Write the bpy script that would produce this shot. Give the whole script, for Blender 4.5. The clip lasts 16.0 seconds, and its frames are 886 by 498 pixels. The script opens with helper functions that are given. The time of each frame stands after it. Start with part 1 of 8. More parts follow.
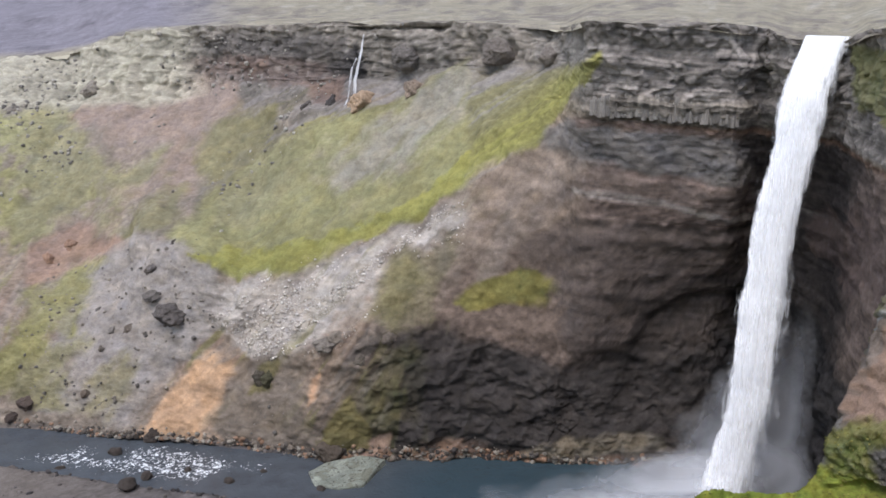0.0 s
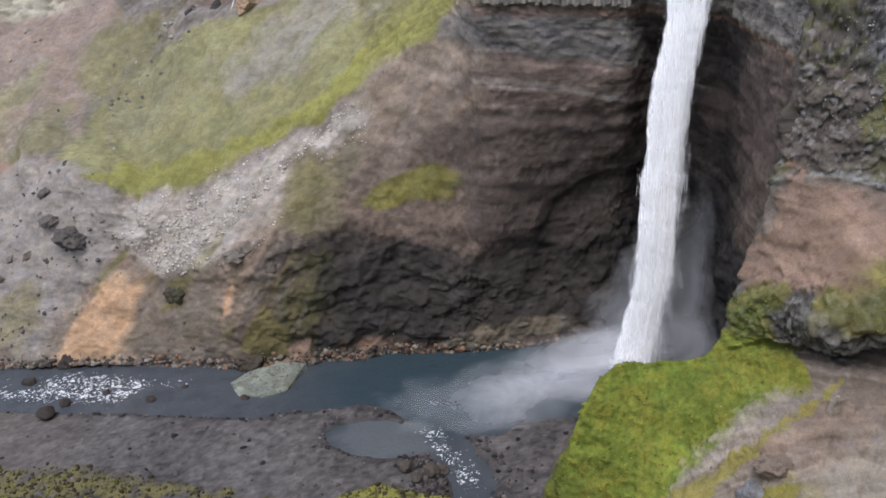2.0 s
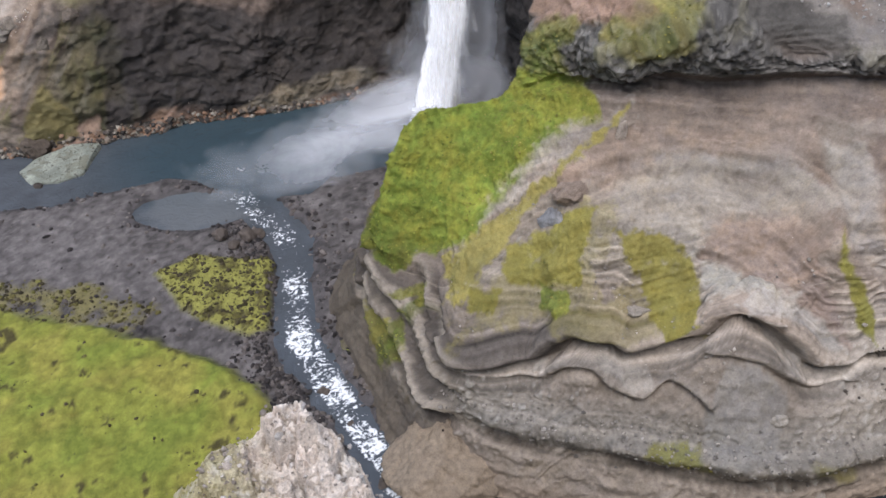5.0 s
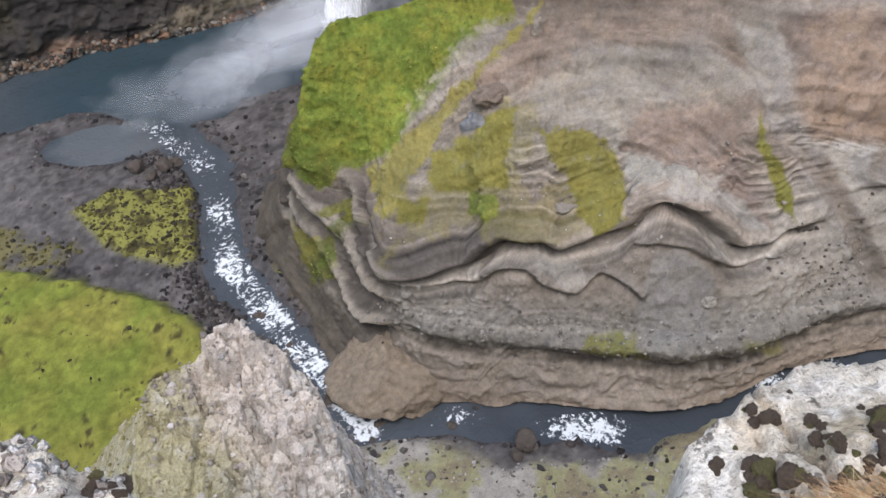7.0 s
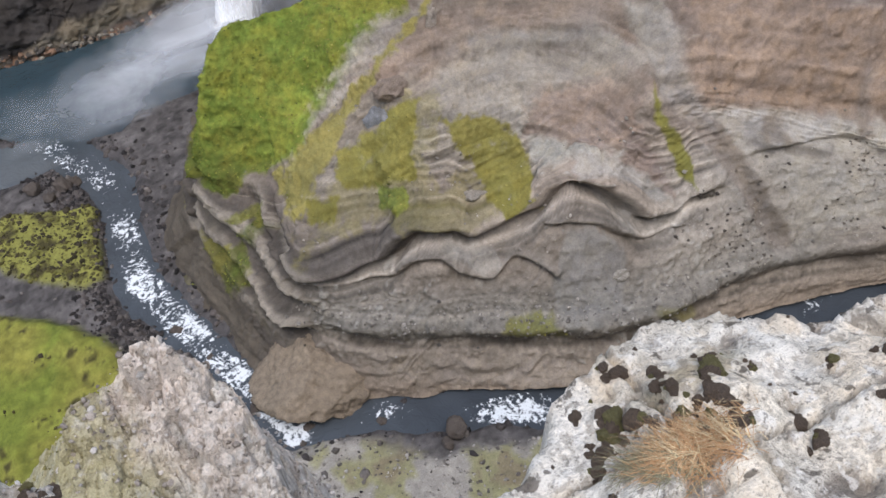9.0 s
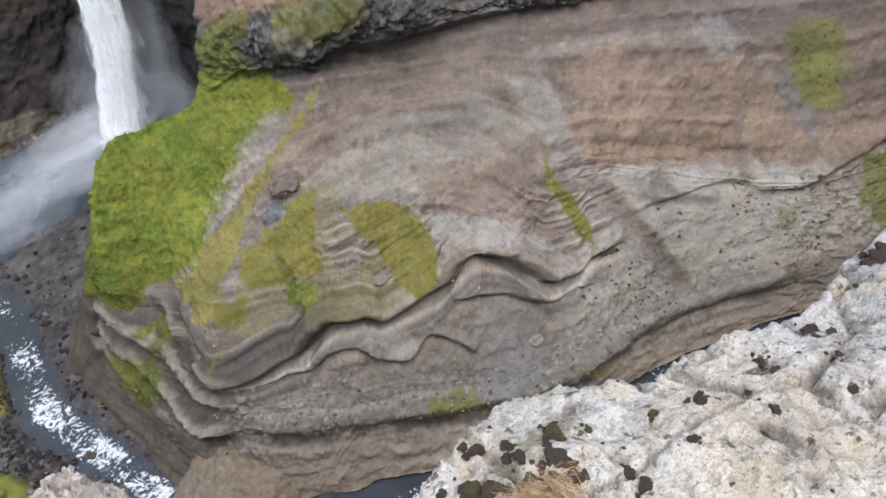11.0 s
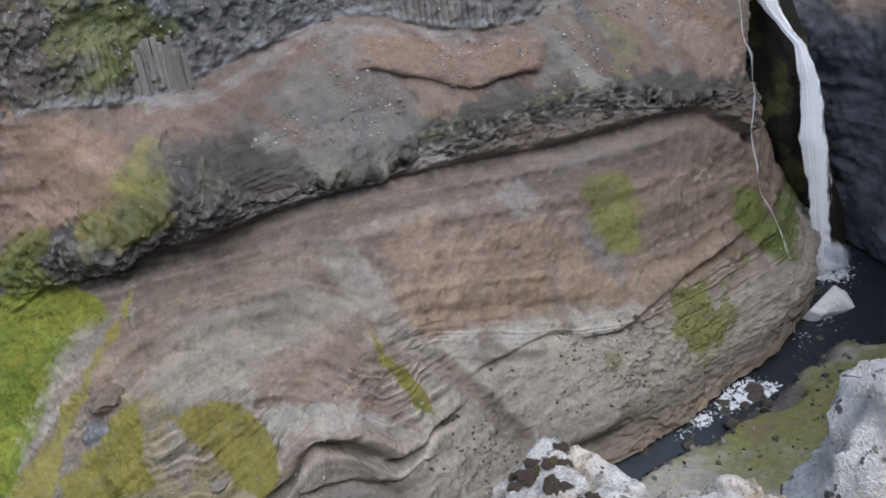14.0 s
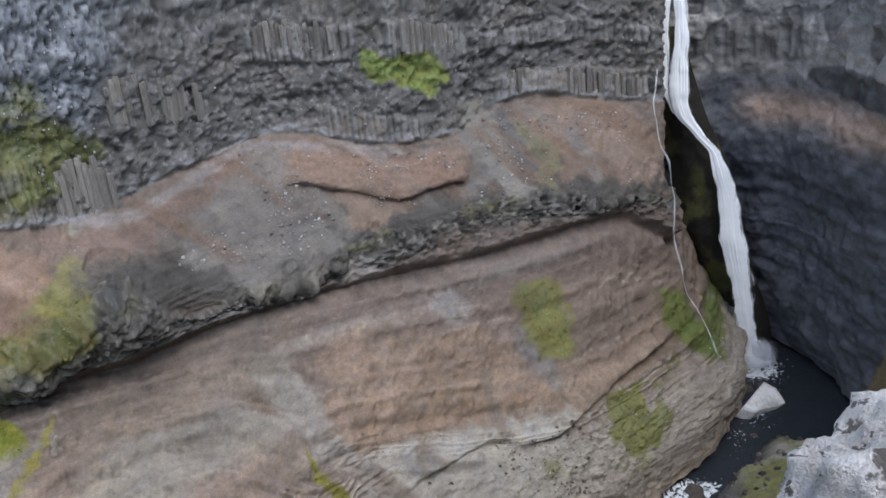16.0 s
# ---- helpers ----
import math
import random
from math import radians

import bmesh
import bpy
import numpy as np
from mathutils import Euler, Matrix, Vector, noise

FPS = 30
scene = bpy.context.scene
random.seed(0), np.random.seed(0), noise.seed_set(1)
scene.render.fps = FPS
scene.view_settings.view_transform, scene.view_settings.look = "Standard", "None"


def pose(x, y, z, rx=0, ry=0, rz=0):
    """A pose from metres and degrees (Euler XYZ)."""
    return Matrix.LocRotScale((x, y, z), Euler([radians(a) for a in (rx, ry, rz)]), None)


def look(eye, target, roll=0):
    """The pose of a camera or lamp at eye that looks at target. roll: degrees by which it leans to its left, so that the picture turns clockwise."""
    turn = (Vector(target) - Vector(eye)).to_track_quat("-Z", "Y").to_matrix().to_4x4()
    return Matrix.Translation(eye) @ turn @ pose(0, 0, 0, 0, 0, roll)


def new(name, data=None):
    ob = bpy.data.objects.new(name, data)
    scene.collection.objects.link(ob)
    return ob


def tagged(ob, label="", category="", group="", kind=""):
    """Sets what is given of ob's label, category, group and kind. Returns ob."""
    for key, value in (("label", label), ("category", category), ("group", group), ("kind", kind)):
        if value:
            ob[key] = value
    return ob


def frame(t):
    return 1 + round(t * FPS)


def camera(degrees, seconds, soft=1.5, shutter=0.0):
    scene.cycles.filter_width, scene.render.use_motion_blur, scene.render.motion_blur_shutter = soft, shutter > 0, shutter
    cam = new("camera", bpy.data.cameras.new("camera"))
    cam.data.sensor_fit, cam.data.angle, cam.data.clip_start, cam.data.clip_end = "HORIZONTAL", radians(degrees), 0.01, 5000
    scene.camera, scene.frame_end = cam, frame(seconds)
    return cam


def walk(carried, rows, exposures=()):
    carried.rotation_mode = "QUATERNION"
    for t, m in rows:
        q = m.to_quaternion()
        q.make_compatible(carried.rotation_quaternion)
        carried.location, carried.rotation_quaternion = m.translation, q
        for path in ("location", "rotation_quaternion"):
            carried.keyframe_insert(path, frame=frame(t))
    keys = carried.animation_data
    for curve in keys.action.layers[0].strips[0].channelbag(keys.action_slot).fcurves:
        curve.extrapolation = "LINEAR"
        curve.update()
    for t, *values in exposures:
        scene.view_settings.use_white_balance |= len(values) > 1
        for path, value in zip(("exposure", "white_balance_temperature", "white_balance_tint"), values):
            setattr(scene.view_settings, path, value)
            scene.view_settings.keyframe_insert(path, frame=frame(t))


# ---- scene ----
# The camera: a slow pan to the right from the rim, with small steps along it.
cam = camera(50.0, 16.0, soft=1.6)
PATH = [
    (0.0, pose(-0.00, -0.45, 137.00, 74.00, -0.00, -0.00)),
    (0.5, pose(-0.04, -0.42, 137.04, 72.60, 0.81, -1.12)),
    (1.0, pose(-0.09, -0.40, 137.08, 70.89, 1.73, -2.69)),
    (1.5, pose(-0.13, -0.38, 137.12, 69.36, 2.29, -4.48)),
    (2.0, pose(-0.17, -0.35, 137.16, 67.65, 2.44, -6.77)),
    (2.5, pose(-0.21, -0.33, 137.20, 64.48, 2.18, -9.18)),
    (3.0, pose(-0.26, -0.30, 137.24, 61.29, 1.79, -11.78)),
    (3.5, pose(-0.30, -0.28, 137.28, 58.70, 1.54, -13.99)),
    (4.0, pose(-0.34, -0.25, 137.32, 56.19, 1.59, -16.24)),
    (4.5, pose(-0.39, -0.23, 137.36, 54.23, 1.57, -18.07)),
    (5.0, pose(-0.43, -0.20, 137.40, 52.42, 1.68, -19.87)),
    (7.5, pose(-0.62, 0.40, 136.40, 45.96, 2.47, -28.03)),
    (8.0, pose(-0.60, 0.34, 136.45, 45.45, 2.36, -29.76)),
    (10.5, pose(-0.64, -0.19, 137.05, 49.20, 3.78, -40.13)),
    (11.0, pose(-0.61, -0.21, 137.05, 50.61, 4.28, -42.29)),
    (11.5, pose(-0.50, -0.26, 137.05, 51.89, 4.95, -44.41)),
    (12.0, pose(-0.33, -0.36, 137.05, 53.30, 5.19, -46.67)),
    (12.5, pose(-0.15, -0.41, 137.01, 54.75, 5.33, -48.79)),
    (13.0, pose(0.05, -0.49, 136.97, 56.49, 5.24, -51.00)),
    (13.5, pose(0.22, -0.49, 136.89, 58.26, 5.14, -53.00)),
    (14.0, pose(0.40, -0.42, 136.82, 60.27, 5.03, -54.94)),
    (14.5, pose(0.50, -0.36, 136.75, 62.03, 4.88, -56.39)),
    (15.0, pose(0.52, -0.36, 136.69, 63.75, 4.77, -57.73)),
    (15.5, pose(0.54, -0.35, 136.64, 65.18, 4.80, -58.73)),
    (16.0, pose(0.55, -0.35, 136.60, 66.57, 4.98, -59.49)),
]
walk(cam, PATH, ((0.0, 0.82, 6550, 14), (1.5, 0.76, 6550, 14), (2.5, 0.64, 6550, 14), (3.5, 0.78, 6550, 14), (4.0, 1.0, 6550, 14), (5.0, 1.02, 6550, 14), (7.5, 0.9, 6550, 12.5), (8.0, 0.88, 6550, 12.5), (11.0, 0.84, 6450, 11), (12.0, 0.76, 6350, 10.5), (12.5, 0.63, 6300, 10.5), (13.0, 0.6, 6250, 10.5), (14.5, 0.64, 6220, 10.5), (16.0, 0.65, 6200, 10.5)))

# ---- light: a bright overcast sky ----
world = bpy.data.worlds.new("overcast_sky")
scene.world = world
world.use_nodes = True
wn = world.node_tree.nodes
wl = world.node_tree.links
sky = wn.new("ShaderNodeTexSky")
sky.sky_type = "NISHITA"
sky.sun_disc = False
sky.sun_elevation = radians(62)
sky.sun_rotation = radians(200)
sky.dust_density = 0.6
cloud = wn.new("ShaderNodeHueSaturation")
cloud.inputs["Saturation"].default_value = 0.7
wl.new(sky.outputs["Color"], cloud.inputs["Color"])
wl.new(cloud.outputs["Color"], wn["Background"].inputs["Color"])
wn["Background"].inputs["Strength"].default_value = 0.15
sun = new("sun", bpy.data.lights.new("sun", "SUN"))
sun.data.energy = 1.5
sun.data.angle = radians(40)
sun.data.color = (1.0, 0.98, 0.95)
sun.matrix_world = look((0, 0, 300), (20, 46, 205))

# ---- tools: noise, palettes, control nets ----
def lin(r, g, b):
    """Linear colour of an everyday 0 to 255 colour."""
    c = np.array([(k / 255 / 12.92 if k / 255 <= 0.04045 else ((k / 255 + 0.055) / 1.055) ** 2.4) for k in (r, g, b)])
    return c + 0.16 * (c @ np.array([0.25, 0.6, 0.15]) - c)


def hashed(ix, iy, iz, seed):
    h = (ix * 374761393 + iy * 668265263 + iz * 1274126177 + seed * 974711) & 0xFFFFFFFF
    h = ((h ^ (h >> 13)) * 1103515245) & 0xFFFFFFFF
    h = ((h ^ (h >> 16)) * 2654435761) & 0xFFFFFFFF
    return ((h ^ (h >> 15)) & 0xFFFFFF) / float(0xFFFFFF)


def vnoise(x, y, z, seed=0):
    """Smooth value noise from -1 to 1."""
    x, y, z = np.broadcast_arrays(np.asarray(x, float), np.asarray(y, float), np.asarray(z, float))
    fx, fy, fz = np.floor(x), np.floor(y), np.floor(z)
    tx, ty, tz = x - fx, y - fy, z - fz
    ix, iy, iz = fx.astype(np.int64), fy.astype(np.int64), fz.astype(np.int64)
    tx, ty, tz = (t * t * (3 - 2 * t) for t in (tx, ty, tz))
    total = 0
    for dx in (0, 1):
        for dy in (0, 1):
            for dz in (0, 1):
                w = (tx if dx else 1 - tx) * (ty if dy else 1 - ty) * (tz if dz else 1 - tz)
                total = total + w * hashed(ix + dx, iy + dy, iz + dz, seed)
    return total * 2 - 1


def fbm(x, y, z, octaves=4, seed=0, rough=0.5):
    total, amp, norm, k = 0, 1.0, 0.0, 1.0
    for o in range(octaves):
        total = total + amp * vnoise(np.asarray(x) * k, np.asarray(y) * k, np.asarray(z) * k, seed + o)
        norm += amp
        amp *= rough
        k *= 2.03
    return total / norm


def smooth(a, b, x):
    t = np.clip((x - a) / (b - a + 1e-12), 0, 1)
    return t * t * (3 - 2 * t)


def pchip(xs, ys, x):
    """Monotone cubic curve through the knots."""
    xs, ys = np.asarray(xs, float), np.asarray(ys, float)
    h, d = np.diff(xs), np.diff(ys) / np.diff(xs)
    m = np.zeros(len(xs))
    m[0], m[-1] = d[0], d[-1]
    for i in range(1, len(xs) - 1):
        if d[i - 1] * d[i] > 0:
            m[i] = 2 * d[i - 1] * d[i] / (d[i - 1] + d[i])
    i = np.clip(np.searchsorted(xs, x) - 1, 0, len(h) - 1)
    t = (x - xs[i]) / h[i]
    return ((1 + 2 * t) * (1 - t) ** 2 * ys[i] + t * (1 - t) ** 2 * h[i] * m[i]
            + t * t * (3 - 2 * t) * ys[i + 1] + t * t * (t - 1) * h[i] * m[i + 1])


def net(rows, nu, nv, levels=None):
    """A smooth sheet through rows of (bearing, distance, height); returns bearing, distance, height and row number, nv x nu."""
    u = np.linspace(0, len(rows[0]) - 1, nu)
    lines = np.array([[pchip(np.arange(len(r)), [p[k] for p in r], u) for k in range(3)] for r in rows])
    v = np.linspace(0, len(rows) - 1, nv) if levels is None else levels
    i = np.clip(np.floor(v).astype(int), 0, len(rows) - 2)
    t = (v - i)[:, None]
    # soften the creases between the rows a little
    slope = np.gradient(lines, axis=0)
    bend = []
    for k in range(3):
        p, q, m0, m1 = lines[i, k], lines[i + 1, k], slope[i, k], slope[i + 1, k]
        cubic = (1 + 2 * t) * (1 - t) ** 2 * p + t * (1 - t) ** 2 * m0 + t * t * (3 - 2 * t) * q + t * t * (t - 1) * m1
        bend.append(0.4 * (p * (1 - t) + q * t) + 0.6 * np.clip(cubic, np.minimum(p, q) - 1.5, np.maximum(p, q) + 1.5))
    a, d, z = bend
    return a, d, z, np.broadcast_to(v[:, None], a.shape)


def spread(rows, steps):
    """Row numbers with the given count of steps between neighbouring rows."""
    return np.concatenate([np.linspace(i, i + 1, s, endpoint=False) for i, s in enumerate(steps)] + [[len(steps)]])


def blocks(x, y, z, seed=0):
    """Broken rock: for each point the random value of its block and the distance to the nearest joint."""
    fx, fy, fz = np.floor(x).astype(np.int64), np.floor(y).astype(np.int64), np.floor(z).astype(np.int64)
    f1 = np.full(np.shape(x), 9.0)
    f2 = np.full(np.shape(x), 9.0)
    val = np.zeros(np.shape(x))
    for dx in (-1, 0, 1):
        for dy in (-1, 0, 1):
            for dz in (-1, 0, 1):
                cx, cy, cz = fx + dx, fy + dy, fz + dz
                dist = np.sqrt((cx + hashed(cx, cy, cz, seed) - x) ** 2 + (cy + hashed(cx, cy, cz, seed + 1) - y) ** 2 + (cz + hashed(cx, cy, cz, seed + 2) - z) ** 2)
                closer = dist < f1
                f2 = np.where(closer, f1, np.minimum(f2, dist))
                val = np.where(closer, hashed(cx, cy, cz, seed + 3), val)
                f1 = np.where(closer, dist, f1)
    return val, f2 - f1


# The east wall, seen from the rim across the stream: rows of (bearing in degrees, distance, height) from the foot to the rim.
EAST = [
    [(14, 205, 0), (9.2, 158, -0.5), (12.2, 125, -0.5), (17.4, 107, 0.5), (25, 104, 2), (28, 103, 2), (31, 103, 3), (36, 103, 3), (42, 104, 4), (48, 109, 4),
     (54, 122, 5), (60, 134, 5), (66, 147, 6), (71, 161, 7), (76.8, 203, 8), (76.4, 240, 8)],
    [(17, 205, 10), (12.0, 152, 11), (14.6, 127, 11), (18, 117, 12), (25, 109, 12), (28, 108, 12), (31, 107.5, 12), (36, 107.5, 12), (42, 108.5, 12), (48, 112.5, 12),
     (54, 126, 12), (60, 138, 12), (66, 150, 12), (71, 164, 12), (77, 205, 11), (76.6, 241, 12)],
    [(18, 205, 15), (12.8, 150, 22), (16, 130, 18), (19, 119, 25), (25, 118, 21), (28, 118, 25), (31, 118, 28), (36, 118, 25), (42, 124, 34), (48, 130, 26),
     (54, 140, 28), (60, 148, 26), (66, 158, 22), (71, 172, 20), (77, 208, 16), (76.6, 242, 18)],
    [(20, 205, 20), (13.4, 150, 30), (17, 143, 27), (20.5, 140, 33), (25, 142, 42), (28, 138, 44), (31, 134, 42), (36, 136, 40), (42, 133, 37), (48, 142, 41),
     (54, 150, 37), (60, 157, 31), (66, 164, 29), (70.4, 180, 27), (75.0, 211, 22), (74.6, 243, 26)],
    [(22, 205, 22), (15.6, 155, 44), (18.3, 157, 49), (21.5, 158, 50), (24.4, 159, 52), (27.5, 159, 56), (31, 157, 57), (36, 157, 58), (42, 161, 58), (48, 167, 58),
     (54, 172, 58), (60, 178, 58), (66, 190, 58), (69, 198, 57), (72.3, 214, 45), (72, 244, 45)],
    [(24, 206, 16), (17.5, 172, 34), (20, 172, 37), (22.5, 168, 41), (24.8, 162, 60), (27.5, 157, 63), (31, 152, 65), (36.5, 158, 70), (42, 163, 67), (48, 168, 63.5),
     (54, 176, 67), (60, 184, 66.5), (66, 192, 64.5), (69.3, 201, 62), (71.7, 217, 60), (71.4, 245, 60)],
    [(27, 208, 10), (20, 195, 10), (22, 196, 12), (24, 190, 16), (26.3, 168, 81), (29, 166, 84), (32, 168, 82), (36, 174, 79), (42, 183, 82), (48, 195, 83),
     (53.5, 193, 79), (58, 196, 77.5), (63, 209, 82), (68.6, 220, 77), (71.6, 225, 75), (71.3, 246, 75)],
    [(28, 210, 4), (22, 203, 4), (24, 204, 5), (26, 198, 8), (27, 170, 104), (29.6, 169, 104), (32.6, 172, 104), (36.5, 178, 104), (42.3, 187, 104), (48, 199, 104),
     (53.7, 198, 104), (58.5, 201, 104), (63.5, 213, 104), (68.8, 224, 102), (71.4, 230, 100), (71.1, 247, 100)],
    [(29, 212, 0), (23, 208, 0), (25, 208, 0), (27, 205, 5), (28, 174, 128), (30, 172, 128), (33, 176, 128), (37, 182, 128), (42.5, 191, 128), (48, 203, 128),
     (54, 203, 127), (59, 206, 127), (64, 218, 126), (69, 228, 125), (71.3, 233, 122), (71, 248, 121)],
]
# The far wall with the great fall: foot, top of the dark lower cliff, middle, upper slope, foot of the top cliff, rim.
NORTH = [
    [(-44, 345, -3), (-33, 318, -2), (-27, 308, -1), (-22, 290, -1), (-17, 276, 0), (-12, 263, 0), (-7, 253, 0), (-2, 252, 0), (3, 252, 0), (7, 252, 0),
     (8.8, 252, 0), (13, 252, 0), (17, 256, 0), (18.5, 262, 0), (20, 264, 0), (22.5, 256, 0), (24, 235, 0), (26, 205, 0), (28.5, 176, 0)],
    [(-44, 362, 25), (-33, 338, 22), (-27, 326, 22), (-22, 306, 20), (-17, 290, 21), (-12, 276, 28), (-7, 262, 35), (-2, 259, 39), (3, 258, 36), (7, 257, 30),
     (8.8, 256, 26), (13, 262, 36), (17, 266, 46), (18.5, 272, 46), (20, 276, 46), (22.5, 266, 46), (24, 239, 46), (26, 206, 46), (28.5, 177, 46)],
    [(-44, 390, 55), (-33, 366, 44), (-27, 350, 36), (-22, 343, 37), (-17, 312, 53), (-12, 287, 47), (-7, 280, 57), (-2, 277, 68), (3, 272, 82), (7, 266, 95),
     (8.8, 254, 89), (13, 252, 87), (17, 252, 85), (18.5, 262, 85), (20, 265, 85), (22.5, 257, 85), (24, 236, 85), (26, 204, 85), (28.5, 176, 85)],
    [(-44, 440, 80), (-33, 425, 72), (-27, 405, 60), (-22, 392, 60), (-17, 365, 66), (-12, 345, 70), (-7, 330, 87), (-2, 318, 98), (3, 302, 103), (7, 278, 105),
     (8.8, 250, 103), (13, 248, 101), (17, 247, 100), (18.5, 256, 100), (20, 252, 100), (22.5, 248, 100), (24, 230, 100), (26, 201, 100), (28.5, 175, 100)],
    [(-44, 480, 98), (-33, 470, 92), (-27, 455, 83), (-22, 435, 84), (-17, 408, 87), (-12, 383, 97), (-7, 350, 100), (-2, 328, 105), (3, 315, 109), (7, 288, 113),
     (8.8, 250, 107), (13, 247, 106), (17, 246, 105), (18.5, 254, 108), (20, 246, 108), (22.5, 244, 108), (24, 228, 108), (26, 200, 108), (28.5, 175, 108)],
    [(-44, 500, 114), (-33, 495, 108), (-27, 500, 100), (-22, 470, 103), (-17, 424, 115), (-12, 391, 118), (-7, 355, 120.5), (-2, 333, 121.5), (3, 320, 122), (7, 295, 122),
     (8.8, 249, 126), (13, 246, 126), (17, 245, 124.5), (18.5, 249, 124), (20, 240, 122.5), (22.5, 238, 122.5), (24, 224, 126), (26, 198, 127), (28.5, 174, 128)],
]
# The dark wall beside the second fall.
SOUTH = [
    [(70, 246, 8), (74, 242, 8), (78, 236, 8), (81, 224, 8), (84, 208, 8), (88, 190, 8), (97, 152, 8)],
    [(70, 247, 45), (74, 245, 45), (78, 238, 45), (81, 226, 45), (84, 210, 45), (88, 192, 45), (97, 153, 45)],
    [(70, 247, 90), (74, 245, 90), (78, 239, 90), (81, 227, 90), (84, 211, 89), (88, 193, 88), (97, 155, 88)],
    [(70, 250, 106), (74, 248, 106), (78, 242, 106), (81, 230, 106), (84, 214, 106), (88, 196, 106), (97, 158, 106)],
    [(70, 252, 121), (74, 251, 121), (78, 246, 124), (81, 235, 126), (84, 220, 127), (88, 202, 128), (97, 164, 129)],
]

# ---- materials ----
def clean(nt):
    for n in list(nt.nodes):
        nt.nodes.remove(n)


def ground_material(name, grain=1.6, fine=7.0, contrast=0.35, bump=0.5, roughness=0.92, tint=None, streak=None, lichen=()):
    """Rock or turf: a painted base colour broken up by grain, specks and relief at two scales."""
    mat = bpy.data.materials.new(name)
    mat.use_nodes = True
    nt = mat.node_tree
    clean(nt)
    add, link = nt.nodes.new, nt.links.new
    out, bsdf = add("ShaderNodeOutputMaterial"), add("ShaderNodeBsdfPrincipled")
    link(bsdf.outputs[0], out.inputs[0])
    bsdf.inputs["Roughness"].default_value = roughness
    bsdf.inputs["Specular IOR Level"].default_value = 0.25
    coord = add("ShaderNodeTexCoord")
    if tint is None:
        base = add("ShaderNodeAttribute")
        base.attribute_name = "shade"
        base_out = base.outputs["Color"]
    else:
        base = add("ShaderNodeRGB")
        base.outputs[0].default_value = (*tint, 1)
        base_out = base.outputs[0]
    stretch = add("ShaderNodeMapping")
    stretch.inputs["Scale"].default_value = streak or (1, 1, 1)
    link(coord.outputs["Object"], stretch.inputs["Vector"])
    big, small = add("ShaderNodeTexNoise"), add("ShaderNodeTexNoise")
    big.inputs["Scale"].default_value, big.inputs["Detail"].default_value, big.inputs["Roughness"].default_value = grain, 6, 0.65
    small.inputs["Scale"].default_value, small.inputs["Detail"].default_value, small.inputs["Roughness"].default_value = fine, 5, 0.7
    link(stretch.outputs[0], big.inputs["Vector"])
    link(coord.outputs["Object"], small.inputs["Vector"])
    mixed = add("ShaderNodeMath")
    mixed.operation = "ADD"
    link(big.outputs["Fac"], mixed.inputs[0])
    link(small.outputs["Fac"], mixed.inputs[1])
    speck = add("ShaderNodeTexNoise")
    speck.inputs["Scale"].default_value, speck.inputs["Detail"].default_value, speck.inputs["Roughness"].default_value = fine * 2.4, 3, 0.7
    link(coord.outputs["Object"], speck.inputs["Vector"])
    crisp = add("ShaderNodeMapRange")
    crisp.inputs["From Min"].default_value, crisp.inputs["From Max"].default_value = 0.36, 0.64
    crisp.inputs["To Min"].default_value, crisp.inputs["To Max"].default_value = -0.14, 0.14
    link(speck.outputs["Fac"], crisp.inputs["Value"])
    both = add("ShaderNodeMath")
    both.operation = "ADD"
    link(mixed.outputs[0], both.inputs[0])
    link(crisp.outputs[0], both.inputs[1])
    mixed = both
    span = add("ShaderNodeMapRange")
    span.inputs["From Min"].default_value, span.inputs["From Max"].default_value = 0.6, 1.4
    span.inputs["To Min"].default_value, span.inputs["To Max"].default_value = 1 - contrast, 1 + contrast
    link(mixed.outputs[0], span.inputs["Value"])
    times = add("ShaderNodeVectorMath")
    times.operation = "SCALE"
    link(base_out, times.inputs[0])
    link(span.outputs[0], times.inputs["Scale"])
    last = times.outputs[0]
    for scale, low, high, colour, amount in lichen:
        spots = add("ShaderNodeTexNoise")
        spots.inputs["Scale"].default_value, spots.inputs["Detail"].default_value, spots.inputs["Roughness"].default_value = scale, 5, 0.6
        link(coord.outputs["Object"], spots.inputs["Vector"])
        mask = add("ShaderNodeMapRange")
        mask.inputs["From Min"].default_value, mask.inputs["From Max"].default_value, mask.inputs["To Max"].default_value = low, high, amount
        link(spots.outputs["Fac"], mask.inputs["Value"])
        over = add("ShaderNodeMix")
        over.data_type = "RGBA"
        link(mask.outputs[0], over.inputs["Factor"])
        link(last, over.inputs["A"])
        over.inputs["B"].default_value = (*colour, 1)
        last = over.outputs["Result"]
    link(last, bsdf.inputs["Base Color"])
    relief = add("ShaderNodeBump")
    relief.inputs["Strength"].default_value = bump
    relief.inputs["Distance"].default_value = 0.6 / grain
    link(mixed.outputs[0], relief.inputs["Height"])
    link(relief.outputs[0], bsdf.inputs["Normal"])
    return mat


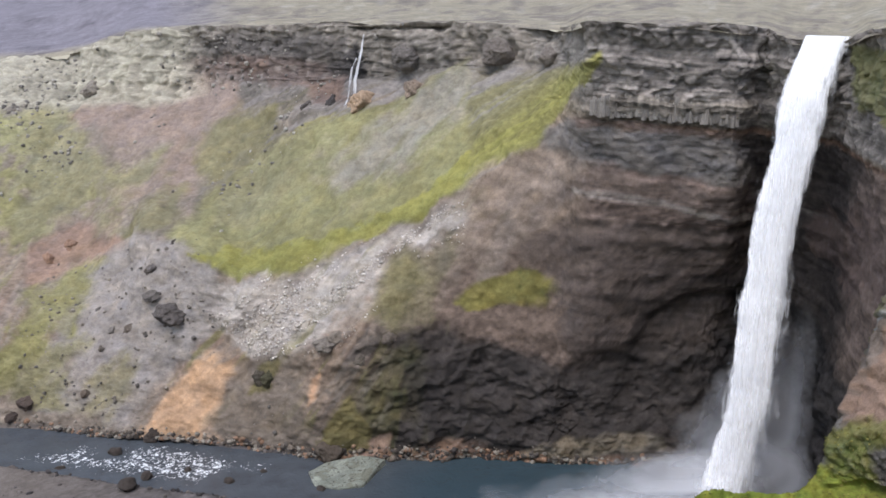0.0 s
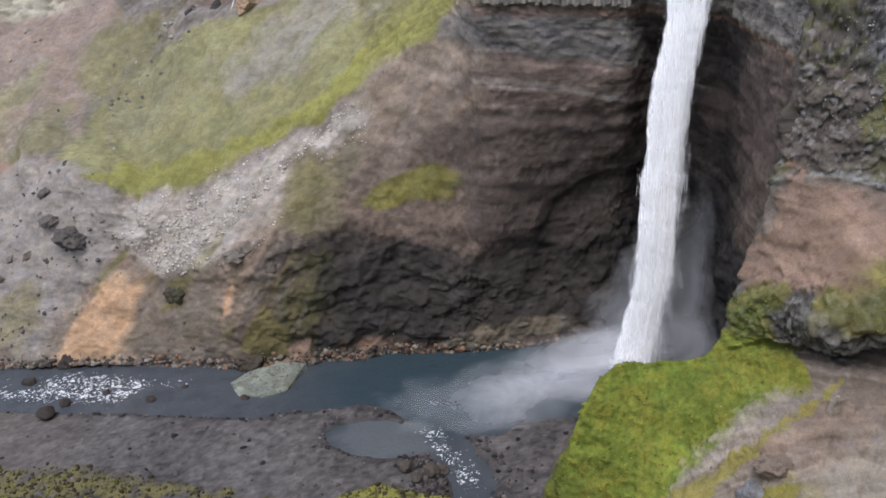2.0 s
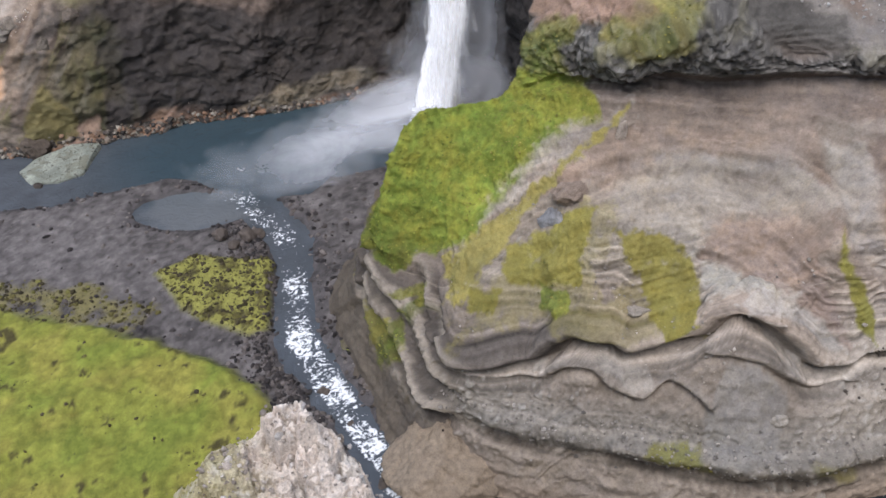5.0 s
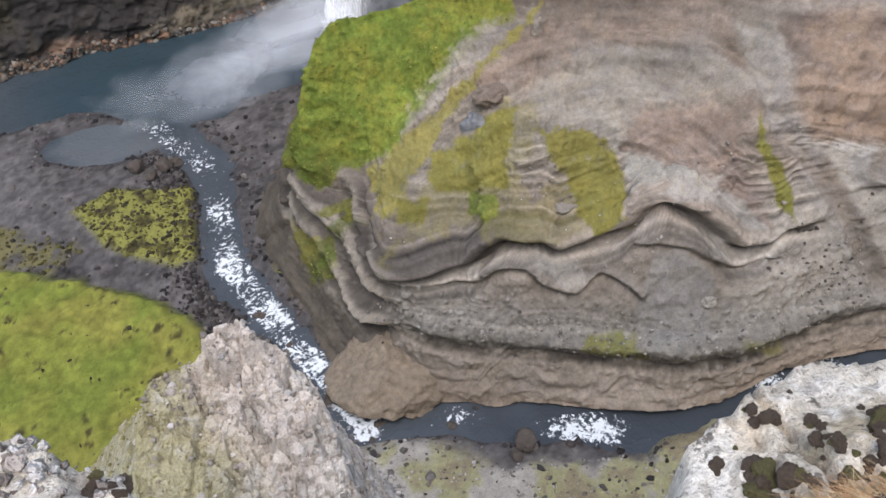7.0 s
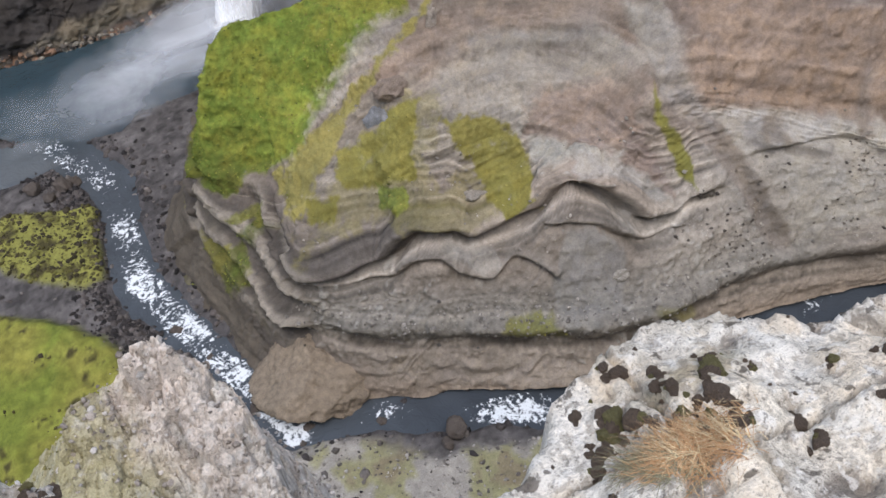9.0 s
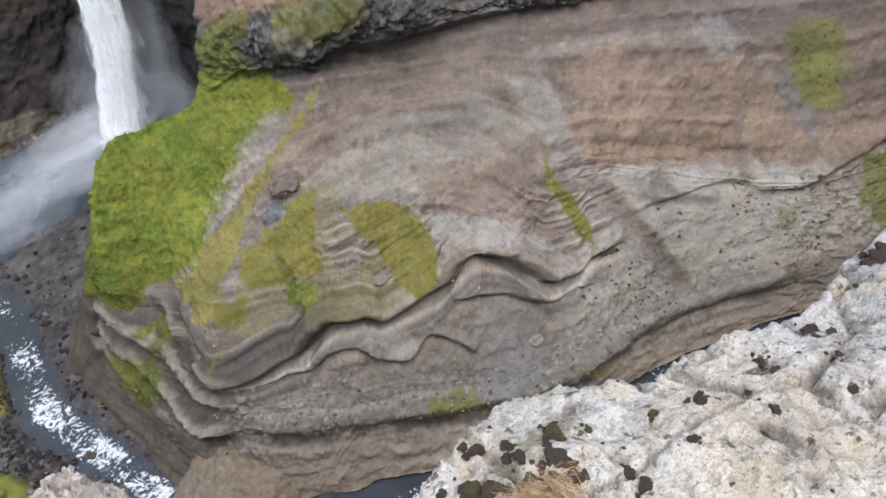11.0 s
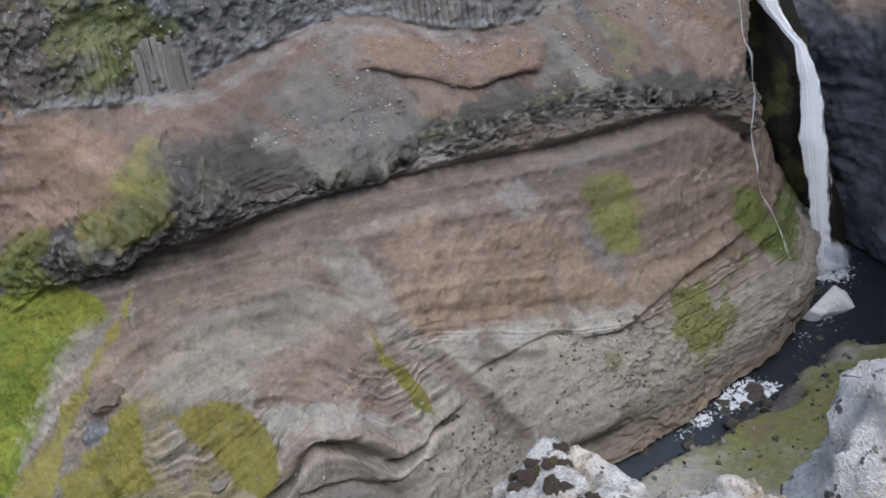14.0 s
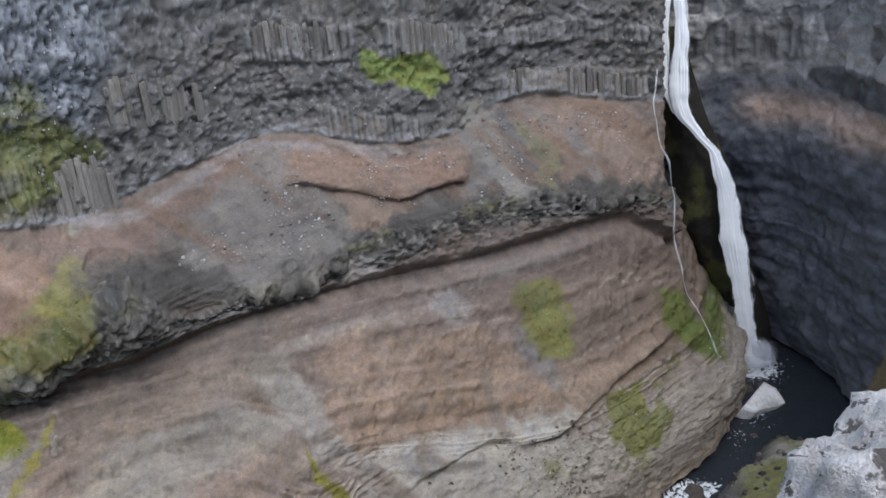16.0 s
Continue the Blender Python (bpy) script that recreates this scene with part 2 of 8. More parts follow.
def water_material(name, rough=0.12, scale=0.45):
    mat = bpy.data.materials.new(name)
    mat.use_nodes = True
    nt = mat.node_tree
    clean(nt)
    add, link = nt.nodes.new, nt.links.new
    out, bsdf = add("ShaderNodeOutputMaterial"), add("ShaderNodeBsdfPrincipled")
    link(bsdf.outputs[0], out.inputs[0])
    foam = add("ShaderNodeAttribute")
    foam.attribute_name = "foam"
    coord = add("ShaderNodeTexCoord")
    n, flecks = add("ShaderNodeTexNoise"), add("ShaderNodeTexNoise")
    n.inputs["Scale"].default_value, n.inputs["Detail"].default_value, n.inputs["Distortion"].default_value = scale, 5, 2.6
    flecks.inputs["Scale"].default_value, flecks.inputs["Detail"].default_value, flecks.inputs["Distortion"].default_value = scale * 4.5, 4, 0.8
    link(coord.outputs["Object"], n.inputs["Vector"])
    link(coord.outputs["Object"], flecks.inputs["Vector"])
    both = add("ShaderNodeMath")
    both.operation = "MULTIPLY_ADD"
    link(flecks.outputs["Fac"], both.inputs[0])
    both.inputs[1].default_value = 0.9
    both.inputs[2].default_value = -0.45
    clump = add("ShaderNodeMath")
    clump.operation = "ADD"
    link(both.outputs[0], clump.inputs[0])
    link(n.outputs["Fac"], clump.inputs[1])
    total = add("ShaderNodeMath")
    total.operation = "ADD"
    link(foam.outputs["Fac"], total.inputs[0])
    link(clump.outputs[0], total.inputs[1])
    edge = add("ShaderNodeMapRange")
    edge.inputs["From Min"].default_value, edge.inputs["From Max"].default_value = 0.97, 1.12
    link(total.outputs[0], edge.inputs["Value"])
    mix = add("ShaderNodeMix")
    mix.data_type = "RGBA"
    base = add("ShaderNodeAttribute")
    base.attribute_name = "shade"
    link(base.outputs["Color"], mix.inputs["A"])
    mix.inputs["B"].default_value = (0.75, 0.78, 0.8, 1)
    link(edge.outputs[0], mix.inputs["Factor"])
    link(mix.outputs["Result"], bsdf.inputs["Base Color"])
    gloss = add("ShaderNodeMapRange")
    gloss.inputs["To Min"].default_value, gloss.inputs["To Max"].default_value = rough, 0.8
    link(edge.outputs[0], gloss.inputs["Value"])
    link(gloss.outputs[0], bsdf.inputs["Roughness"])
    bsdf.inputs["IOR"].default_value = 1.33
    relief = add("ShaderNodeBump")
    relief.inputs["Strength"].default_value, relief.inputs["Distance"].default_value = 0.5, 0.5
    link(n.outputs["Fac"], relief.inputs["Height"])
    link(relief.outputs[0], bsdf.inputs["Normal"])
    return mat


def spray_material(name, scale, strength=1.0, colour=(0.85, 0.88, 0.92), lo=0.35, hi=0.65, stretch=(1, 1, 0.12), detail=5, through_light=0.0):
    """White water and spray: opaque where dense, thinning out where the veil attribute falls."""
    mat = bpy.data.materials.new(name)
    mat.use_nodes = True
    nt = mat.node_tree
    clean(nt)
    add, link = nt.nodes.new, nt.links.new
    out, mix = add("ShaderNodeOutputMaterial"), add("ShaderNodeMixShader")
    clear, front, back, white = add("ShaderNodeBsdfTransparent"), add("ShaderNodeBsdfDiffuse"), add("ShaderNodeBsdfTranslucent"), add("ShaderNodeMixShader")
    white.inputs["Fac"].default_value = through_light
    link(front.outputs[0], white.inputs[1])
    link(back.outputs[0], white.inputs[2])
    coord, mapping = add("ShaderNodeTexCoord"), add("ShaderNodeMapping")
    mapping.inputs["Scale"].default_value = stretch
    link(coord.outputs["Object"], mapping.inputs["Vector"])
    n = add("ShaderNodeTexNoise")
    n.inputs["Scale"].default_value, n.inputs["Detail"].default_value, n.inputs["Roughness"].default_value = scale, detail, 0.62
    n.inputs["Distortion"].default_value = 0.3
    link(mapping.outputs[0], n.inputs["Vector"])
    veil = add("ShaderNodeAttribute")
    veil.attribute_name = "veil"
    span = add("ShaderNodeMapRange")
    span.inputs["From Min"].default_value, span.inputs["From Max"].default_value = lo, hi
    link(n.outputs["Fac"], span.inputs["Value"])
    # veil 0 gives nothing, veil 1 everything
    a = add("ShaderNodeMath")
    a.operation = "MULTIPLY_ADD"
    link(veil.outputs["Fac"], a.inputs[0])
    a.inputs[1].default_value = 2.0
    a.inputs[2].default_value = -1.0
    s = add("ShaderNodeMath")
    s.operation = "ADD"
    s.use_clamp = True
    link(a.outputs[0], s.inputs[0])
    link(span.outputs[0], s.inputs[1])
    k = add("ShaderNodeMath")
    k.operation = "MULTIPLY"
    link(s.outputs[0], k.inputs[0])
    k.inputs[1].default_value = strength
    ramp = add("ShaderNodeMapRange")
    ramp.inputs["To Min"].default_value, ramp.inputs["To Max"].default_value = 0.94, 1.1
    link(n.outputs["Fac"], ramp.inputs["Value"])
    tone = add("ShaderNodeVectorMath")
    tone.operation = "SCALE"
    tone.inputs[0].default_value = colour
    link(ramp.outputs[0], tone.inputs["Scale"])
    link(tone.outputs[0], front.inputs["Color"])
    link(tone.outputs[0], back.inputs["Color"])
    link(k.outputs[0], mix.inputs["Fac"])
    link(clear.outputs[0], mix.inputs[1])
    link(white.outputs[0], mix.inputs[2])
    link(mix.outputs[0], out.inputs[0])
    return mat


CLIFF = ground_material("layered_rock", grain=0.35, fine=1.5, contrast=0.28, bump=0.4, streak=(1, 1, 2.2))
TURF = ground_material("moss_and_turf", grain=0.5, fine=3.0, contrast=0.4, bump=0.4)
GRAVEL = ground_material("river_gravel", grain=0.8, fine=4.0, contrast=0.4, bump=0.4)
PLATEAU = ground_material("heath", grain=0.1, fine=0.5, contrast=0.45, bump=0.2)
BOULDER = ground_material("boulder_rock", grain=0.9, fine=5.0, contrast=0.45, bump=0.6)
RIVER = water_material("river_water", 0.12, 0.32)
FALL = spray_material("falling_water", 1.0, 1.0, (0.985, 0.988, 0.995), 0.25, 0.7, (1, 1, 0.035), 6)
CASCADE = spray_material("cascade_water", 0.9, 1.0, (0.985, 0.988, 0.995), 0.3, 0.72, (1, 1, 0.09), 7)
WISP = spray_material("wispy_water", 1.2, 0.6, (0.94, 0.95, 0.97), 0.35, 0.75, (1, 1, 0.07), 7)
SPRAY = spray_material("drifting_spray", 0.07, 0.55, (0.93, 0.95, 0.99), 0.2, 0.9, (1, 1, 1), 5, 0.5)


# ---- mesh builders ----
def sheet(name, P, shade, mat, attrs=None, closed=False, shaded=True):
    """A grid of points as one mesh, with its base colours."""
    nv, nu = P.shape[:2]
    idx = np.arange(nv * nu).reshape(nv, nu)
    right = np.roll(idx, -1, 1) if closed else None
    if closed:
        quads = np.stack([idx[:-1], right[:-1], right[1:], idx[1:]], -1).reshape(-1, 4)
    else:
        quads = np.stack([idx[:-1, :-1], idx[:-1, 1:], idx[1:, 1:], idx[1:, :-1]], -1).reshape(-1, 4)
    me = bpy.data.meshes.new(name)
    me.vertices.add(nv * nu)
    me.vertices.foreach_set("co", P.reshape(-1).astype(np.float32))
    me.loops.add(quads.size)
    me.loops.foreach_set("vertex_index", quads.reshape(-1).astype(np.int32))
    me.polygons.add(len(quads))
    me.polygons.foreach_set("loop_start", np.arange(0, quads.size, 4, dtype=np.int32))
    me.update(calc_edges=True)
    me.polygons.foreach_set("use_smooth", np.full(len(quads), shaded))
    if shade is not None:
        c = np.ones((nv * nu, 4), np.float32)
        c[:, :3] = np.clip(np.broadcast_to(shade, (nv, nu, 3)).reshape(-1, 3), 0, 1)
        me.attributes.new("shade", "FLOAT_COLOR", "POINT").data.foreach_set("color", c.reshape(-1))
    for key, values in (attrs or {}).items():
        me.attributes.new(key, "FLOAT", "POINT").data.foreach_set("value", np.broadcast_to(values, (nv, nu)).reshape(-1).astype(np.float32))
    me.materials.append(mat)
    return new(name, me)


def place(a, d, z):
    a = np.radians(a)
    return np.stack([d * np.sin(a), d * np.cos(a), np.broadcast_to(z, np.shape(d))], -1)


def normals(P):
    n = np.cross(np.gradient(P, axis=1), np.gradient(P, axis=0))
    return n / (np.linalg.norm(n, axis=-1, keepdims=True) + 1e-9)


def blend(shade, mask, colour):
    return shade + (np.asarray(colour) - shade) * np.clip(mask, 0, 1)[..., None]


def patch(a, z, corners, soft=1.0, reach=160.0, wobble=0.0, jag=None):
    """How far inside a patch of (bearing, height) corners a point lies: 0 outside to 1 inside, with a ragged edge of that softness in metres."""
    k = np.radians(1) * reach
    px, py = a * k, np.asarray(z, float)
    if jag is not None:
        px = px + jag[0] * wobble
        py = py + jag[1] * wobble
    pts = [(c[0] * k, c[1]) for c in corners]
    inside = np.zeros(np.shape(px), bool)
    dist = np.full(np.shape(px), 1e9)
    lo = np.array(pts).min(0) - 3 * soft - 2
    hi = np.array(pts).max(0) + 3 * soft + 2
    near = (px > lo[0]) & (px < hi[0]) & (py > lo[1]) & (py < hi[1])
    if not near.any():
        return np.zeros(np.shape(px))
    x, y = px[near], py[near]
    ins, ds = np.zeros(x.shape, bool), np.full(x.shape, 1e9)
    for (x0, y0), (x1, y1) in zip(pts, pts[1:] + pts[:1]):
        cross = ((y0 > y) != (y1 > y)) & (x < (x1 - x0) * (y - y0) / (y1 - y0 + 1e-12) + x0)
        ins ^= cross
        ex, ey = x1 - x0, y1 - y0
        t = np.clip(((x - x0) * ex + (y - y0) * ey) / (ex * ex + ey * ey + 1e-9), 0, 1)
        ds = np.minimum(ds, np.hypot(x - x0 - t * ex, y - y0 - t * ey))
    out = np.zeros(np.shape(px))
    out[near] = smooth(-soft, soft, np.where(ins, ds, -ds))
    return out


def banded(h, seed, freq, octaves=3):
    """Layering: noise along the height alone."""
    return fbm(h * freq, seed * 3.7, 0.5, octaves, seed)


# ---- patches of moss, scree and coloured earth, by bearing and height ----
def moss_on_east(shade, r):
    a, z, jag, f1, f2 = r["a"], r["z"], r["jag"], r["f1"], r["f2"]
    f3 = r["f3"]

    def cover(shade, colour, amount, soft, wobble, corners):
        m = patch(a, z, corners, soft * 2, 155, wobble, jag)
        m = smooth(0.2, 0.72, m + (0.4 if colour[2] < 60 else 0.6) * f3 * smooth(0, 0.2, m) + (0.12 if colour[2] < 60 else 0) * smooth(0, 0.2, m)) * amount
        c = lin(*colour)
        if colour[0] > colour[1] * 1.06:
            c = c + 0.3 * (c.mean() - c)
        return blend(shade, m, c * (1 + (0.6 if colour[2] < 30 else 0.25) * f1 + 0.35 * f2)[..., None] * np.stack([1 + (0.34 if colour[2] < 60 else 0.08) * f3, 1 + 0.05 * f3, 1 - 0.06 * f3], -1))

    # vivid moss over the spur
    shade = cover(shade, (116, 124, 20), 1, 0.8, 2, [(10.5, 52), (15.2, 52), (18.2, 54), (21.3, 55), (24.5, 55), (27.0, 55.5), (28.8, 53.8), (29.0, 51.8), (26.4, 47.2), (23.3, 41.1), (21.2, 35.3), (20.4, 32.3), (17.4, 27.2), (15, 25.5), (12.4, 24.5), (11.3, 26)])
    # thin moss
    shade = cover(shade, (120, 114, 50), 0.6, 1, 4, [(35.5, 12.7), (37.8, 16.4), (40.3, 16.6), (41.6, 12.4), (39.1, 11.4)])
    # thin moss
    shade = cover(shade, (120, 114, 50), 0.6, 1, 4, [(48.2, 12.5), (50.0, 13.9), (51.9, 11.1), (50.0, 11.3)])
    # grass pad
    shade = cover(shade, (112, 114, 48), 0.75, 1.5, 7, [(62.7, 47.9), (66.0, 47.0), (65.9, 38.1), (64.9, 38.3), (63.1, 43.5)])
    # grass pad
    shade = cover(shade, (112, 114, 48), 0.75, 1.5, 7, [(68.8, 27.0), (70.5, 26.3), (71.8, 21.2), (71.4, 16.5), (69.6, 20.8), (68.6, 24.3)])
    # wet moss by the fall
    shade = cover(shade, (98, 110, 40), 0.9, 0.8, 2, [(71.6, 39.3), (73.2, 30.9), (75.7, 19.5), (74.5, 22.0), (73.1, 26.1), (72.0, 32.9)])
    # yellow moss by the knob
    shade = cover(shade, (134, 130, 62), 0.6, 1, 4, [(29.7, 68.0), (32.1, 73.0), (34.4, 73.4), (35.0, 71.2), (32.3, 69.3), (30.1, 67.1)])
    # moss on the columns
    shade = cover(shade, (116, 118, 50), 0.6, 2, 8, [(32.0, 102.6), (33.6, 103.0), (34.1, 98.1), (37.2, 93.1), (36.9, 89.4), (34.3, 81.8), (32.2, 85.2), (31.4, 92.7)])
    # moss on the columns
    shade = cover(shade, (108, 114, 56), 0.5, 2, 8, [(33.6, 100.2), (36.9, 95.7), (37.5, 90.6), (35.6, 86.8), (34.5, 80.8), (32.2, 83.9)])
    # moss on the upper ledge
    shade = cover(shade, (128, 142, 48), 0.8, 0.8, 3, [(53.9, 98.3), (55.2, 96.1), (58.2, 94.1), (58.8, 90.3), (57.0, 87.5), (55.4, 92.2), (53.8, 95.2)])
    # grey scree
    shade = cover(shade, (134, 128, 124), 0.85, 0.5, 1, [(56.7, 54.3), (58.2, 53.1), (58.9, 50.2), (58.0, 48.3), (56.4, 51.5)])
    # dark scree fan
    shade = cover(shade, (132, 122, 111), 0.7, 1.5, 4, [(46.3, 80.8), (48.4, 81.6), (48.2, 75.4), (51.0, 66.8), (49.2, 62.5), (44.6, 63.7), (41.8, 70.0), (41.9, 74.8)])
    # dark scree fan
    shade = cover(shade, (126, 118, 108), 0.8, 1, 4, [(57.5, 81.6), (61.4, 82.2), (64.4, 73.6), (63.1, 67.5), (59.2, 68.6), (59.7, 73.2)])
    # orange ledge
    shade = cover(shade, (146, 112, 90), 0.9, 0.5, 1.5, [(48.6, 81.2), (53.1, 77.9), (57.7, 76.0), (59.3, 71.7), (58.5, 70.6), (55.7, 71.7), (53.0, 73.9), (49.5, 74.9), (48.6, 77.9)])
    # orange earth
    shade = cover(shade, (152, 122, 94), 0.8, 1, 3, [(51.1, 73.5), (55.6, 70.5), (56.5, 68.2), (52.6, 66.9), (51.2, 69.6)])
    # orange earth
    shade = cover(shade, (148, 118, 94), 0.75, 1, 3, [(64.4, 80.2), (69.8, 75.7), (71.4, 67.2), (71.6, 59.2), (68.4, 63.9), (65.7, 68.2), (63.7, 75.5)])
    # orange seam
    shade = cover(shade, (134, 104, 84), 0.85, 0.8, 3, [(33.3, 79.0), (35.8, 77.7), (39.4, 76.9), (44.0, 82.0), (46.7, 82.4), (42.8, 76.7), (39.4, 73.2), (35.6, 73.4), (33.0, 77.0)])
    # pale band
    shade = cover(shade, (176, 162, 142), 0.8, 0.7, 2, [(49.5, 39.2), (56.1, 34.1), (62.2, 30.3), (65.9, 28.6), (65.7, 25.3), (62.0, 27.0), (56.7, 29.2), (52.8, 31.0), (49.6, 36.0)])
    # ochre layer
    shade = cover(shade, (150, 122, 98), 0.85, 1, 3, [(48.5, 47.4), (54.4, 44.7), (62.2, 40.5), (65.5, 29.8), (58.1, 32.2), (51.6, 39.0), (49.4, 43.2)])
    # ochre layer
    shade = cover(shade, (144, 118, 100), 0.6, 1.5, 4, [(45.4, 53.7), (54.8, 53.4), (62.2, 46.1), (62.6, 40.5), (54.4, 44.7), (48.1, 47.5)])
    # pale pinkish tuff
    shade = cover(shade, (164, 148, 134), 0.55, 1.5, 3, [(30.7, 43.5), (33.9, 45.4), (38.1, 46.5), (41.9, 46.1), (44.3, 44.1), (45.4, 41.9), (41.4, 43.0), (38.7, 41.3), (36.9, 37.2), (33.3, 37.9), (30.7, 40.6)])
    # pale pinkish tuff
    shade = cover(shade, (156, 136, 120), 0.6, 1.5, 4, [(31.6, 46.9), (33.3, 51.4), (38.9, 51.6), (42.7, 49.9), (43.3, 45.5), (37.8, 47.4), (33.5, 46.1)])
    # brown tuff
    shade = cover(shade, (150, 122, 106), 0.8, 0.8, 2, [(37.2, 36.9), (38.9, 40.9), (41.4, 42.1), (44.0, 41.0), (46.0, 37.2), (47.0, 32.5), (48.6, 27.3), (46.1, 32.1), (44.2, 35.1), (40.7, 36.4), (37.6, 36.0)])
    # orange-brown layer in the dome
    shade = cover(shade, (156, 127, 106), 0.7, 0.4, 1.2, [(37.7, 37.2), (40.6, 37.8), (43.7, 36.8), (46.5, 32.8), (48.7, 27.0), (47.2, 29.3), (44.2, 35.1), (40.7, 36.3), (37.7, 36.2)])
    # pale layer over the fold
    shade = cover(shade, (170, 159, 147), 0.7, 0.5, 1.5, [(37.7, 35.9), (40.7, 36.1), (43.7, 35.3), (45.9, 31.7), (48.1, 27.3), (47.4, 26.9), (44.3, 33.1), (40.9, 35.0), (38.2, 33.8)])
    # pale crest
    shade = cover(shade, (170, 156, 138), 0.6, 0.7, 2, [(50.5, 34.9), (52.5, 33.3), (56.7, 31.0), (57.2, 27.9), (53.0, 28.8), (51.3, 31.4)])
    # pale rib below the fold
    shade = cover(shade, (168, 158, 144), 0.35, 0.5, 1, [(30.9, 25.9), (32.3, 23.4), (34.2, 21.5), (35.6, 22.6), (35.2, 24.2), (33.2, 24.3), (31.8, 26.5)])
    # pale rib below the fold
    shade = cover(shade, (164, 154, 140), 0.35, 0.5, 1, [(41.8, 32.7), (43.7, 30.4), (46.1, 24.1), (48.7, 22.7), (50.0, 24.2), (49.5, 25.2), (47.3, 24.3), (45.0, 28.8), (43.1, 32.4)])
    # grey apron
    shade = cover(shade, (140, 132, 122), 0.6, 1, 2, [(40.9, 27.9), (43.6, 26.6), (46.0, 21.6), (46.0, 15.0), (41.9, 14.0), (40.1, 19.1)])
    # tan foot
    shade = cover(shade, (156, 134, 110), 0.7, 1, 3, [(23.7, 10.4), (31.0, 8.8), (41.4, 8.1), (48.7, 7.8), (45.8, 4.0), (39.1, 3.5), (31.0, 3.0), (23.9, 5.8)])
    # brown wet spur
    shade = cover(shade, (104, 92, 74), 0.8, 1, 3, [(12.7, 19.8), (12.7, 17.0), (14.7, 11.9), (15.4, 6.5)])
    # moss on the spur foot
    shade = cover(shade, (112, 114, 40), 0.7, 0.7, 3, [(12.8, 13.8), (14.5, 17.8), (15.2, 16.4), (13.6, 11.3), (12.6, 7.7)])
    # moss on the spur foot
    shade = cover(shade, (92, 100, 40), 0.7, 0.7, 3, [(14.2, 19.1), (17.1, 22.9), (17.8, 24.2), (15.9, 20.0)])
    # fine scree beside the chute
    shade = cover(shade, (152, 140, 126), 0.3, 0.8, 1.5, [(44.0, 51.6), (45.0, 49.2), (47.9, 46.4), (52.1, 32.6), (57.5, 16.1), (58.8, 12.0), (56.1, 15.2), (51.7, 27.1), (48.8, 36.7), (45.9, 42.4), (44.7, 46.1)])
    # grey streak
    shade = cover(shade, (134, 128, 118), 0.85, 0.6, 2, [(58.7, 83.9), (60.4, 84.1), (64.3, 66.7), (62.1, 67.0), (60.8, 71.9)])
    # dark streak
    shade = cover(shade, (102, 98, 96), 0.85, 0.5, 1.5, [(61.4, 80.9), (62.0, 81.1), (64.3, 70.2), (63.9, 67.3), (63.2, 69.1)])
    # olive streak
    shade = cover(shade, (132, 124, 80), 0.75, 0.6, 2, [(62.8, 79.1), (63.7, 77.0), (65.5, 70.2), (65.1, 65.9), (64.3, 68.4)])
    # grey streak
    shade = cover(shade, (132, 124, 116), 0.8, 0.5, 2, [(65.8, 74.7), (66.5, 74.9), (68.1, 64.4), (67.4, 64.0)])
    # pale line under the columns
    shade = cover(shade, (166, 162, 160), 0.35, 0.5, 1.5, [(35.0, 80.0), (37.8, 78.2), (41.4, 79.7), (44.4, 82.5), (46.7, 82.4), (51.8, 80.2), (57.4, 76.3), (57.3, 75.2), (51.7, 78.6), (46.7, 81.2), (44.5, 80.6), (41.5, 78.2), (37.8, 76.6), (34.9, 78.4)])
    # dark knob
    shade = cover(shade, (92, 88, 82), 0.45, 0.8, 2.5, [(33.1, 67.7), (35.2, 71.3), (37.0, 71.5), (38.8, 69.5), (39.8, 64.0), (41.2, 58.1), (39.4, 58.1), (35.9, 58.4), (33.5, 62.2)])
    # white vein
    shade = cover(shade, (166, 158, 148), 0.6, 0.9, 4, [(50.9, 62.0), (53.4, 60.8), (53.9, 58.8), (52.3, 58.8), (51.0, 59.9)])
    # slate scree
    shade = cover(shade, (124, 118, 112), 0.8, 0.5, 1.2, [(61.7, 45.6), (62.6, 44.2), (64.2, 37.2), (65.0, 33.0), (64.2, 34.3), (62.8, 39.2)])
    # slate scree
    shade = cover(shade, (128, 120, 112), 0.8, 0.5, 1.2, [(49.8, 37.9), (51.4, 35.0), (53.6, 27.5), (52.6, 29.1), (50.5, 33.6)])
    # brown gully
    shade = cover(shade, (122, 106, 92), 0.8, 0.5, 1.2, [(53.0, 28.1), (54.4, 25.4), (57.9, 15.7), (57.5, 14.8), (55.3, 20.6)])
    # brown stain
    shade = cover(shade, (132, 108, 90), 0.7, 0.5, 1.5, [(54.1, 34.2), (55.7, 32.9), (55.9, 30.7), (54.5, 31.4)])
    # dark layer under the ledge
    shade = cover(shade, (112, 96, 86), 0.6, 0.8, 2, [(41.9, 57.8), (47.3, 58.9), (53.4, 56.8), (53.2, 54.9), (47.2, 55.8), (42.2, 55.5)])
    # pale layer
    shade = cover(shade, (166, 152, 138), 0.6, 0.6, 1.5, [(31.8, 48.5), (36.7, 48.7), (42.3, 48.0), (46.0, 44.0), (45.2, 43.3), (41.4, 47.0), (36.6, 47.2), (31.9, 46.8)])
    # red-brown corner
    shade = cover(shade, (154, 116, 86), 0.9, 1, 4, [(27.1, 85.4), (28.6, 82.2), (32.5, 76.5), (33.4, 72.9), (31.3, 69.2), (27.6, 65.0), (25.2, 59.8), (25.6, 67.5)])
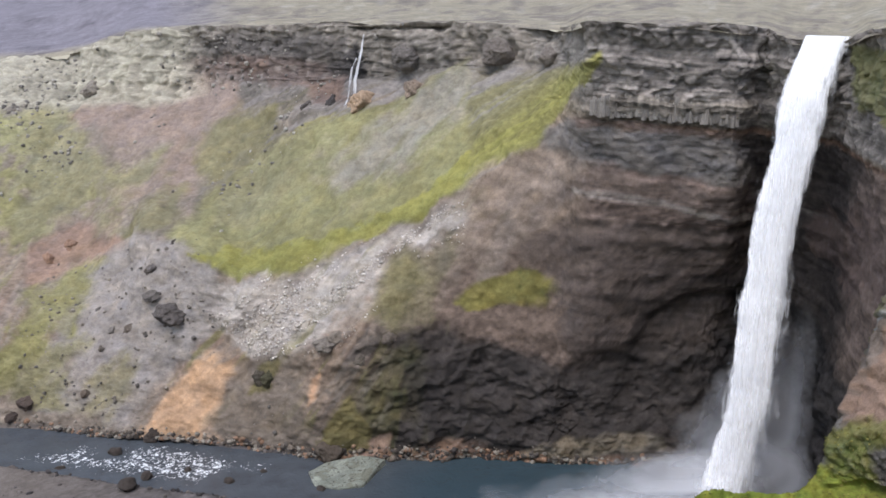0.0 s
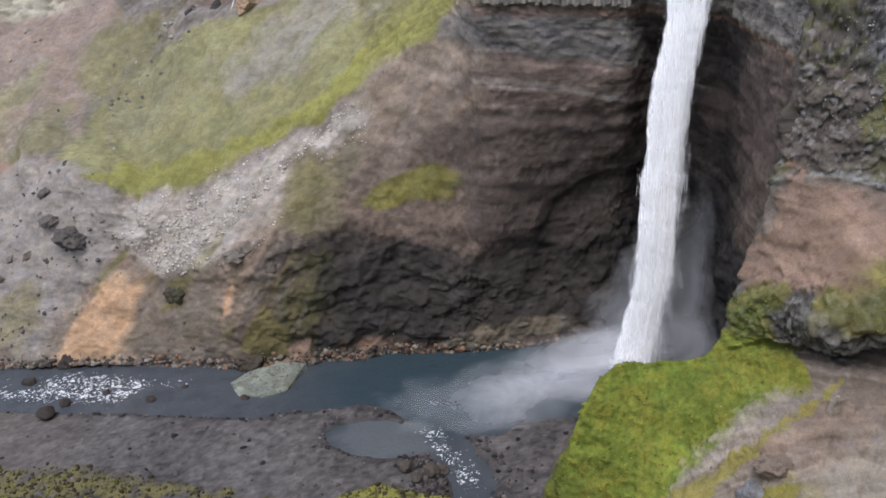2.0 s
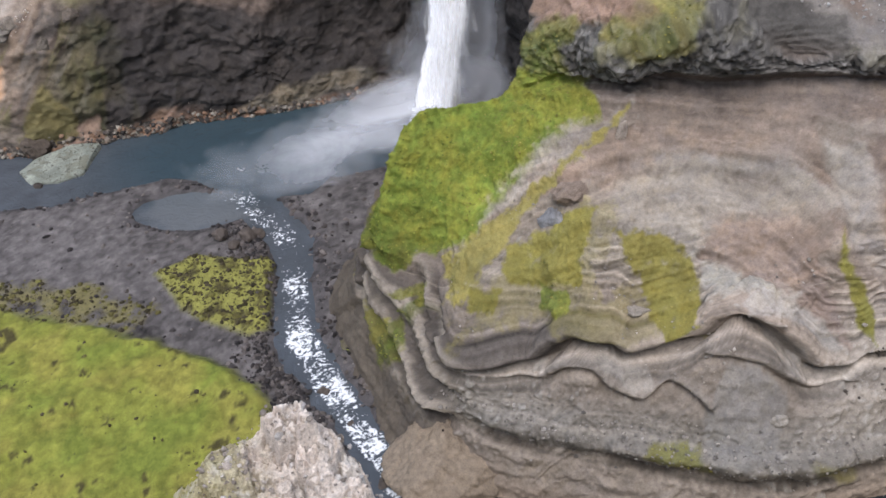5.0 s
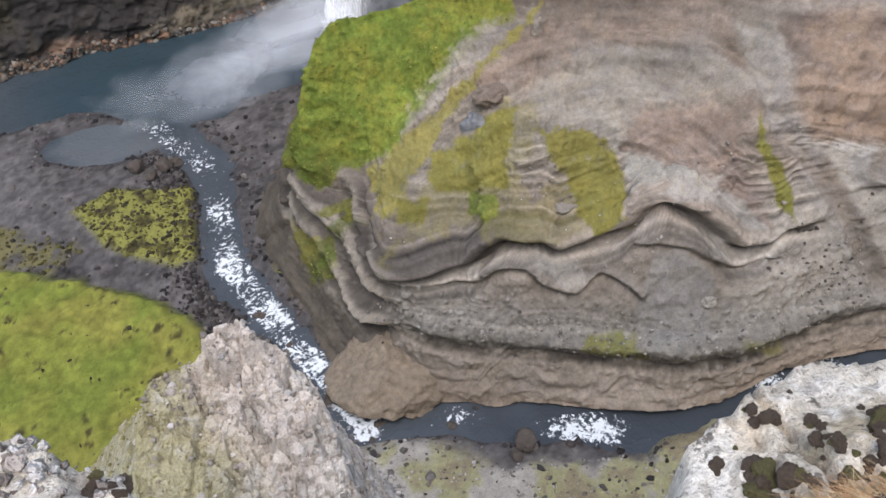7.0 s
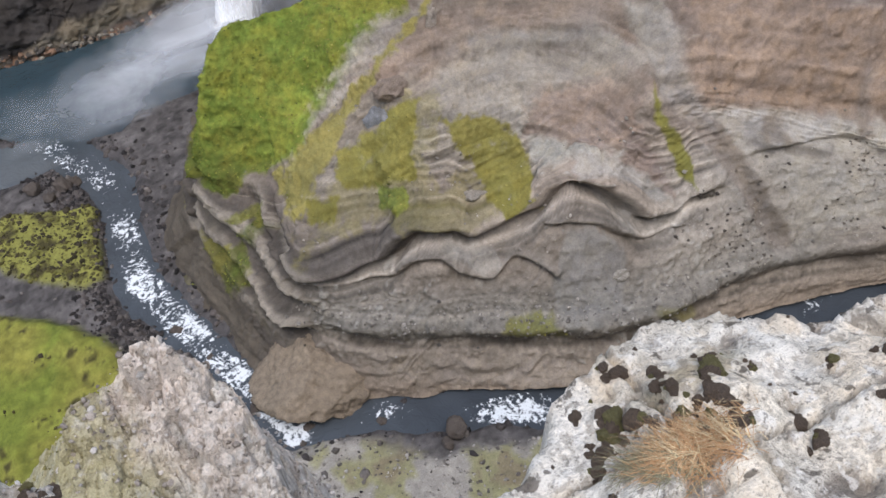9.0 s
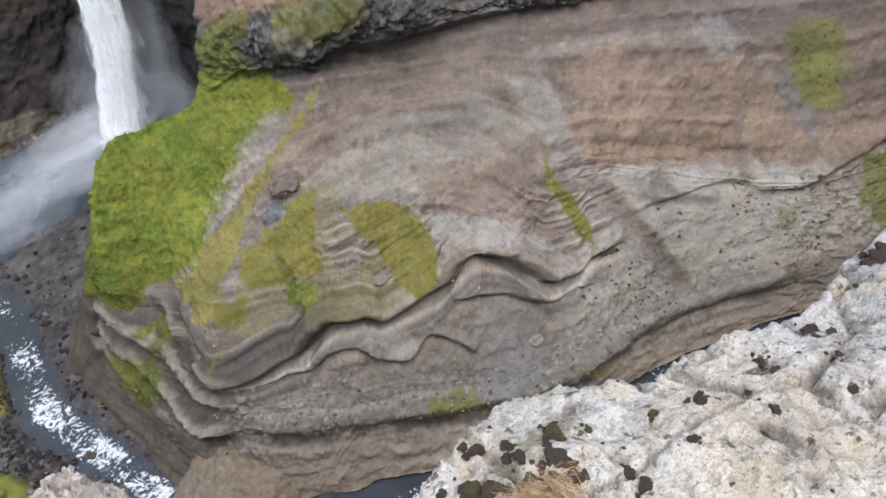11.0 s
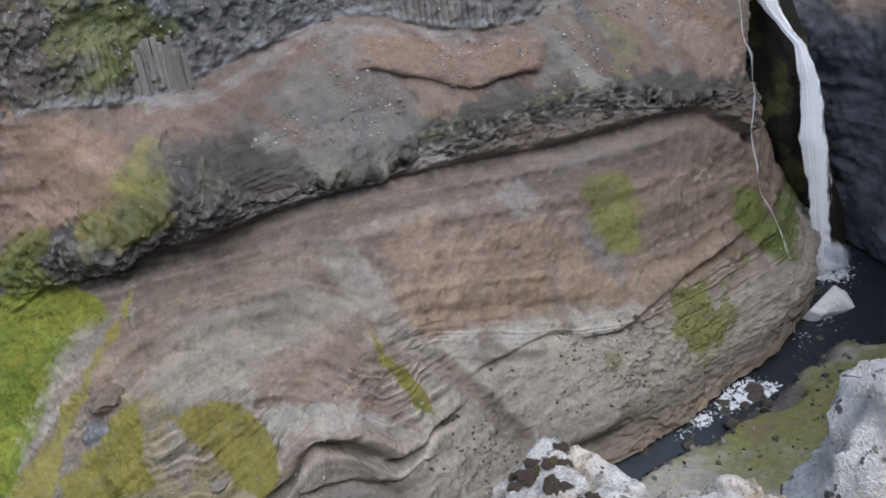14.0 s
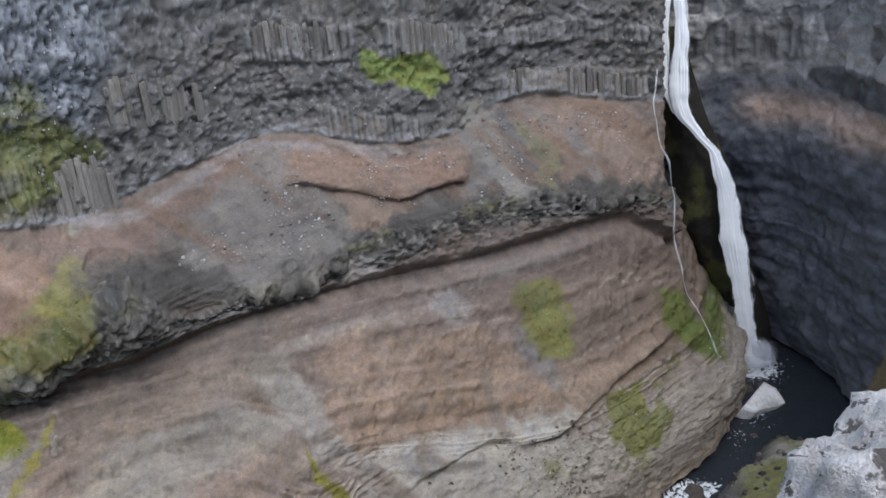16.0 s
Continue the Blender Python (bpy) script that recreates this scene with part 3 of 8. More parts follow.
    # moss on the corner
    shade = cover(shade, (132, 128, 48), 0.5, 1, 3, [(29.5, 64.3), (30.3, 67.6), (32.5, 71.1), (34.9, 70.3), (33.7, 67.5), (31.2, 64.5)])
    # moss on the corner
    shade = cover(shade, (112, 118, 36), 0.7, 1, 4, [(24.6, 55.2), (25.1, 61.8), (27.1, 66.5), (27.6, 65.0), (26.7, 58.9), (28.3, 55.3)])
    return shade


def north_colours(shade, r):
    a, z, jag, f1, f2 = r["a"], r["z"], r["jag"], r["f1"], r["f2"]
    f3 = r["f3"]

    def cover(shade, colour, amount, soft, wobble, corners):
        m = patch(a, z, corners, soft * 2, 280, wobble, jag)
        m = smooth(0.2, 0.72, m + (0.4 if colour[2] < 60 else 0.6) * f3 * smooth(0, 0.2, m) + (0.12 if colour[2] < 60 else 0) * smooth(0, 0.2, m)) * amount
        c = lin(*colour)
        if colour[0] > colour[1] * 1.06:
            c = c + 0.3 * (c.mean() - c)
        return blend(shade, m, c * (1 + (0.6 if colour[2] < 30 else 0.25) * f1 + 0.35 * f2)[..., None] * np.stack([1 + (0.34 if colour[2] < 60 else 0.08) * f3, 1 + 0.05 * f3, 1 - 0.06 * f3], -1))

    # grass fan
    shade = cover(shade, (134, 127, 72), 0.95, 1, 4, [(9.1, 118.1), (7.6, 102.3), (6.0, 92.9), (2.6, 81.2), (-2.2, 66.8), (-6.5, 57.6), (-8.7, 52.1), (-12.4, 46.2), (-15.1, 49.0), (-17.0, 55.4), (-13.8, 63.1), (-10.7, 75.1), (-5.6, 93.6), (-2.9, 98.0), (1.6, 95.1), (7.3, 109.3)])
    # grey scree on the fan
    shade = cover(shade, (138, 130, 120), 0.75, 4, 14, [(-3.1, 98.2), (-1.5, 109.1), (2.6, 110.1), (6.5, 112.0), (8.3, 119.3), (4.0, 99.0), (0.5, 86.8), (-2.9, 77.2), (-6.4, 69.7), (-4.6, 83.4)])
    # bright grass edge
    shade = cover(shade, (140, 135, 64), 1, 1.2, 4, [(9.1, 118.1), (7.6, 101.6), (6.0, 92.9), (2.7, 81.2), (-2.2, 66.5), (-8.7, 52.4), (-12.4, 46.2), (-15.1, 49.0), (-7.9, 59.2), (-0.8, 73.9), (4.0, 94.9)])
    # pale stony scree
    shade = cover(shade, (192, 180, 166), 0.8, 3, 10, [(-14.5, 33.9), (-14.1, 42.2), (-11.8, 47.4), (-7.9, 52.2), (-5.1, 57.7), (1.6, 71.9), (1.6, 68.0), (-3.0, 56.4), (-4.8, 45.7), (-8.2, 34.3), (-11.4, 26.7), (-13.7, 27.7)])
    # grey earth slope
    shade = cover(shade, (142, 132, 122), 0.85, 3, 6, [(-21.2, 39.6), (-16.7, 55.2), (-14.2, 46.6), (-14.5, 28.8), (-15.9, 19.8), (-18.8, 19.9), (-21.9, 23.6), (-25.1, 9.6), (-23.1, 27.8)])
    # orange landslip
    shade = cover(shade, (194, 148, 94), 0.9, 2.5, 8, [(-19.2, 1.6), (-17.4, 13.1), (-15.5, 21.8), (-14.2, 22.5), (-14.5, 13.4), (-15.2, 2.3), (-17.9, -0.1)])
    # orange streak
    shade = cover(shade, (190, 146, 100), 0.8, 0.6, 1.5, [(-8.8, 15.6), (-8.4, 23.9), (-7.8, 25.4), (-8.0, 20.5)])
    # moss on the ledge
    shade = cover(shade, (120, 114, 46), 0.85, 1.5, 5, [(0.5, 44.7), (1.7, 50.3), (4.9, 56.2), (7.4, 52.0), (6.3, 48.2), (2.3, 44.2)])
    # moss on the dark cliff
    shade = cover(shade, (96, 92, 48), 0.7, 1.5, 5, [(-8.2, 2.5), (-7.5, 12.4), (-6.1, 20.8), (-5.1, 9.5), (-5.5, 3.7)])
    # moss on the dark cliff
    shade = cover(shade, (92, 88, 52), 0.5, 3, 10, [(-5.3, 22.7), (-3.0, 34.3), (-0.9, 29.5), (-1.6, 12.9), (-4.7, 11.0)])
    # turf slope
    shade = cover(shade, (130, 127, 68), 0.8, 3, 10, [(-27.0, 7.6), (-26.5, 22.0), (-23.8, 32.5), (-21.0, 39.2), (-22.7, 27.8), (-24.8, 17.4)])
    # turf slope
    shade = cover(shade, (136, 133, 78), 0.8, 5, 14, [(-25.9, 44.5), (-25.3, 63.7), (-21.0, 59.2), (-16.3, 72.2), (-17.0, 64.4), (-20.3, 54.0), (-24.1, 42.9)])
    # turf slope
    shade = cover(shade, (150, 148, 92), 0.8, 5, 14, [(-25.3, 65.5), (-25.0, 79.6), (-21.5, 83.8), (-17.4, 98.5), (-18.2, 89.5), (-21.9, 76.3), (-23.6, 65.3)])
    # red-brown slope
    shade = cover(shade, (150, 126, 108), 0.85, 4, 12, [(-21.9, 79.0), (-19.7, 86.7), (-17.2, 94.2), (-11.8, 94.6), (-12.3, 83.1), (-14.6, 73.3), (-18.1, 60.7), (-19.4, 71.8)])
    # brown turf
    shade = cover(shade, (120, 114, 70), 0.8, 4, 10, [(-14.1, 78.7), (-11.9, 87.1), (-10.0, 88.6), (-10.7, 74.4), (-13.8, 64.3), (-14.7, 68.6)])
    # red cliff band
    shade = cover(shade, (122, 98, 86), 0.85, 1.5, 4, [(-16.8, 102.7), (-12.7, 104.9), (-8.2, 106.3), (-5.5, 104.0), (-5.8, 97.4), (-11.8, 96.5), (-16.5, 95.6)])
    # wet dark gully
    shade = cover(shade, (64, 60, 60), 0.9, 1, 3, [(-7.4, 104.1), (-5.7, 111.6), (-4.8, 115.7), (-4.6, 104.4), (-5.2, 93.9), (-7.5, 91.9)])
    # stony gully
    shade = cover(shade, (108, 98, 86), 0.85, 1.5, 5, [(-5.6, 93.6), (-9.7, 77.3), (-13.2, 63.4), (-16.9, 55.4), (-17.8, 54.3), (-13.8, 65.6), (-10.3, 80.3), (-7.5, 91.4)])
    # red earth bank
    shade = cover(shade, (150, 122, 98), 0.8, 2, 6, [(-24.8, 39.0), (-22.4, 48.3), (-19.7, 49.3), (-19.4, 47.4), (-22.4, 37.5), (-24.3, 34.4)])
    # brown wall beside the fall
    shade = cover(shade, (110, 86, 76), 0.85, 2, 6, [(21.9, 75.1), (25.6, 91.6), (26.3, 70.8), (24.2, 64.3), (22.4, 65.8)])
    # moss beside the fall
    shade = cover(shade, (108, 110, 50), 0.75, 1, 4, [(23.0, 119.7), (24.6, 122.4), (25.1, 108.7), (23.9, 107.6), (22.9, 113.1)])
    # tan slope
    shade = cover(shade, (142, 122, 102), 0.8, 3, 8, [(1.3, 45.5), (4.0, 78.9), (6.1, 91.5), (8.0, 99.9), (8.4, 88.8), (6.2, 71.9), (4.1, 61.8), (2.3, 48.7)])
    # olive gully
    shade = cover(shade, (122, 112, 66), 0.7, 3, 8, [(-5.6, 41.4), (-3.0, 52.2), (1.3, 68.4), (3.0, 77.2), (0.5, 56.0), (-1.6, 39.0)])
    # rusty water line
    shade = cover(shade, (170, 128, 96), 0.75, 0.8, 3, [(-8.4, 2.1), (-5.5, 5.1), (-3.5, 7.8), (-3.9, 1.9), (-8.0, 0.0)])
    # rusty water line
    shade = cover(shade, (150, 112, 84), 0.65, 1, 4, [(-1.7, 5.9), (3.3, 6.6), (2.5, 0.0), (-1.3, 0.0)])
    # pale rubble at the water
    shade = cover(shade, (130, 120, 98), 0.5, 1.5, 5, [(5.9, 0.0), (11.7, 8.6), (14.6, 10.5), (14.6, 6.0), (9.6, 0.0)])
    # grey band below the columns
    shade = cover(shade, (128, 120, 112), 0.75, 1, 2, [(8.7, 100.6), (17.5, 97.1), (17.8, 85.1), (8.8, 89.5), (6.3, 92.3)])
    return shade


def lay(shade, r, reach, colour, amount, soft, wobble, corners):
    """Lay one ragged patch over a wall: moss with a torn edge, earth and scree fading out along the wall's grain."""
    f3 = r["f3"]
    moss = colour[2] < 64
    c = lin(*colour)
    m = patch(r["a"], r["z"], corners, soft * (1.8 if moss else 2.8), reach, wobble * (1 if moss else 1.6), r["jag"])
    inner = smooth(0, 0.25, m)
    if moss:
        m = smooth(0.22, 0.72, m + (0.85 * f3 + 0.45 * r["grain"]) * inner) * amount
    else:
        m = smooth(0.15, 0.95, m + (0.4 * f3 + 0.6 * r["grain"]) * inner) * amount
        c = c + 0.12 * (c.mean() - c)
    c = c * (1 + 0.25 * r["f1"] + 0.3 * r["f2"] + 0.2 * r["grain"])[..., None] * np.stack([1 + 0.14 * f3, 1 + 0.06 * f3, 1 - 0.08 * f3], -1)
    return blend(shade, m, c)


def north_patches(shade, r):
    # pinkish brown slope
    shade = lay(shade, r, 280, (150, 128, 112), 0.9, 2, 3, [(-22.2, 81.0), (-20.4, 88.7), (-17.0, 97.1), (-12.2, 98.8), (-11.8, 88.6), (-13.4, 80.7), (-14.9, 68.5), (-15.2, 62.7), (-18.5, 57.1), (-20.5, 58.0), (-16.0, 72.0), (-18.8, 73.7), (-21.4, 76.8)])
    # turf below the far rim
    shade = lay(shade, r, 280, (136, 130, 90), 0.9, 2, 4, [(-23.8, 84.6), (-21.8, 86.6), (-21.4, 76.8), (-19.2, 65.9), (-16.0, 72.3), (-17.0, 65.0), (-20.5, 58.0), (-22.2, 48.9), (-19.4, 51.3), (-22.4, 48.0), (-25.1, 43.1)])
    # red-brown earth mound
    shade = lay(shade, r, 280, (146, 116, 96), 0.9, 1, 2, [(-24.5, 43.2), (-22.4, 48.3), (-19.5, 48.0), (-21.2, 38.5), (-25.1, 33.2)])
    # dark turf knoll
    shade = lay(shade, r, 280, (118, 112, 74), 0.9, 1, 2, [(-19.5, 49.9), (-18.7, 56.9), (-15.4, 64.7), (-15.8, 59.8), (-17.4, 55.4)])
    # olive turf beside the gully
    shade = lay(shade, r, 280, (126, 119, 78), 0.9, 1.5, 3, [(-14.6, 64.0), (-14.5, 74.7), (-13.3, 82.9), (-11.8, 87.9), (-10.0, 88.3), (-9.7, 80.7), (-11.4, 70.4), (-13.3, 64.5)])
    # grey earth spur
    shade = lay(shade, r, 280, (142, 133, 124), 0.9, 1.2, 3, [(-20.8, 40.3), (-18.3, 52.8), (-15.6, 54.7), (-14.3, 47.7), (-14.3, 31.6), (-17.4, 18.3), (-19.9, 3.8), (-24.8, 3.2), (-22.2, 23.8), (-22.2, 32.1)])
    # turf on the lower slope
    shade = lay(shade, r, 280, (132, 127, 72), 0.9, 1.5, 4, [(-25.5, 32.6), (-20.9, 40.1), (-22.1, 32.2), (-24.1, 25.8), (-25.9, 21.0)])
    # turf on the lower slope
    shade = lay(shade, r, 280, (126, 120, 74), 0.8, 1.5, 4, [(-26.1, 14.3), (-24.2, 21.3), (-21.5, 26.0), (-23.6, 15.1), (-23.3, 4.2), (-25.3, 4.5), (-26.3, 7.2)])
    # mossy gully
    shade = lay(shade, r, 280, (124, 116, 72), 0.7, 1.5, 4, [(-21.9, 14.4), (-19.4, 22.8), (-19.0, 16.6), (-21.4, 3.3), (-23.0, 1.4)])
    # turf fan
    shade = lay(shade, r, 280, (136, 131, 78), 0.95, 0.8, 1.5, [(-16.8, 56.0), (-13.3, 63.2), (-10.1, 75.2), (-6.4, 88.8), (-2.0, 100.3), (1.6, 111.8), (1.5, 77.5), (-1.6, 68.1), (-6.1, 57.8), (-9.4, 49.6), (-12.5, 45.8), (-15.2, 49.8), (-15.6, 54.3)])
    # grey scree down the fan
    shade = lay(shade, r, 280, (138, 130, 120), 0.75, 2.5, 4, [(-7.4, 75.0), (-5.8, 81.4), (-2.6, 95.7), (1.6, 111.8), (1.6, 98.9), (-2.0, 84.9), (-6.0, 69.8)])
    # thin turf on the fan
    shade = lay(shade, r, 280, (134, 128, 92), 0.7, 2, 4, [(-13.3, 62.1), (-10.1, 74.5), (-7.0, 85.6), (-8.4, 72.6), (-11.4, 58.8), (-13.6, 55.0)])
    # bright turf along the lip
    shade = lay(shade, r, 280, (138, 135, 60), 0.95, 1.0, 2, [(-15.5, 50.9), (-12.4, 51.6), (-9.2, 56.5), (-5.3, 64.8), (-1.5, 73.7), (1.5, 85.9), (1.5, 77.9), (-1.5, 68.4), (-6.1, 58.1), (-9.3, 49.9), (-12.5, 46.0)])
    # brown bank under the lip
    shade = lay(shade, r, 280, (128, 114, 98), 0.8, 1.5, 3, [(-12.5, 45.0), (-9.4, 48.9), (-6.1, 57.2), (-1.6, 67.3), (1.5, 77.1), (1.5, 70.6), (-1.6, 63.3), (-5.5, 56.6), (-8.8, 48.9), (-11.4, 43.6)])
    # white scree tongue
    shade = lay(shade, r, 280, (188, 176, 163), 0.65, 1.5, 3, [(-14.3, 39.9), (-12.9, 46.3), (-10.6, 48.7), (-8.2, 50.8), (-4.2, 57.7), (-0.9, 67.0), (1.1, 70.6), (1.1, 67.8), (-2.2, 57.8), (-4.9, 46.7), (-8.9, 37.0), (-11.6, 27.6), (-13.3, 26.5), (-14.5, 33.2)])
    # olive gully
    shade = lay(shade, r, 280, (118, 110, 64), 0.8, 1.5, 3, [(-4.9, 42.5), (-2.9, 55.0), (0.0, 53.7), (-1.1, 48.0), (-3.4, 40.1)])
    # orange landslip
    shade = lay(shade, r, 280, (192, 148, 102), 0.95, 1.0, 2, [(-15.9, 21.0), (-13.6, 23.3), (-14.7, 11.3), (-15.9, 2.7), (-18.7, 1.5), (-19.0, 5.5)])
    # orange streak
    shade = lay(shade, r, 280, (204, 152, 104), 0.9, 0.5, 1, [(-8.5, 23.4), (-7.9, 25.3), (-8.2, 19.1), (-8.8, 15.6)])
    # brown gully wall
    shade = lay(shade, r, 280, (118, 104, 88), 0.75, 1.5, 3, [(-13.7, 22.5), (-12.0, 27.4), (-9.1, 30.3), (-9.1, 6.6), (-15.4, 2.8), (-14.5, 11.6)])
    # olive moss on the gully wall
    shade = lay(shade, r, 280, (106, 98, 56), 0.8, 1, 2, [(-12.0, 23.1), (-10.7, 26.2), (-11.2, 16.5), (-12.5, 14.2)])
    # olive moss by the water
    shade = lay(shade, r, 280, (112, 102, 60), 0.85, 1, 2, [(-8.0, 7.3), (-6.2, 19.4), (-4.7, 8.6), (-5.1, 2.8), (-7.8, 3.0)])
    # red-brown cliff under the rim
    shade = lay(shade, r, 280, (118, 95, 82), 0.85, 1, 2, [(-16.9, 102.9), (-12.7, 106.5), (-7.9, 107.5), (-5.6, 102.1), (-5.7, 94.1), (-7.8, 91.5), (-8.4, 98.6), (-12.2, 99.3), (-16.1, 97.5)])
    # dark rim cliff
    shade = lay(shade, r, 280, (92, 86, 82), 0.75, 1, 2, [(-16.8, 110.6), (-12.5, 113.5), (-5.5, 116.9), (-5.6, 108.2), (-7.9, 107.5), (-12.7, 107.1), (-16.7, 104.6)])
    # olive ledge
    shade = lay(shade, r, 250, (124, 116, 52), 0.9, 1, 2, [(0.5, 45.2), (2.5, 52.2), (6.1, 56.7), (7.2, 51.5), (4.0, 46.8), (1.5, 43.0)])
    # tan shoulder
    shade = lay(shade, r, 250, (146, 126, 108), 0.8, 1.5, 3, [(1.8, 75.9), (4.9, 88.0), (8.0, 94.9), (8.4, 81.3), (6.1, 66.8), (3.6, 71.9), (0.4, 51.2), (-0.8, 41.8)])
    # grey layer below the columns
    shade = lay(shade, r, 250, (126, 119, 113), 0.8, 1, 1.5, [(6.2, 95.3), (8.3, 99.9), (18.0, 97.9), (18.1, 85.4), (8.3, 89.1), (6.0, 92.4)])
    # red seam below the columns
    shade = lay(shade, r, 250, (134, 106, 90), 0.7, 0.5, 1, [(8.3, 100.8), (17.8, 98.7), (17.8, 97.2), (8.3, 98.7)])
    # brown layer
    shade = lay(shade, r, 250, (112, 96, 86), 0.8, 1, 2, [(8.4, 87.7), (18.3, 82.3), (18.4, 74.7), (8.4, 81.3), (6.3, 74.6)])
    # pale line in the cliff
    shade = lay(shade, r, 250, (158, 148, 138), 0.7, 0.4, 0.8, [(8.0, 81.3), (12.5, 80.7), (18.5, 74.7), (18.5, 73.7), (12.5, 79.5), (8.1, 80.3)])
    # dark brown layer
    shade = lay(shade, r, 250, (96, 83, 75), 0.8, 1.5, 2, [(5.0, 63.1), (8.4, 74.9), (18.5, 71.8), (18.3, 56.0), (15.4, 58.6), (13.1, 50.3), (11.5, 37.8), (7.6, 36.0), (7.2, 50.7)])
    # brown hollow, with the overhang's shade painted in
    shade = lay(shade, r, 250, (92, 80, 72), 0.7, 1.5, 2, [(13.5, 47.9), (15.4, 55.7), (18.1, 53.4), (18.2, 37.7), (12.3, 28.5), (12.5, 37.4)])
    # near-black foot of the cliff
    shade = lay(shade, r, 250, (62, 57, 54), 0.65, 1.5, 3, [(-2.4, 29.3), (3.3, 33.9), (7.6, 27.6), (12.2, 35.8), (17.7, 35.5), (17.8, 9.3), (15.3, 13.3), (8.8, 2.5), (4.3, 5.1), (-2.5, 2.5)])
    # dark overhang, its shade painted as a line along the arch
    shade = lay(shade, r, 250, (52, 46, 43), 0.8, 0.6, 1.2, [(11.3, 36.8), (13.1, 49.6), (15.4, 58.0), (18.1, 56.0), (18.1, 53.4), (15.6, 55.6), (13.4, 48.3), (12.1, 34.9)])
    # rusty shore
    shade = lay(shade, r, 250, (146, 112, 86), 0.75, 0.6, 2, [(-2.5, 2.5), (1.3, 6.1), (1.5, 0.0), (-2.5, 0.0)])
    # tan rubble shore
    shade = lay(shade, r, 250, (130, 116, 92), 0.7, 0.8, 2, [(4.3, 0.0), (7.7, 6.5), (12.4, 10.4), (13.6, 7.0), (8.1, 0.0)])
    return shade


def east_patches(shade, r):
    # brown layer under the ledge
    shade = lay(shade, r, 170, (120, 102, 90), 0.6, 1, 2, [(31.8, 56.5), (39.8, 57.8), (46.0, 56.9), (51.4, 58.9), (58.8, 63.0), (65.8, 60.4), (71.7, 56.1), (72.6, 41.8), (66.0, 54.8), (61.0, 54.9), (52.7, 52.5), (44.1, 53.3), (38.5, 52.5), (31.6, 52.3)])
    # bare strip beside the spur
    shade = lay(shade, r, 150, (156, 142, 128), 0.8, 0.8, 1.5, [(30.5, 53.2), (30.8, 51.4), (27.7, 46.8), (25.3, 42.6), (22.9, 38.0), (20.9, 35.5), (24.0, 43.1), (26.4, 47.9)])
    # reddish tuff
    shade = lay(shade, r, 150, (150, 126, 108), 0.75, 1, 2, [(28.1, 47.3), (31.0, 50.8), (35.4, 52.3), (44.0, 51.6), (43.8, 49.4), (36.4, 48.8), (31.7, 45.9), (30.4, 44.6)])
    # pale tuff
    shade = lay(shade, r, 150, (156, 141, 125), 0.65, 1.2, 2, [(32.1, 45.8), (36.4, 48.4), (42.0, 47.9), (45.4, 45.0), (45.8, 41.9), (40.3, 44.2), (37.6, 41.4), (36.6, 38.3), (32.5, 40.6), (30.7, 43.8)])
    # brown core of the dome
    shade = lay(shade, r, 150, (150, 124, 106), 0.7, 1, 2, [(37.2, 38.3), (38.6, 41.0), (41.6, 42.9), (45.8, 41.6), (45.5, 35.4), (37.6, 37.5)])
    # pale crumbly layer
    shade = lay(shade, r, 150, (166, 157, 145), 0.8, 0.6, 1.5, [(37.4, 36.8), (41.2, 36.7), (45.5, 34.6), (45.4, 32.1), (41.1, 35.3), (38.7, 33.8)])
    # thin moss between the pads
    shade = lay(shade, r, 150, (140, 128, 60), 0.42, 1.5, 2, [(19.0, 25.4), (23.4, 30.6), (28.8, 43.2), (31.3, 42.3), (30.0, 35.9), (30.2, 33.2), (33.4, 34.3), (37.1, 31.7), (38.3, 29.2), (33.9, 28.4), (28.6, 26.9)])
    # olive strip
    shade = lay(shade, r, 150, (142, 131, 58), 0.95, 0.6, 1.5, [(31.1, 53.5), (30.5, 51.2), (29.0, 48.6), (27.7, 46.5), (26.3, 43.0), (24.5, 38.5), (23.5, 34.7), (21.6, 30.6), (19.0, 27.7), (18.4, 27.1), (19.7, 31.0), (21.5, 34.8), (23.3, 38.9), (25.4, 42.5), (27.6, 47.0), (29.7, 50.8)])
    # olive shoulder
    shade = lay(shade, r, 150, (130, 122, 42), 0.95, 0.6, 1.5, [(28.3, 42.0), (29.8, 42.7), (29.6, 39.8), (29.0, 34.4), (26.8, 31.1), (24.4, 29.6), (22.9, 30.7), (23.5, 33.6), (26.4, 37.8)])
    # olive moss pad
    shade = lay(shade, r, 150, (126, 118, 40), 0.95, 0.5, 1, [(20.6, 29.0), (22.8, 29.0), (22.2, 27.1), (20.4, 27.9)])
    # fresh moss pad
    shade = lay(shade, r, 150, (108, 118, 36), 0.95, 0.4, 1, [(26.1, 30.7), (28.3, 32.1), (28.7, 30.2), (27.3, 28.2), (26.0, 28.2)])
    # olive tongue
    shade = lay(shade, r, 150, (128, 119, 40), 0.95, 0.6, 1.5, [(31.1, 40.3), (34.3, 38.9), (36.8, 37.0), (38.0, 33.3), (38.5, 30.9), (36.2, 28.0), (34.6, 30.6), (33.4, 35.5), (32.0, 37.4)])
    # moss on the spur's foot
    shade = lay(shade, r, 150, (120, 114, 40), 0.9, 0.5, 1.5, [(12.2, 11.2), (13.8, 16.8), (12.6, 9.9), (11.8, 8.3)])
    # moss on the spur's foot
    shade = lay(shade, r, 150, (112, 116, 34), 0.9, 0.5, 1, [(9.6, -0.5), (10.3, 1.4), (10.2, -0.5)])
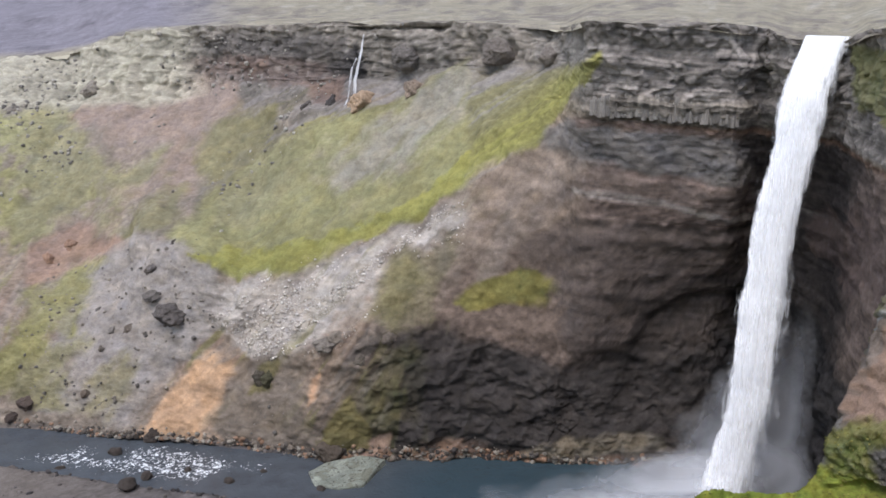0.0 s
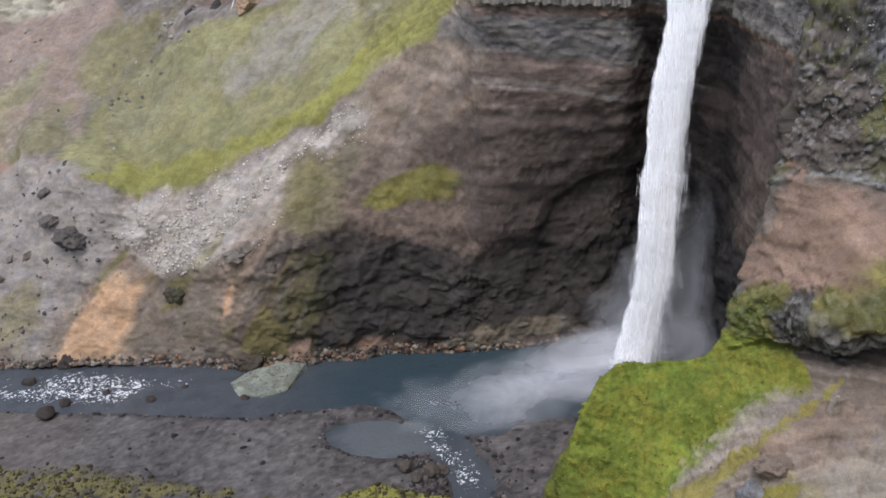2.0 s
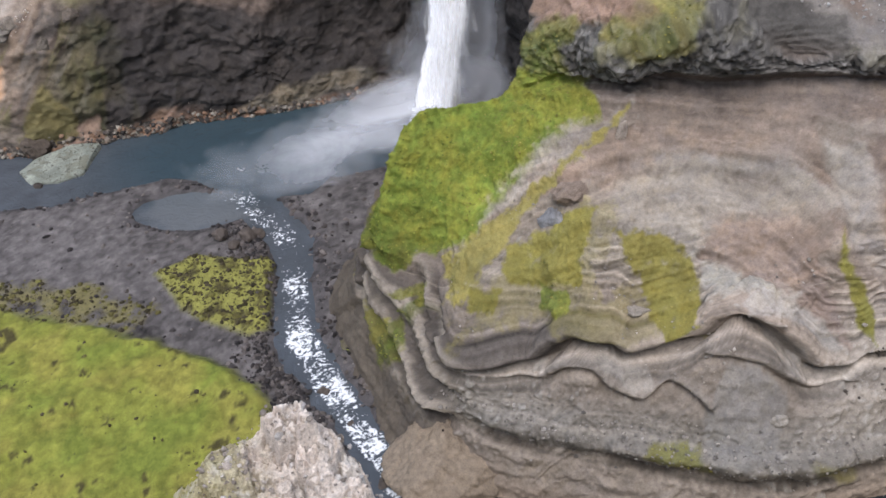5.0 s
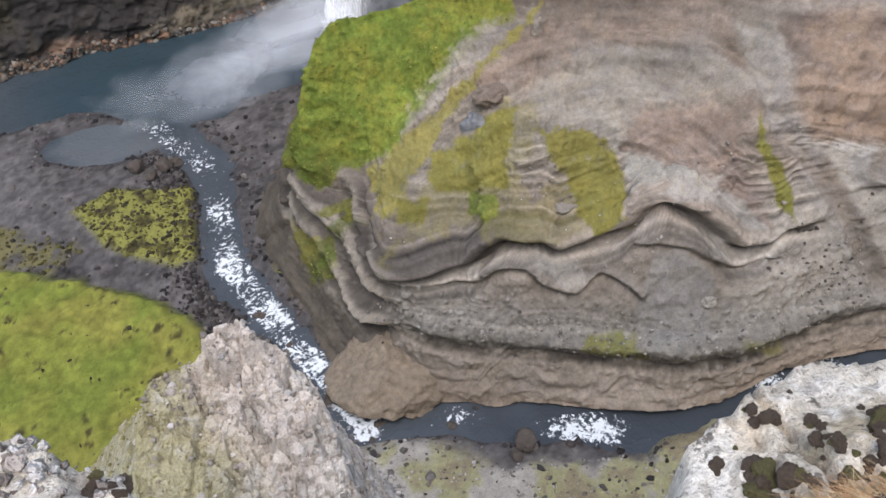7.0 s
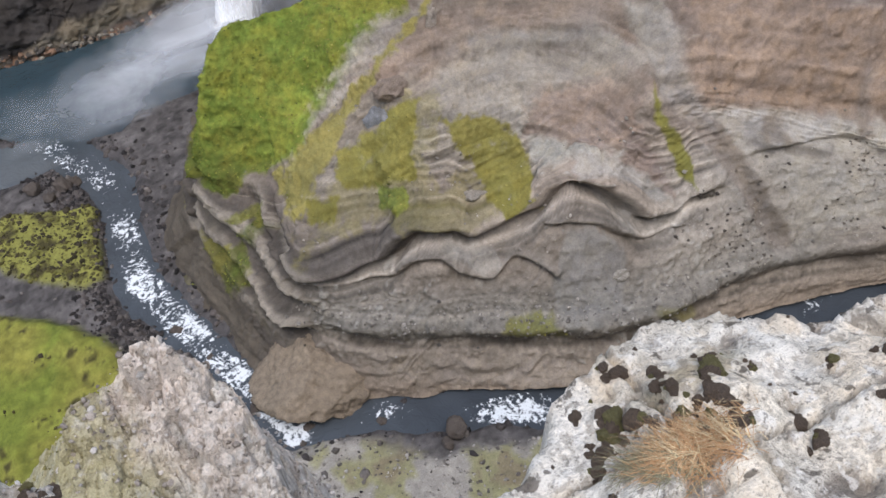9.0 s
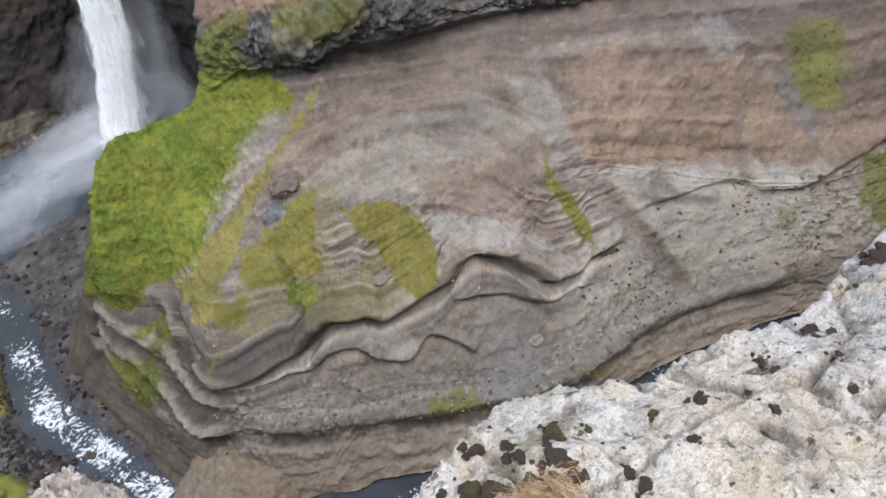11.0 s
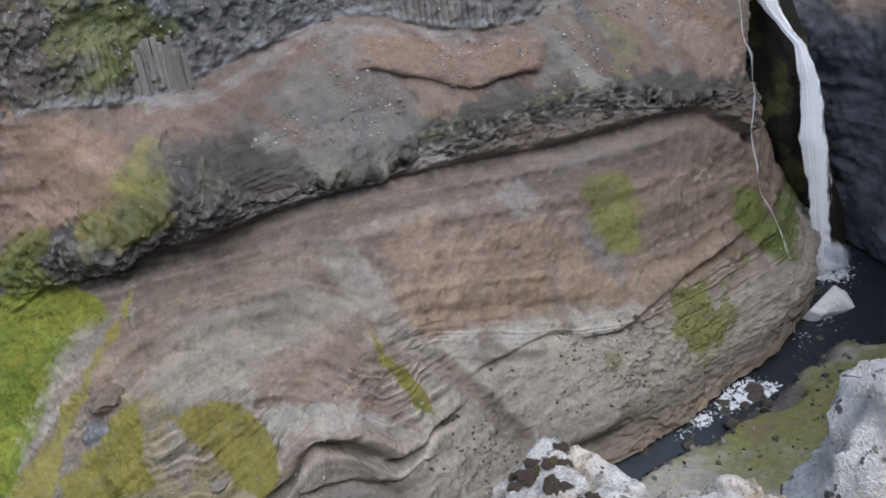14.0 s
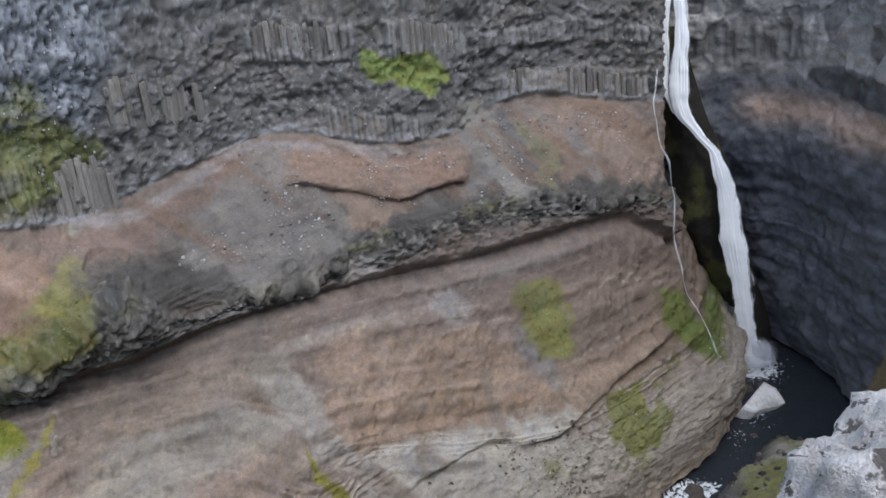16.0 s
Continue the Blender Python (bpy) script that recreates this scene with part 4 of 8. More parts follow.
    # moss on the spur's foot
    shade = lay(shade, r, 150, (110, 110, 38), 0.8, 0.4, 1, [(13.9, 21.0), (16.6, 23.0), (16.6, 22.5), (14.4, 20.5)])
    # moss on the spur's foot
    shade = lay(shade, r, 150, (104, 108, 34), 0.8, 0.4, 1, [(15.4, 25.8), (18.3, 28.8), (18.3, 28.1), (15.8, 25.1)])
    # moss on the bench
    shade = lay(shade, r, 150, (118, 112, 52), 0.75, 0.8, 2, [(35.7, 14.5), (38.9, 16.7), (41.2, 13.2), (39.4, 12.0), (35.9, 13.0)])
    # ochre layer
    shade = lay(shade, r, 150, (156, 129, 104), 0.8, 1, 2.5, [(47.9, 51.8), (51.6, 51.7), (56.7, 48.3), (59.9, 45.3), (63.6, 34.4), (64.8, 30.5), (59.4, 32.4), (53.6, 36.4), (50.4, 38.4), (49.2, 43.3), (47.3, 49.2)])
    # deep ochre layer
    shade = lay(shade, r, 150, (158, 127, 96), 0.6, 1, 2, [(49.8, 42.0), (54.3, 38.4), (60.3, 35.3), (63.8, 33.3), (64.8, 30.5), (59.4, 32.4), (53.6, 36.4), (50.7, 38.8)])
    # pale crumbly band
    shade = lay(shade, r, 150, (172, 162, 148), 0.8, 0.8, 1.5, [(50.1, 38.3), (55.9, 34.4), (65.4, 29.0), (65.5, 27.4), (62.4, 26.9), (58.5, 28.8), (53.7, 31.7), (51.7, 33.3)])
    # pale gravelly wall
    shade = lay(shade, r, 150, (162, 151, 134), 0.65, 1.5, 2, [(53.5, 30.8), (58.5, 28.4), (62.4, 26.7), (65.9, 26.2), (67.6, 19.2), (63.1, 17.8), (59.0, 16.8), (56.1, 24.5)])
    # brown-grey chute
    shade = lay(shade, r, 150, (150, 138, 125), 0.9, 0.35, 1, [(44.0, 51.2), (46.4, 51.1), (47.8, 44.9), (50.4, 37.6), (52.1, 33.0), (50.7, 33.8), (46.5, 41.9), (45.6, 44.8)])
    # brown-grey chute
    shade = lay(shade, r, 150, (130, 115, 100), 0.9, 0.3, 0.8, [(50.4, 37.6), (52.1, 33.0), (55.0, 25.9), (58.1, 16.3), (57.2, 15.5), (53.9, 25.4), (51.8, 30.7)])
    # brown gully
    shade = lay(shade, r, 150, (136, 120, 106), 0.8, 0.5, 0.8, [(59.4, 39.0), (60.3, 36.4), (61.1, 28.9), (60.6, 28.5), (59.8, 32.1)])
    # brown pocket
    shade = lay(shade, r, 150, (132, 118, 104), 0.8, 0.4, 0.8, [(54.0, 34.3), (54.9, 34.1), (55.9, 31.1), (54.4, 31.7)])
    # grey scree
    shade = lay(shade, r, 150, (152, 140, 128), 0.85, 0.5, 1, [(56.1, 53.1), (57.6, 53.7), (58.8, 49.1), (57.7, 47.8), (56.3, 50.5)])
    # pale path
    shade = lay(shade, r, 150, (150, 137, 122), 0.6, 0.8, 1.2, [(45.6, 52.7), (49.1, 54.1), (53.4, 52.8), (56.1, 53.1), (56.1, 52.1), (53.5, 51.5), (49.4, 52.4), (46.4, 51.1)])
    # slate scree
    shade = lay(shade, r, 150, (128, 124, 122), 0.8, 0.5, 0.8, [(61.3, 44.4), (62.1, 42.4), (63.7, 36.1), (64.7, 32.5), (64.2, 32.7), (62.5, 38.7)])
    # grass pad
    shade = lay(shade, r, 150, (118, 116, 58), 0.85, 0.8, 1.5, [(62.1, 46.7), (65.0, 45.9), (65.8, 38.1), (65.4, 36.9), (63.3, 39.1)])
    # grass pad
    shade = lay(shade, r, 150, (118, 116, 62), 0.85, 0.8, 1.5, [(68.0, 28.0), (69.8, 26.4), (71.2, 21.3), (71.7, 15.9), (69.7, 18.0), (68.4, 22.2)])
    # grass pad
    shade = lay(shade, r, 150, (122, 116, 70), 0.7, 0.6, 1, [(63.3, 24.5), (64.6, 24.1), (64.8, 21.6), (63.7, 21.6)])
    # moss streak
    shade = lay(shade, r, 150, (126, 121, 38), 0.95, 0.35, 0.8, [(46.3, 41.7), (47.2, 39.4), (48.8, 34.1), (49.9, 30.4), (50.3, 27.5), (49.2, 29.2), (47.3, 36.5)])
    # notch under the pale band, its shade painted as a dark line
    shade = lay(shade, r, 150, (104, 94, 84), 0.8, 0.35, 0.8, [(53.6, 31.7), (56.2, 30.0), (59.2, 28.1), (59.2, 27.5), (56.2, 29.0), (53.7, 30.7)])
    # the notch further along, its shade painted dark too
    shade = lay(shade, r, 150, (100, 90, 82), 0.8, 0.35, 0.8, [(62.2, 27.1), (64.0, 26.9), (65.8, 27.5), (65.9, 26.4), (64.1, 26.0), (62.4, 26.3)])
    return shade


# ---- the east wall, with its folded layers ----
KEEP = {}

def east_wall():
    lv = spread(EAST, [44, 76, 84, 72, 56, 54, 66, 36])
    a, d, z, v = net(EAST, 860, 0, lv)
    P = place(a, d, z)
    x, y = P[..., 0], P[..., 1]
    n = normals(P)
    n *= -np.sign((n * P).sum(-1, keepdims=True) + 1e-9)
    jag = (fbm(x * 0.12, y * 0.12, z * 0.12, 4, 11), fbm(x * 0.12, y * 0.12, z * 0.12, 4, 12))
    # layers bend with the folds low down and straighten upwards
    low = smooth(4.6, 2.4, v)
    crest = pchip([0, 17.8, 21.3, 25.6, 27.6, 29.5, 31.4, 33.2, 35.5, 38.1, 39.5, 41.4, 43.6, 45.4, 47.3, 49, 50.1, 52.1, 58, 90],
                  [24, 21.6, 21, 21.3, 24.9, 27.1, 27.4, 25.8, 26.4, 28.6, 31.4, 33, 31.1, 27.3, 23.8, 23.7, 25.2, 25.4, 27, 24], a)
    h = z - low * (crest - 25)
    push = 2.2 * fbm(x * 0.045, y * 0.045, z * 0.06, 4, 1) + 0.9 * fbm(x * 0.2, y * 0.2, z * 0.3, 4, 2)
    ledges = banded(h, 5, 0.35, 4)
    mid = smooth(2.3, 2.7, v) * smooth(4.15, 3.95, v)
    push += (0.65 - 0.35 * smooth(48, 54, a)) * (1 - 0.8 * mid) * np.tanh(4 * ledges) * smooth(8.3, 6.0, v) * (1 - 0.85 * smooth(17, 20, a) * smooth(53, 50, a) * smooth(9, 5, np.abs(h - 26))) * smooth(-0.25, 0.25, jag[0] + 0.3 * jag[1])
    push += 0.5 * fbm(x * 0.7, y * 0.7, z * 0.9, 3, 3) * smooth(-0.2, 0.3, jag[1])
    push += 0.2 * fbm(x * 1.5, y * 1.5, z * 1.8, 3, 37) * smooth(4.0, 3.6, v)
    # the layers dome over the fold and dip away beyond the chute
    sill = pchip([10, 16, 20, 25, 27.5, 30.7, 35.7, 40.3, 44.3, 47, 50.5, 56.2, 61, 65.4, 70, 78], [28, 30, 34, 39.9, 44, 46.8, 47.8, 47.3, 43.7, 40.8, 39.5, 34.1, 30.7, 29.4, 28, 24], a)
    rise = (z - sill) / np.maximum(57.5 - sill, 4)
    q = np.where(rise > 0, rise * 15, z - sill) + 0.5 * jag[0]
    strata_line = banded(q, 308, 1.5, 3)
    push += mid * smooth(21, 26, a) * (0.45 * np.tanh(3 * strata_line) * smooth(-0.3, 0.2, jag[1] + 0.3 * jag[0]) + 0.5 * np.tanh(3 * banded(q, 309, 0.45, 2)))
    # rain flutes down the bare face, crumbs and pits
    drip = fbm(a * 2.6 + 0.6 * jag[0], z * 0.05, 5, 4, 301, 0.6)
    crumb = fbm(x * 0.9, y * 0.9, z * 1.1, 3, 302, 0.6)
    grit = vnoise(x * 1.9, y * 1.9, z * 1.9, 303)
    push += mid * (0.22 * drip + 0.2 * crumb) + 0.18 * crumb * smooth(6.1, 5.9, v) + 0.12 * grit * smooth(6.0, 5.9, v)
    # overhanging ledge along the fold line and the bench lip
    fold = h - 25 + 0.25 * jag[0]
    wall = smooth(17, 20, a) * smooth(53.5, 50.5, a)
    push_h = wall * (2.3 * (1 - 0.6 * np.exp(-((a - 41) / 2.6) ** 2)) * np.exp(-((fold - 2.0) / 1.7) ** 2) - 4.0 * np.exp(-((fold + 0.4) / 0.95) ** 2))
    rib1 = z - pchip([16, 18.4, 21.2, 25.5, 28.5, 30.4, 32.3, 34.8, 36.9, 39.4, 40.7, 60], [20.5, 20.1, 19.7, 19.7, 23.2, 24.1, 21.6, 20.3, 23.3, 22.1, 20.5, 20], a)
    on1 = smooth(16, 19, a) * smooth(41.2, 40.2, a)
    rib2 = z - pchip([30, 39.5, 40.9, 43.1, 45.4, 47.6, 49.5, 60], [28, 28.2, 28.6, 27.5, 24.2, 21.9, 22.4, 23], a)
    on2 = smooth(38.6, 39.8, a) * smooth(51, 49.5, a)
    for line, on in ((rib1, on1), (rib2, on2)):
        push_h += on * (1.2 * np.exp(-((line - 0.8) / 0.9) ** 2) - 1.2 * np.exp(-((line + 0.7) / 0.55) ** 2))
    upper = z - pchip([50, 55.8, 58, 60.1, 62, 64.5, 66, 68, 69.8, 80], [30, 30, 29.6, 28.8, 27.2, 26.4, 28, 29.7, 30.2, 28], a)
    push_h += smooth(53, 56, a) * smooth(73, 70, a) * (1.7 * np.exp(-((upper - 1.2) / 1.3) ** 2) - 1.3 * np.exp(-((upper + 0.6) / 0.8) ** 2))
    push += wall * 0.3 * np.tanh(3 * banded(fold + 0.15 * jag[1], 20, 2.0, 3)) * smooth(2, 4, fold) * smooth(16, 9, fold)
    # swirled layers round the spur
    spur = smooth(21, 17, a) * smooth(29, 25, z) * smooth(8, 14, z)
    push += spur * 1.3 * np.sin(h * 1.1 + 2.2 * jag[0] + 0.5 * a)
    # the chute of fine scree, wide at its head
    lane = np.clip(z, 10, 56)
    left = pchip([9, 16.8, 26.5, 35, 40, 44.5, 49.5, 52.5, 57], [58.6, 56.6, 53.2, 49.7, 47.3, 45.6, 44.0, 43.3, 42.9], lane)
    right = pchip([9, 14.8, 21, 28.5, 35, 42.8, 44.5, 49, 52, 57], [59.4, 58.1, 56.3, 53.7, 50.8, 48.1, 47.7, 46.6, 45.4, 44.2], lane)
    chute = np.abs(a - (left + right) / 2 + 0.35 * jag[0] + 0.12 * crumb) / ((right - left) / 2 + 0.12)
    push -= 0.8 * smooth(1.15, 0.3, chute) * smooth(55, 50, z) * smooth(12.8, 17.8, z)
    # the orange shelf in the scree above the ledge
    shelf = z - pchip([46, 48, 51.3, 55.5, 59.3, 62], [75.4, 75.2, 72.9, 70.3, 70.3, 70.3], a) - 0.5 * jag[1]
    on_shelf = smooth(47.6, 48.6, a) * smooth(60.2, 58.8, a)
    push_h += on_shelf * (1.5 * np.exp(-((shelf - 1.2) / 1.1) ** 2) - 1.5 * np.exp(-((shelf + 0.7) / 0.6) ** 2))
    bench = z - 12 - 1.2 * jag[0]
    push += smooth(14, 18, a) * smooth(70, 60, a) * (0.55 + 0.9 * smooth(-0.3, 0.3, fbm(a * 0.35, 2, 2, 3, 317))) * (2.2 * np.exp(-((bench - 1.5) / 1.6) ** 2) - 2.0 * np.exp(-((bench + 1.0) / 1.1) ** 2) + 0.12 * np.sin(z * 2.1 + 4 * jag[1]) * smooth(11, 9, z))
    # the dark ledge stands proud and is undercut
    top = pchip([20, 30, 32, 35.7, 38, 41.3, 44, 48, 52, 57, 62, 68, 71, 80], [5.2, 5.35, 5.25, 5.2, 4.95, 4.45, 4.8, 5.05, 5.0, 4.95, 5.1, 4.9, 4.8, 4.8], a) + 0.3 * jag[1] + 0.12 * crumb
    ledge = smooth(4.0, 4.1, v + 0.05 * jag[0]) * smooth(top + 0.06, top - 0.1, v) * smooth(23, 26, a)
    knob = np.exp(-((a - 35.5) / 3.6) ** 2 - ((z - 63) / 7) ** 2)
    push += ledge * (1.6 + 2.6 * fbm(x * 0.16, y * 0.16, z * 0.16, 5, 7, 0.65)) + knob * 2.2 * fbm(x * 0.35, y * 0.35, z * 0.35, 5, 8, 0.7)
    push_h -= 1.8 * np.exp(-((v - 3.95) / 0.05) ** 2) * smooth(27, 30, a)
    # the dark knob at its end
    push_h += 4.5 * np.exp(-((a - 36) / 2.6) ** 2 - ((z - 64) / 5.5) ** 2) + 2.0 * np.exp(-((a - 31) / 1.6) ** 2 - ((z - 60) / 4) ** 2)
    # the basalt: loose rubble, massive blocky rock, and bands of columns
    basalt = smooth(6.0, 6.04, v + 0.03 * jag[0]) * smooth(24, 26, a)
    rubble = patch(a, z, [(31, 132), (36, 132), (40.5, 116), (40.2, 109), (38.4, 101.5), (37.8, 97), (33.3, 101), (31, 104)], 4, 180, 6, jag) * basalt
    bands = [[(38.6, 98.4), (43.5, 98.4), (43.3, 91.8), (38.2, 92.3)],
             [(33.0, 88), (36.2, 89.3), (39.6, 91.0), (42.9, 90.3), (46.5, 91), (48.6, 88), (52, 86.8), (57, 82), (57, 76), (51.7, 79.5), (45.9, 82.6), (42.4, 81.0), (39.7, 78.4), (35.4, 78.2), (33, 79)],
             [(46.8, 104.3), (53.4, 103.3), (53.2, 96), (46.5, 98)], [(55.4, 103), (60.2, 100.5), (60, 94.4), (55.2, 95.3)],
             [(61.4, 87.5), (66, 86.5), (70.8, 83), (70.6, 75), (65.8, 79), (61.4, 82.5)], [(60.8, 98), (66, 97), (70.8, 93), (70.6, 89.5), (66, 92), (60.6, 94)],
             [(43, 116), (52, 117), (52, 111.5), (43, 111)], [(32, 91), (37.6, 95.5), (37.4, 90), (32, 84)]]
    colonnade = np.zeros_like(a)
    for corners in bands:
        colonnade = np.maximum(colonnade, patch(a, z, corners, 0.5, 185, 1.6, jag))
    colonnade = colonnade * basalt * smooth(-0.12, 0.08, fbm(a * 0.22, z * 0.06, 9, 3, 316))
    col = a * 2.7 + 0.35 * vnoise(a * 1.5, z * 0.12, 0, 21)
    cell = np.floor(col)
    tier = np.floor(z * 0.16 + 0.7 * jag[1] + 0.37 * hashed(cell.astype(np.int64), np.zeros_like(cell, np.int64), np.zeros_like(cell, np.int64), 5))
    step = hashed(cell.astype(np.int64), tier.astype(np.int64), np.zeros_like(cell, np.int64), 3)
    groove = np.abs(col - cell - 0.5) * 2
    chunk, joint = blocks(x * 0.42 + 0.8 * jag[0], y * 0.42 + 0.8 * jag[1], z * 0.5 + 0.5 * jag[0], 33)
    lump, seam = blocks(x * 1.05 + 0.5 * jag[0], y * 1.05 + 0.5 * jag[1], z * 1.15, 304)
    rough = basalt * (1 - colonnade)
    push += colonnade * (1.1 * step - 0.9 * groove ** 4) + 0.5 * colonnade
    push += basalt * 1.6 * fbm(x * 0.13, y * 0.13, z * 0.16, 5, 31, 0.6) * (1 - 0.6 * colonnade)
    push += (rough + 0.6 * ledge) * (0.9 * (chunk - 0.5) - 0.2 * smooth(0.12, 0, joint) + (0.45 + 0.5 * rubble) * (lump - 0.5) - 0.1 * smooth(0.12, 0, seam)) + (0.9 * ledge + 0.4 * rough) * fbm(x * 0.5, y * 0.5, z * 0.6, 5, 36, 0.62)
    push += smooth(61, 66, a) * smooth(2.6, 2.2, v) * (0.7 * (chunk - 0.5) + 0.25 * (lump - 0.5) + 0.6 * fbm(x * 0.25, y * 0.25, z * 0.3, 4, 319, 0.6))
    pebbly = smooth(0.0, 0.3, fbm(x * 0.05, y * 0.05, z * 0.12, 3, 34)) * smooth(4.0, 3.7, v)
    push += 0.35 * pebbly * smooth(0.2, 0.6, vnoise(x * 1.3, y * 1.3, z * 1.3, 35))
    out = n * np.array([1, 1, 0])
    out = out / (np.linalg.norm(out, axis=-1, keepdims=True) + 1e-6)
    P = P + n * push[..., None] + out * push_h[..., None]
    # base colours, layer by layer
    f1 = fbm(x * 0.06, y * 0.06, z * 0.1, 4, 41)
    f2 = fbm(x * 0.3, y * 0.3, z * 0.5, 4, 42)
    b = banded(h, 9, 0.5, 4)
    rows = [lin(146, 126, 106), lin(127, 114, 101), lin(141, 126, 111), lin(145, 130, 115), lin(118, 102, 90), lin(86, 82, 76), lin(124, 110, 98), lin(102, 100, 98), lin(92, 90, 87)]
    shade = np.stack([pchip(np.arange(9), [r[k] for r in rows], v) for k in range(3)], -1)
    thin = banded(h + 0.6 * jag[0], 19, 1.4, 3)
    streaks = fbm(a * 0.25, h * 0.55, 3, 5, 44, 0.6) * smooth(2.2, 2.6, v) * smooth(4.1, 3.8, v)
    g = v * 9 + 0.5 * jag[0] + 0.02 * z
    layer = fbm(g, a * 0.04, 7, 4, 45, 0.62)
    hair = np.exp(-((np.mod(g * 0.9 + 0.9 * jag[1], 2.6) - 1.3) / 0.045) ** 2) * smooth(0.05, 0.3, fbm(a * 0.5, g * 0.4, 2, 3, 46))
    shade = shade * (1 + 0.34 * b * (1 - 0.75 * mid) + 0.15 * mid * layer + 0.1 * streaks + 0.26 * thin * smooth(6, 5.5, v) * (1 - 0.5 * mid) + 0.18 * f1 + 0.2 * f2 + 0.08 * mid * drip + 0.22 * crumb + 0.1 * grit)[..., None]
    shade = blend(shade, mid * smooth(0.05, 0.3, layer + 0.3 * f1) * 0.4, lin(140, 116, 99))
    shade = blend(shade, mid * smooth(0.05, 0.4, fbm(g * 0.6, a * 0.1, 5, 3, 47) + 0.2 * f2) * 0.4, lin(158, 149, 137))
    # thin grey beds over the bench
    beds = smooth(7.5, 9, z) * smooth(21, 16, z) * smooth(15, 18, a) * smooth(64, 58, a)
    shade = blend(shade, beds * smooth(11, 13, z + 1.5 * jag[0]) * 0.6, lin(122, 116, 106))
    shade = shade * (1 + beds * (0.9 * banded(z + 0.5 * jag[0] + 0.03 * a, 318, 1.3, 3) + 0.3 * grit))[..., None]
    east_side = smooth(45, 48, a)
    zone = blend(np.broadcast_to(lin(151, 137, 122), P.shape), smooth(-9, -3, q), lin(163, 145, 129))
    zone = blend(zone, smooth(-0.4, 0.6, q), lin(152, 124, 105))
    zone = blend(zone, east_side * smooth(-0.4, 0.4, q), lin(149, 125, 103))
    zone = blend(zone, smooth(3.5, 6.5, q + f1), lin(130, 113, 101))
    zone = blend(zone, smooth(8, 12, q + f1), lin(112, 97, 88))
    zone = zone * (1 + 0.75 * strata_line * smooth(-0.35, 0.15, jag[1] + 0.4 * f1) + 0.4 * banded(q, 309, 0.45, 2) + 0.09 * drip + 0.14 * crumb + 0.08 * grit + 0.12 * f2)[..., None]
    shade = blend(shade, mid * smooth(21, 26, a) * 0.9, zone)
    shade = blend(shade, smooth(46, 50, a) * smooth(1.15, 1.5, v) * smooth(2.75, 2.35, v) * 0.65, lin(164, 151, 136) * (1 + 0.3 * crumb + 0.2 * grit + 0.25 * thin)[..., None])
    for line, on in ((rib1, on1), (rib2, on2)):
        shade = blend(shade, on * np.exp(-((line - 0.7) / 0.7) ** 2) * 0.3, lin(160, 150, 138))
    shade = blend(shade, wall * smooth(0.2, -0.6, fold) * smooth(-3.4, -2.2, fold) * 0.25, lin(150, 138, 126))
    shade = blend(shade, pebbly * smooth(0.35, 0.7, vnoise(x * 1.3, y * 1.3, z * 1.3, 35)) * 0.5, lin(176, 168, 156))
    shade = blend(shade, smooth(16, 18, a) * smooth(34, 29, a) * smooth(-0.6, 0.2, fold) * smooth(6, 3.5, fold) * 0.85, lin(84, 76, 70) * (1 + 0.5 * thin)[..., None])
    arcs = banded(fold + 0.15 * jag[1], 20, 2.0, 3)
    shade = shade * (1 + 1.1 * arcs * smooth(-4.5, -2, fold) * smooth(17, 10, fold) * wall)[..., None]
    # undercut shade painted dark into the spur foot's hollows, ridges kept pale
    swell = np.sin(h * 1.1 + 2.2 * jag[0] + 0.5 * a)
    foot = smooth(20.5, 17.5, a) * smooth(28, 24, z)
    shade = blend(shade, foot * 0.85, blend(np.broadcast_to(lin(78, 71, 64), P.shape), smooth(-0.1, 0.8, swell + 0.4 * thin) * smooth(6, 12, z), lin(146, 135, 120)) * (1 + 0.3 * f2 + 0.2 * grit)[..., None])
    shade = blend(shade, smooth(15.5, 12.5, a) * smooth(13, 8, z) * 0.7, lin(96, 86, 72) * (1 + 0.4 * f2)[..., None])
    rock = dict(a=a, z=z, x=x, y=y, v=v, h=h, jag=jag, f1=f1, f2=f2, f3=fbm(x * 0.5, y * 0.5, z * 0.5, 4, 43, 0.65), b=b, basalt=basalt, ledge=ledge, colonnade=colonnade, step=step, rubble=rubble, rough=rough, chunk=chunk, lump=lump, groove=groove, crumb=crumb, grit=grit)
    shade = east_colours(shade, rock)
    shade = blend(shade, smooth(17.5, 15.5, a) * smooth(33, 25, z + 3 * f1) * smooth(1.7, 2.4, shade[..., 1] / (shade[..., 2] + 1e-4)) * 0.6, lin(70, 70, 22))
    bare = smooth(2.1, 1.6, shade[..., 1] / (shade[..., 2] + 1e-4)) * mid
    swirl = fbm(g * 0.8, a * 0.12, 2, 4, 49, 0.6)
    shade = shade * (1 + bare * (0.12 * layer + 0.12 * swirl))[..., None]
    shade = blend(shade, bare * hair * 0.38, lin(196, 182, 160))
    shade = blend(shade, bare * smooth(0.12, 0.3, swirl) * 0.15, lin(130, 110, 94))
    run = smooth(55, 51, z) * smooth(12.8, 17.8, z)
    shade = blend(shade, smooth(1.15, 0.8, chute + 0.15 * f2) * run * 0.9, lin(142, 128, 115) * (1 + 0.12 * f2 + 0.12 * grit)[..., None])
    shade = blend(shade, np.exp(-((chute - 1.05) / 0.16) ** 2) * run * smooth(30, 24, z) * 0.5, lin(110, 97, 86))
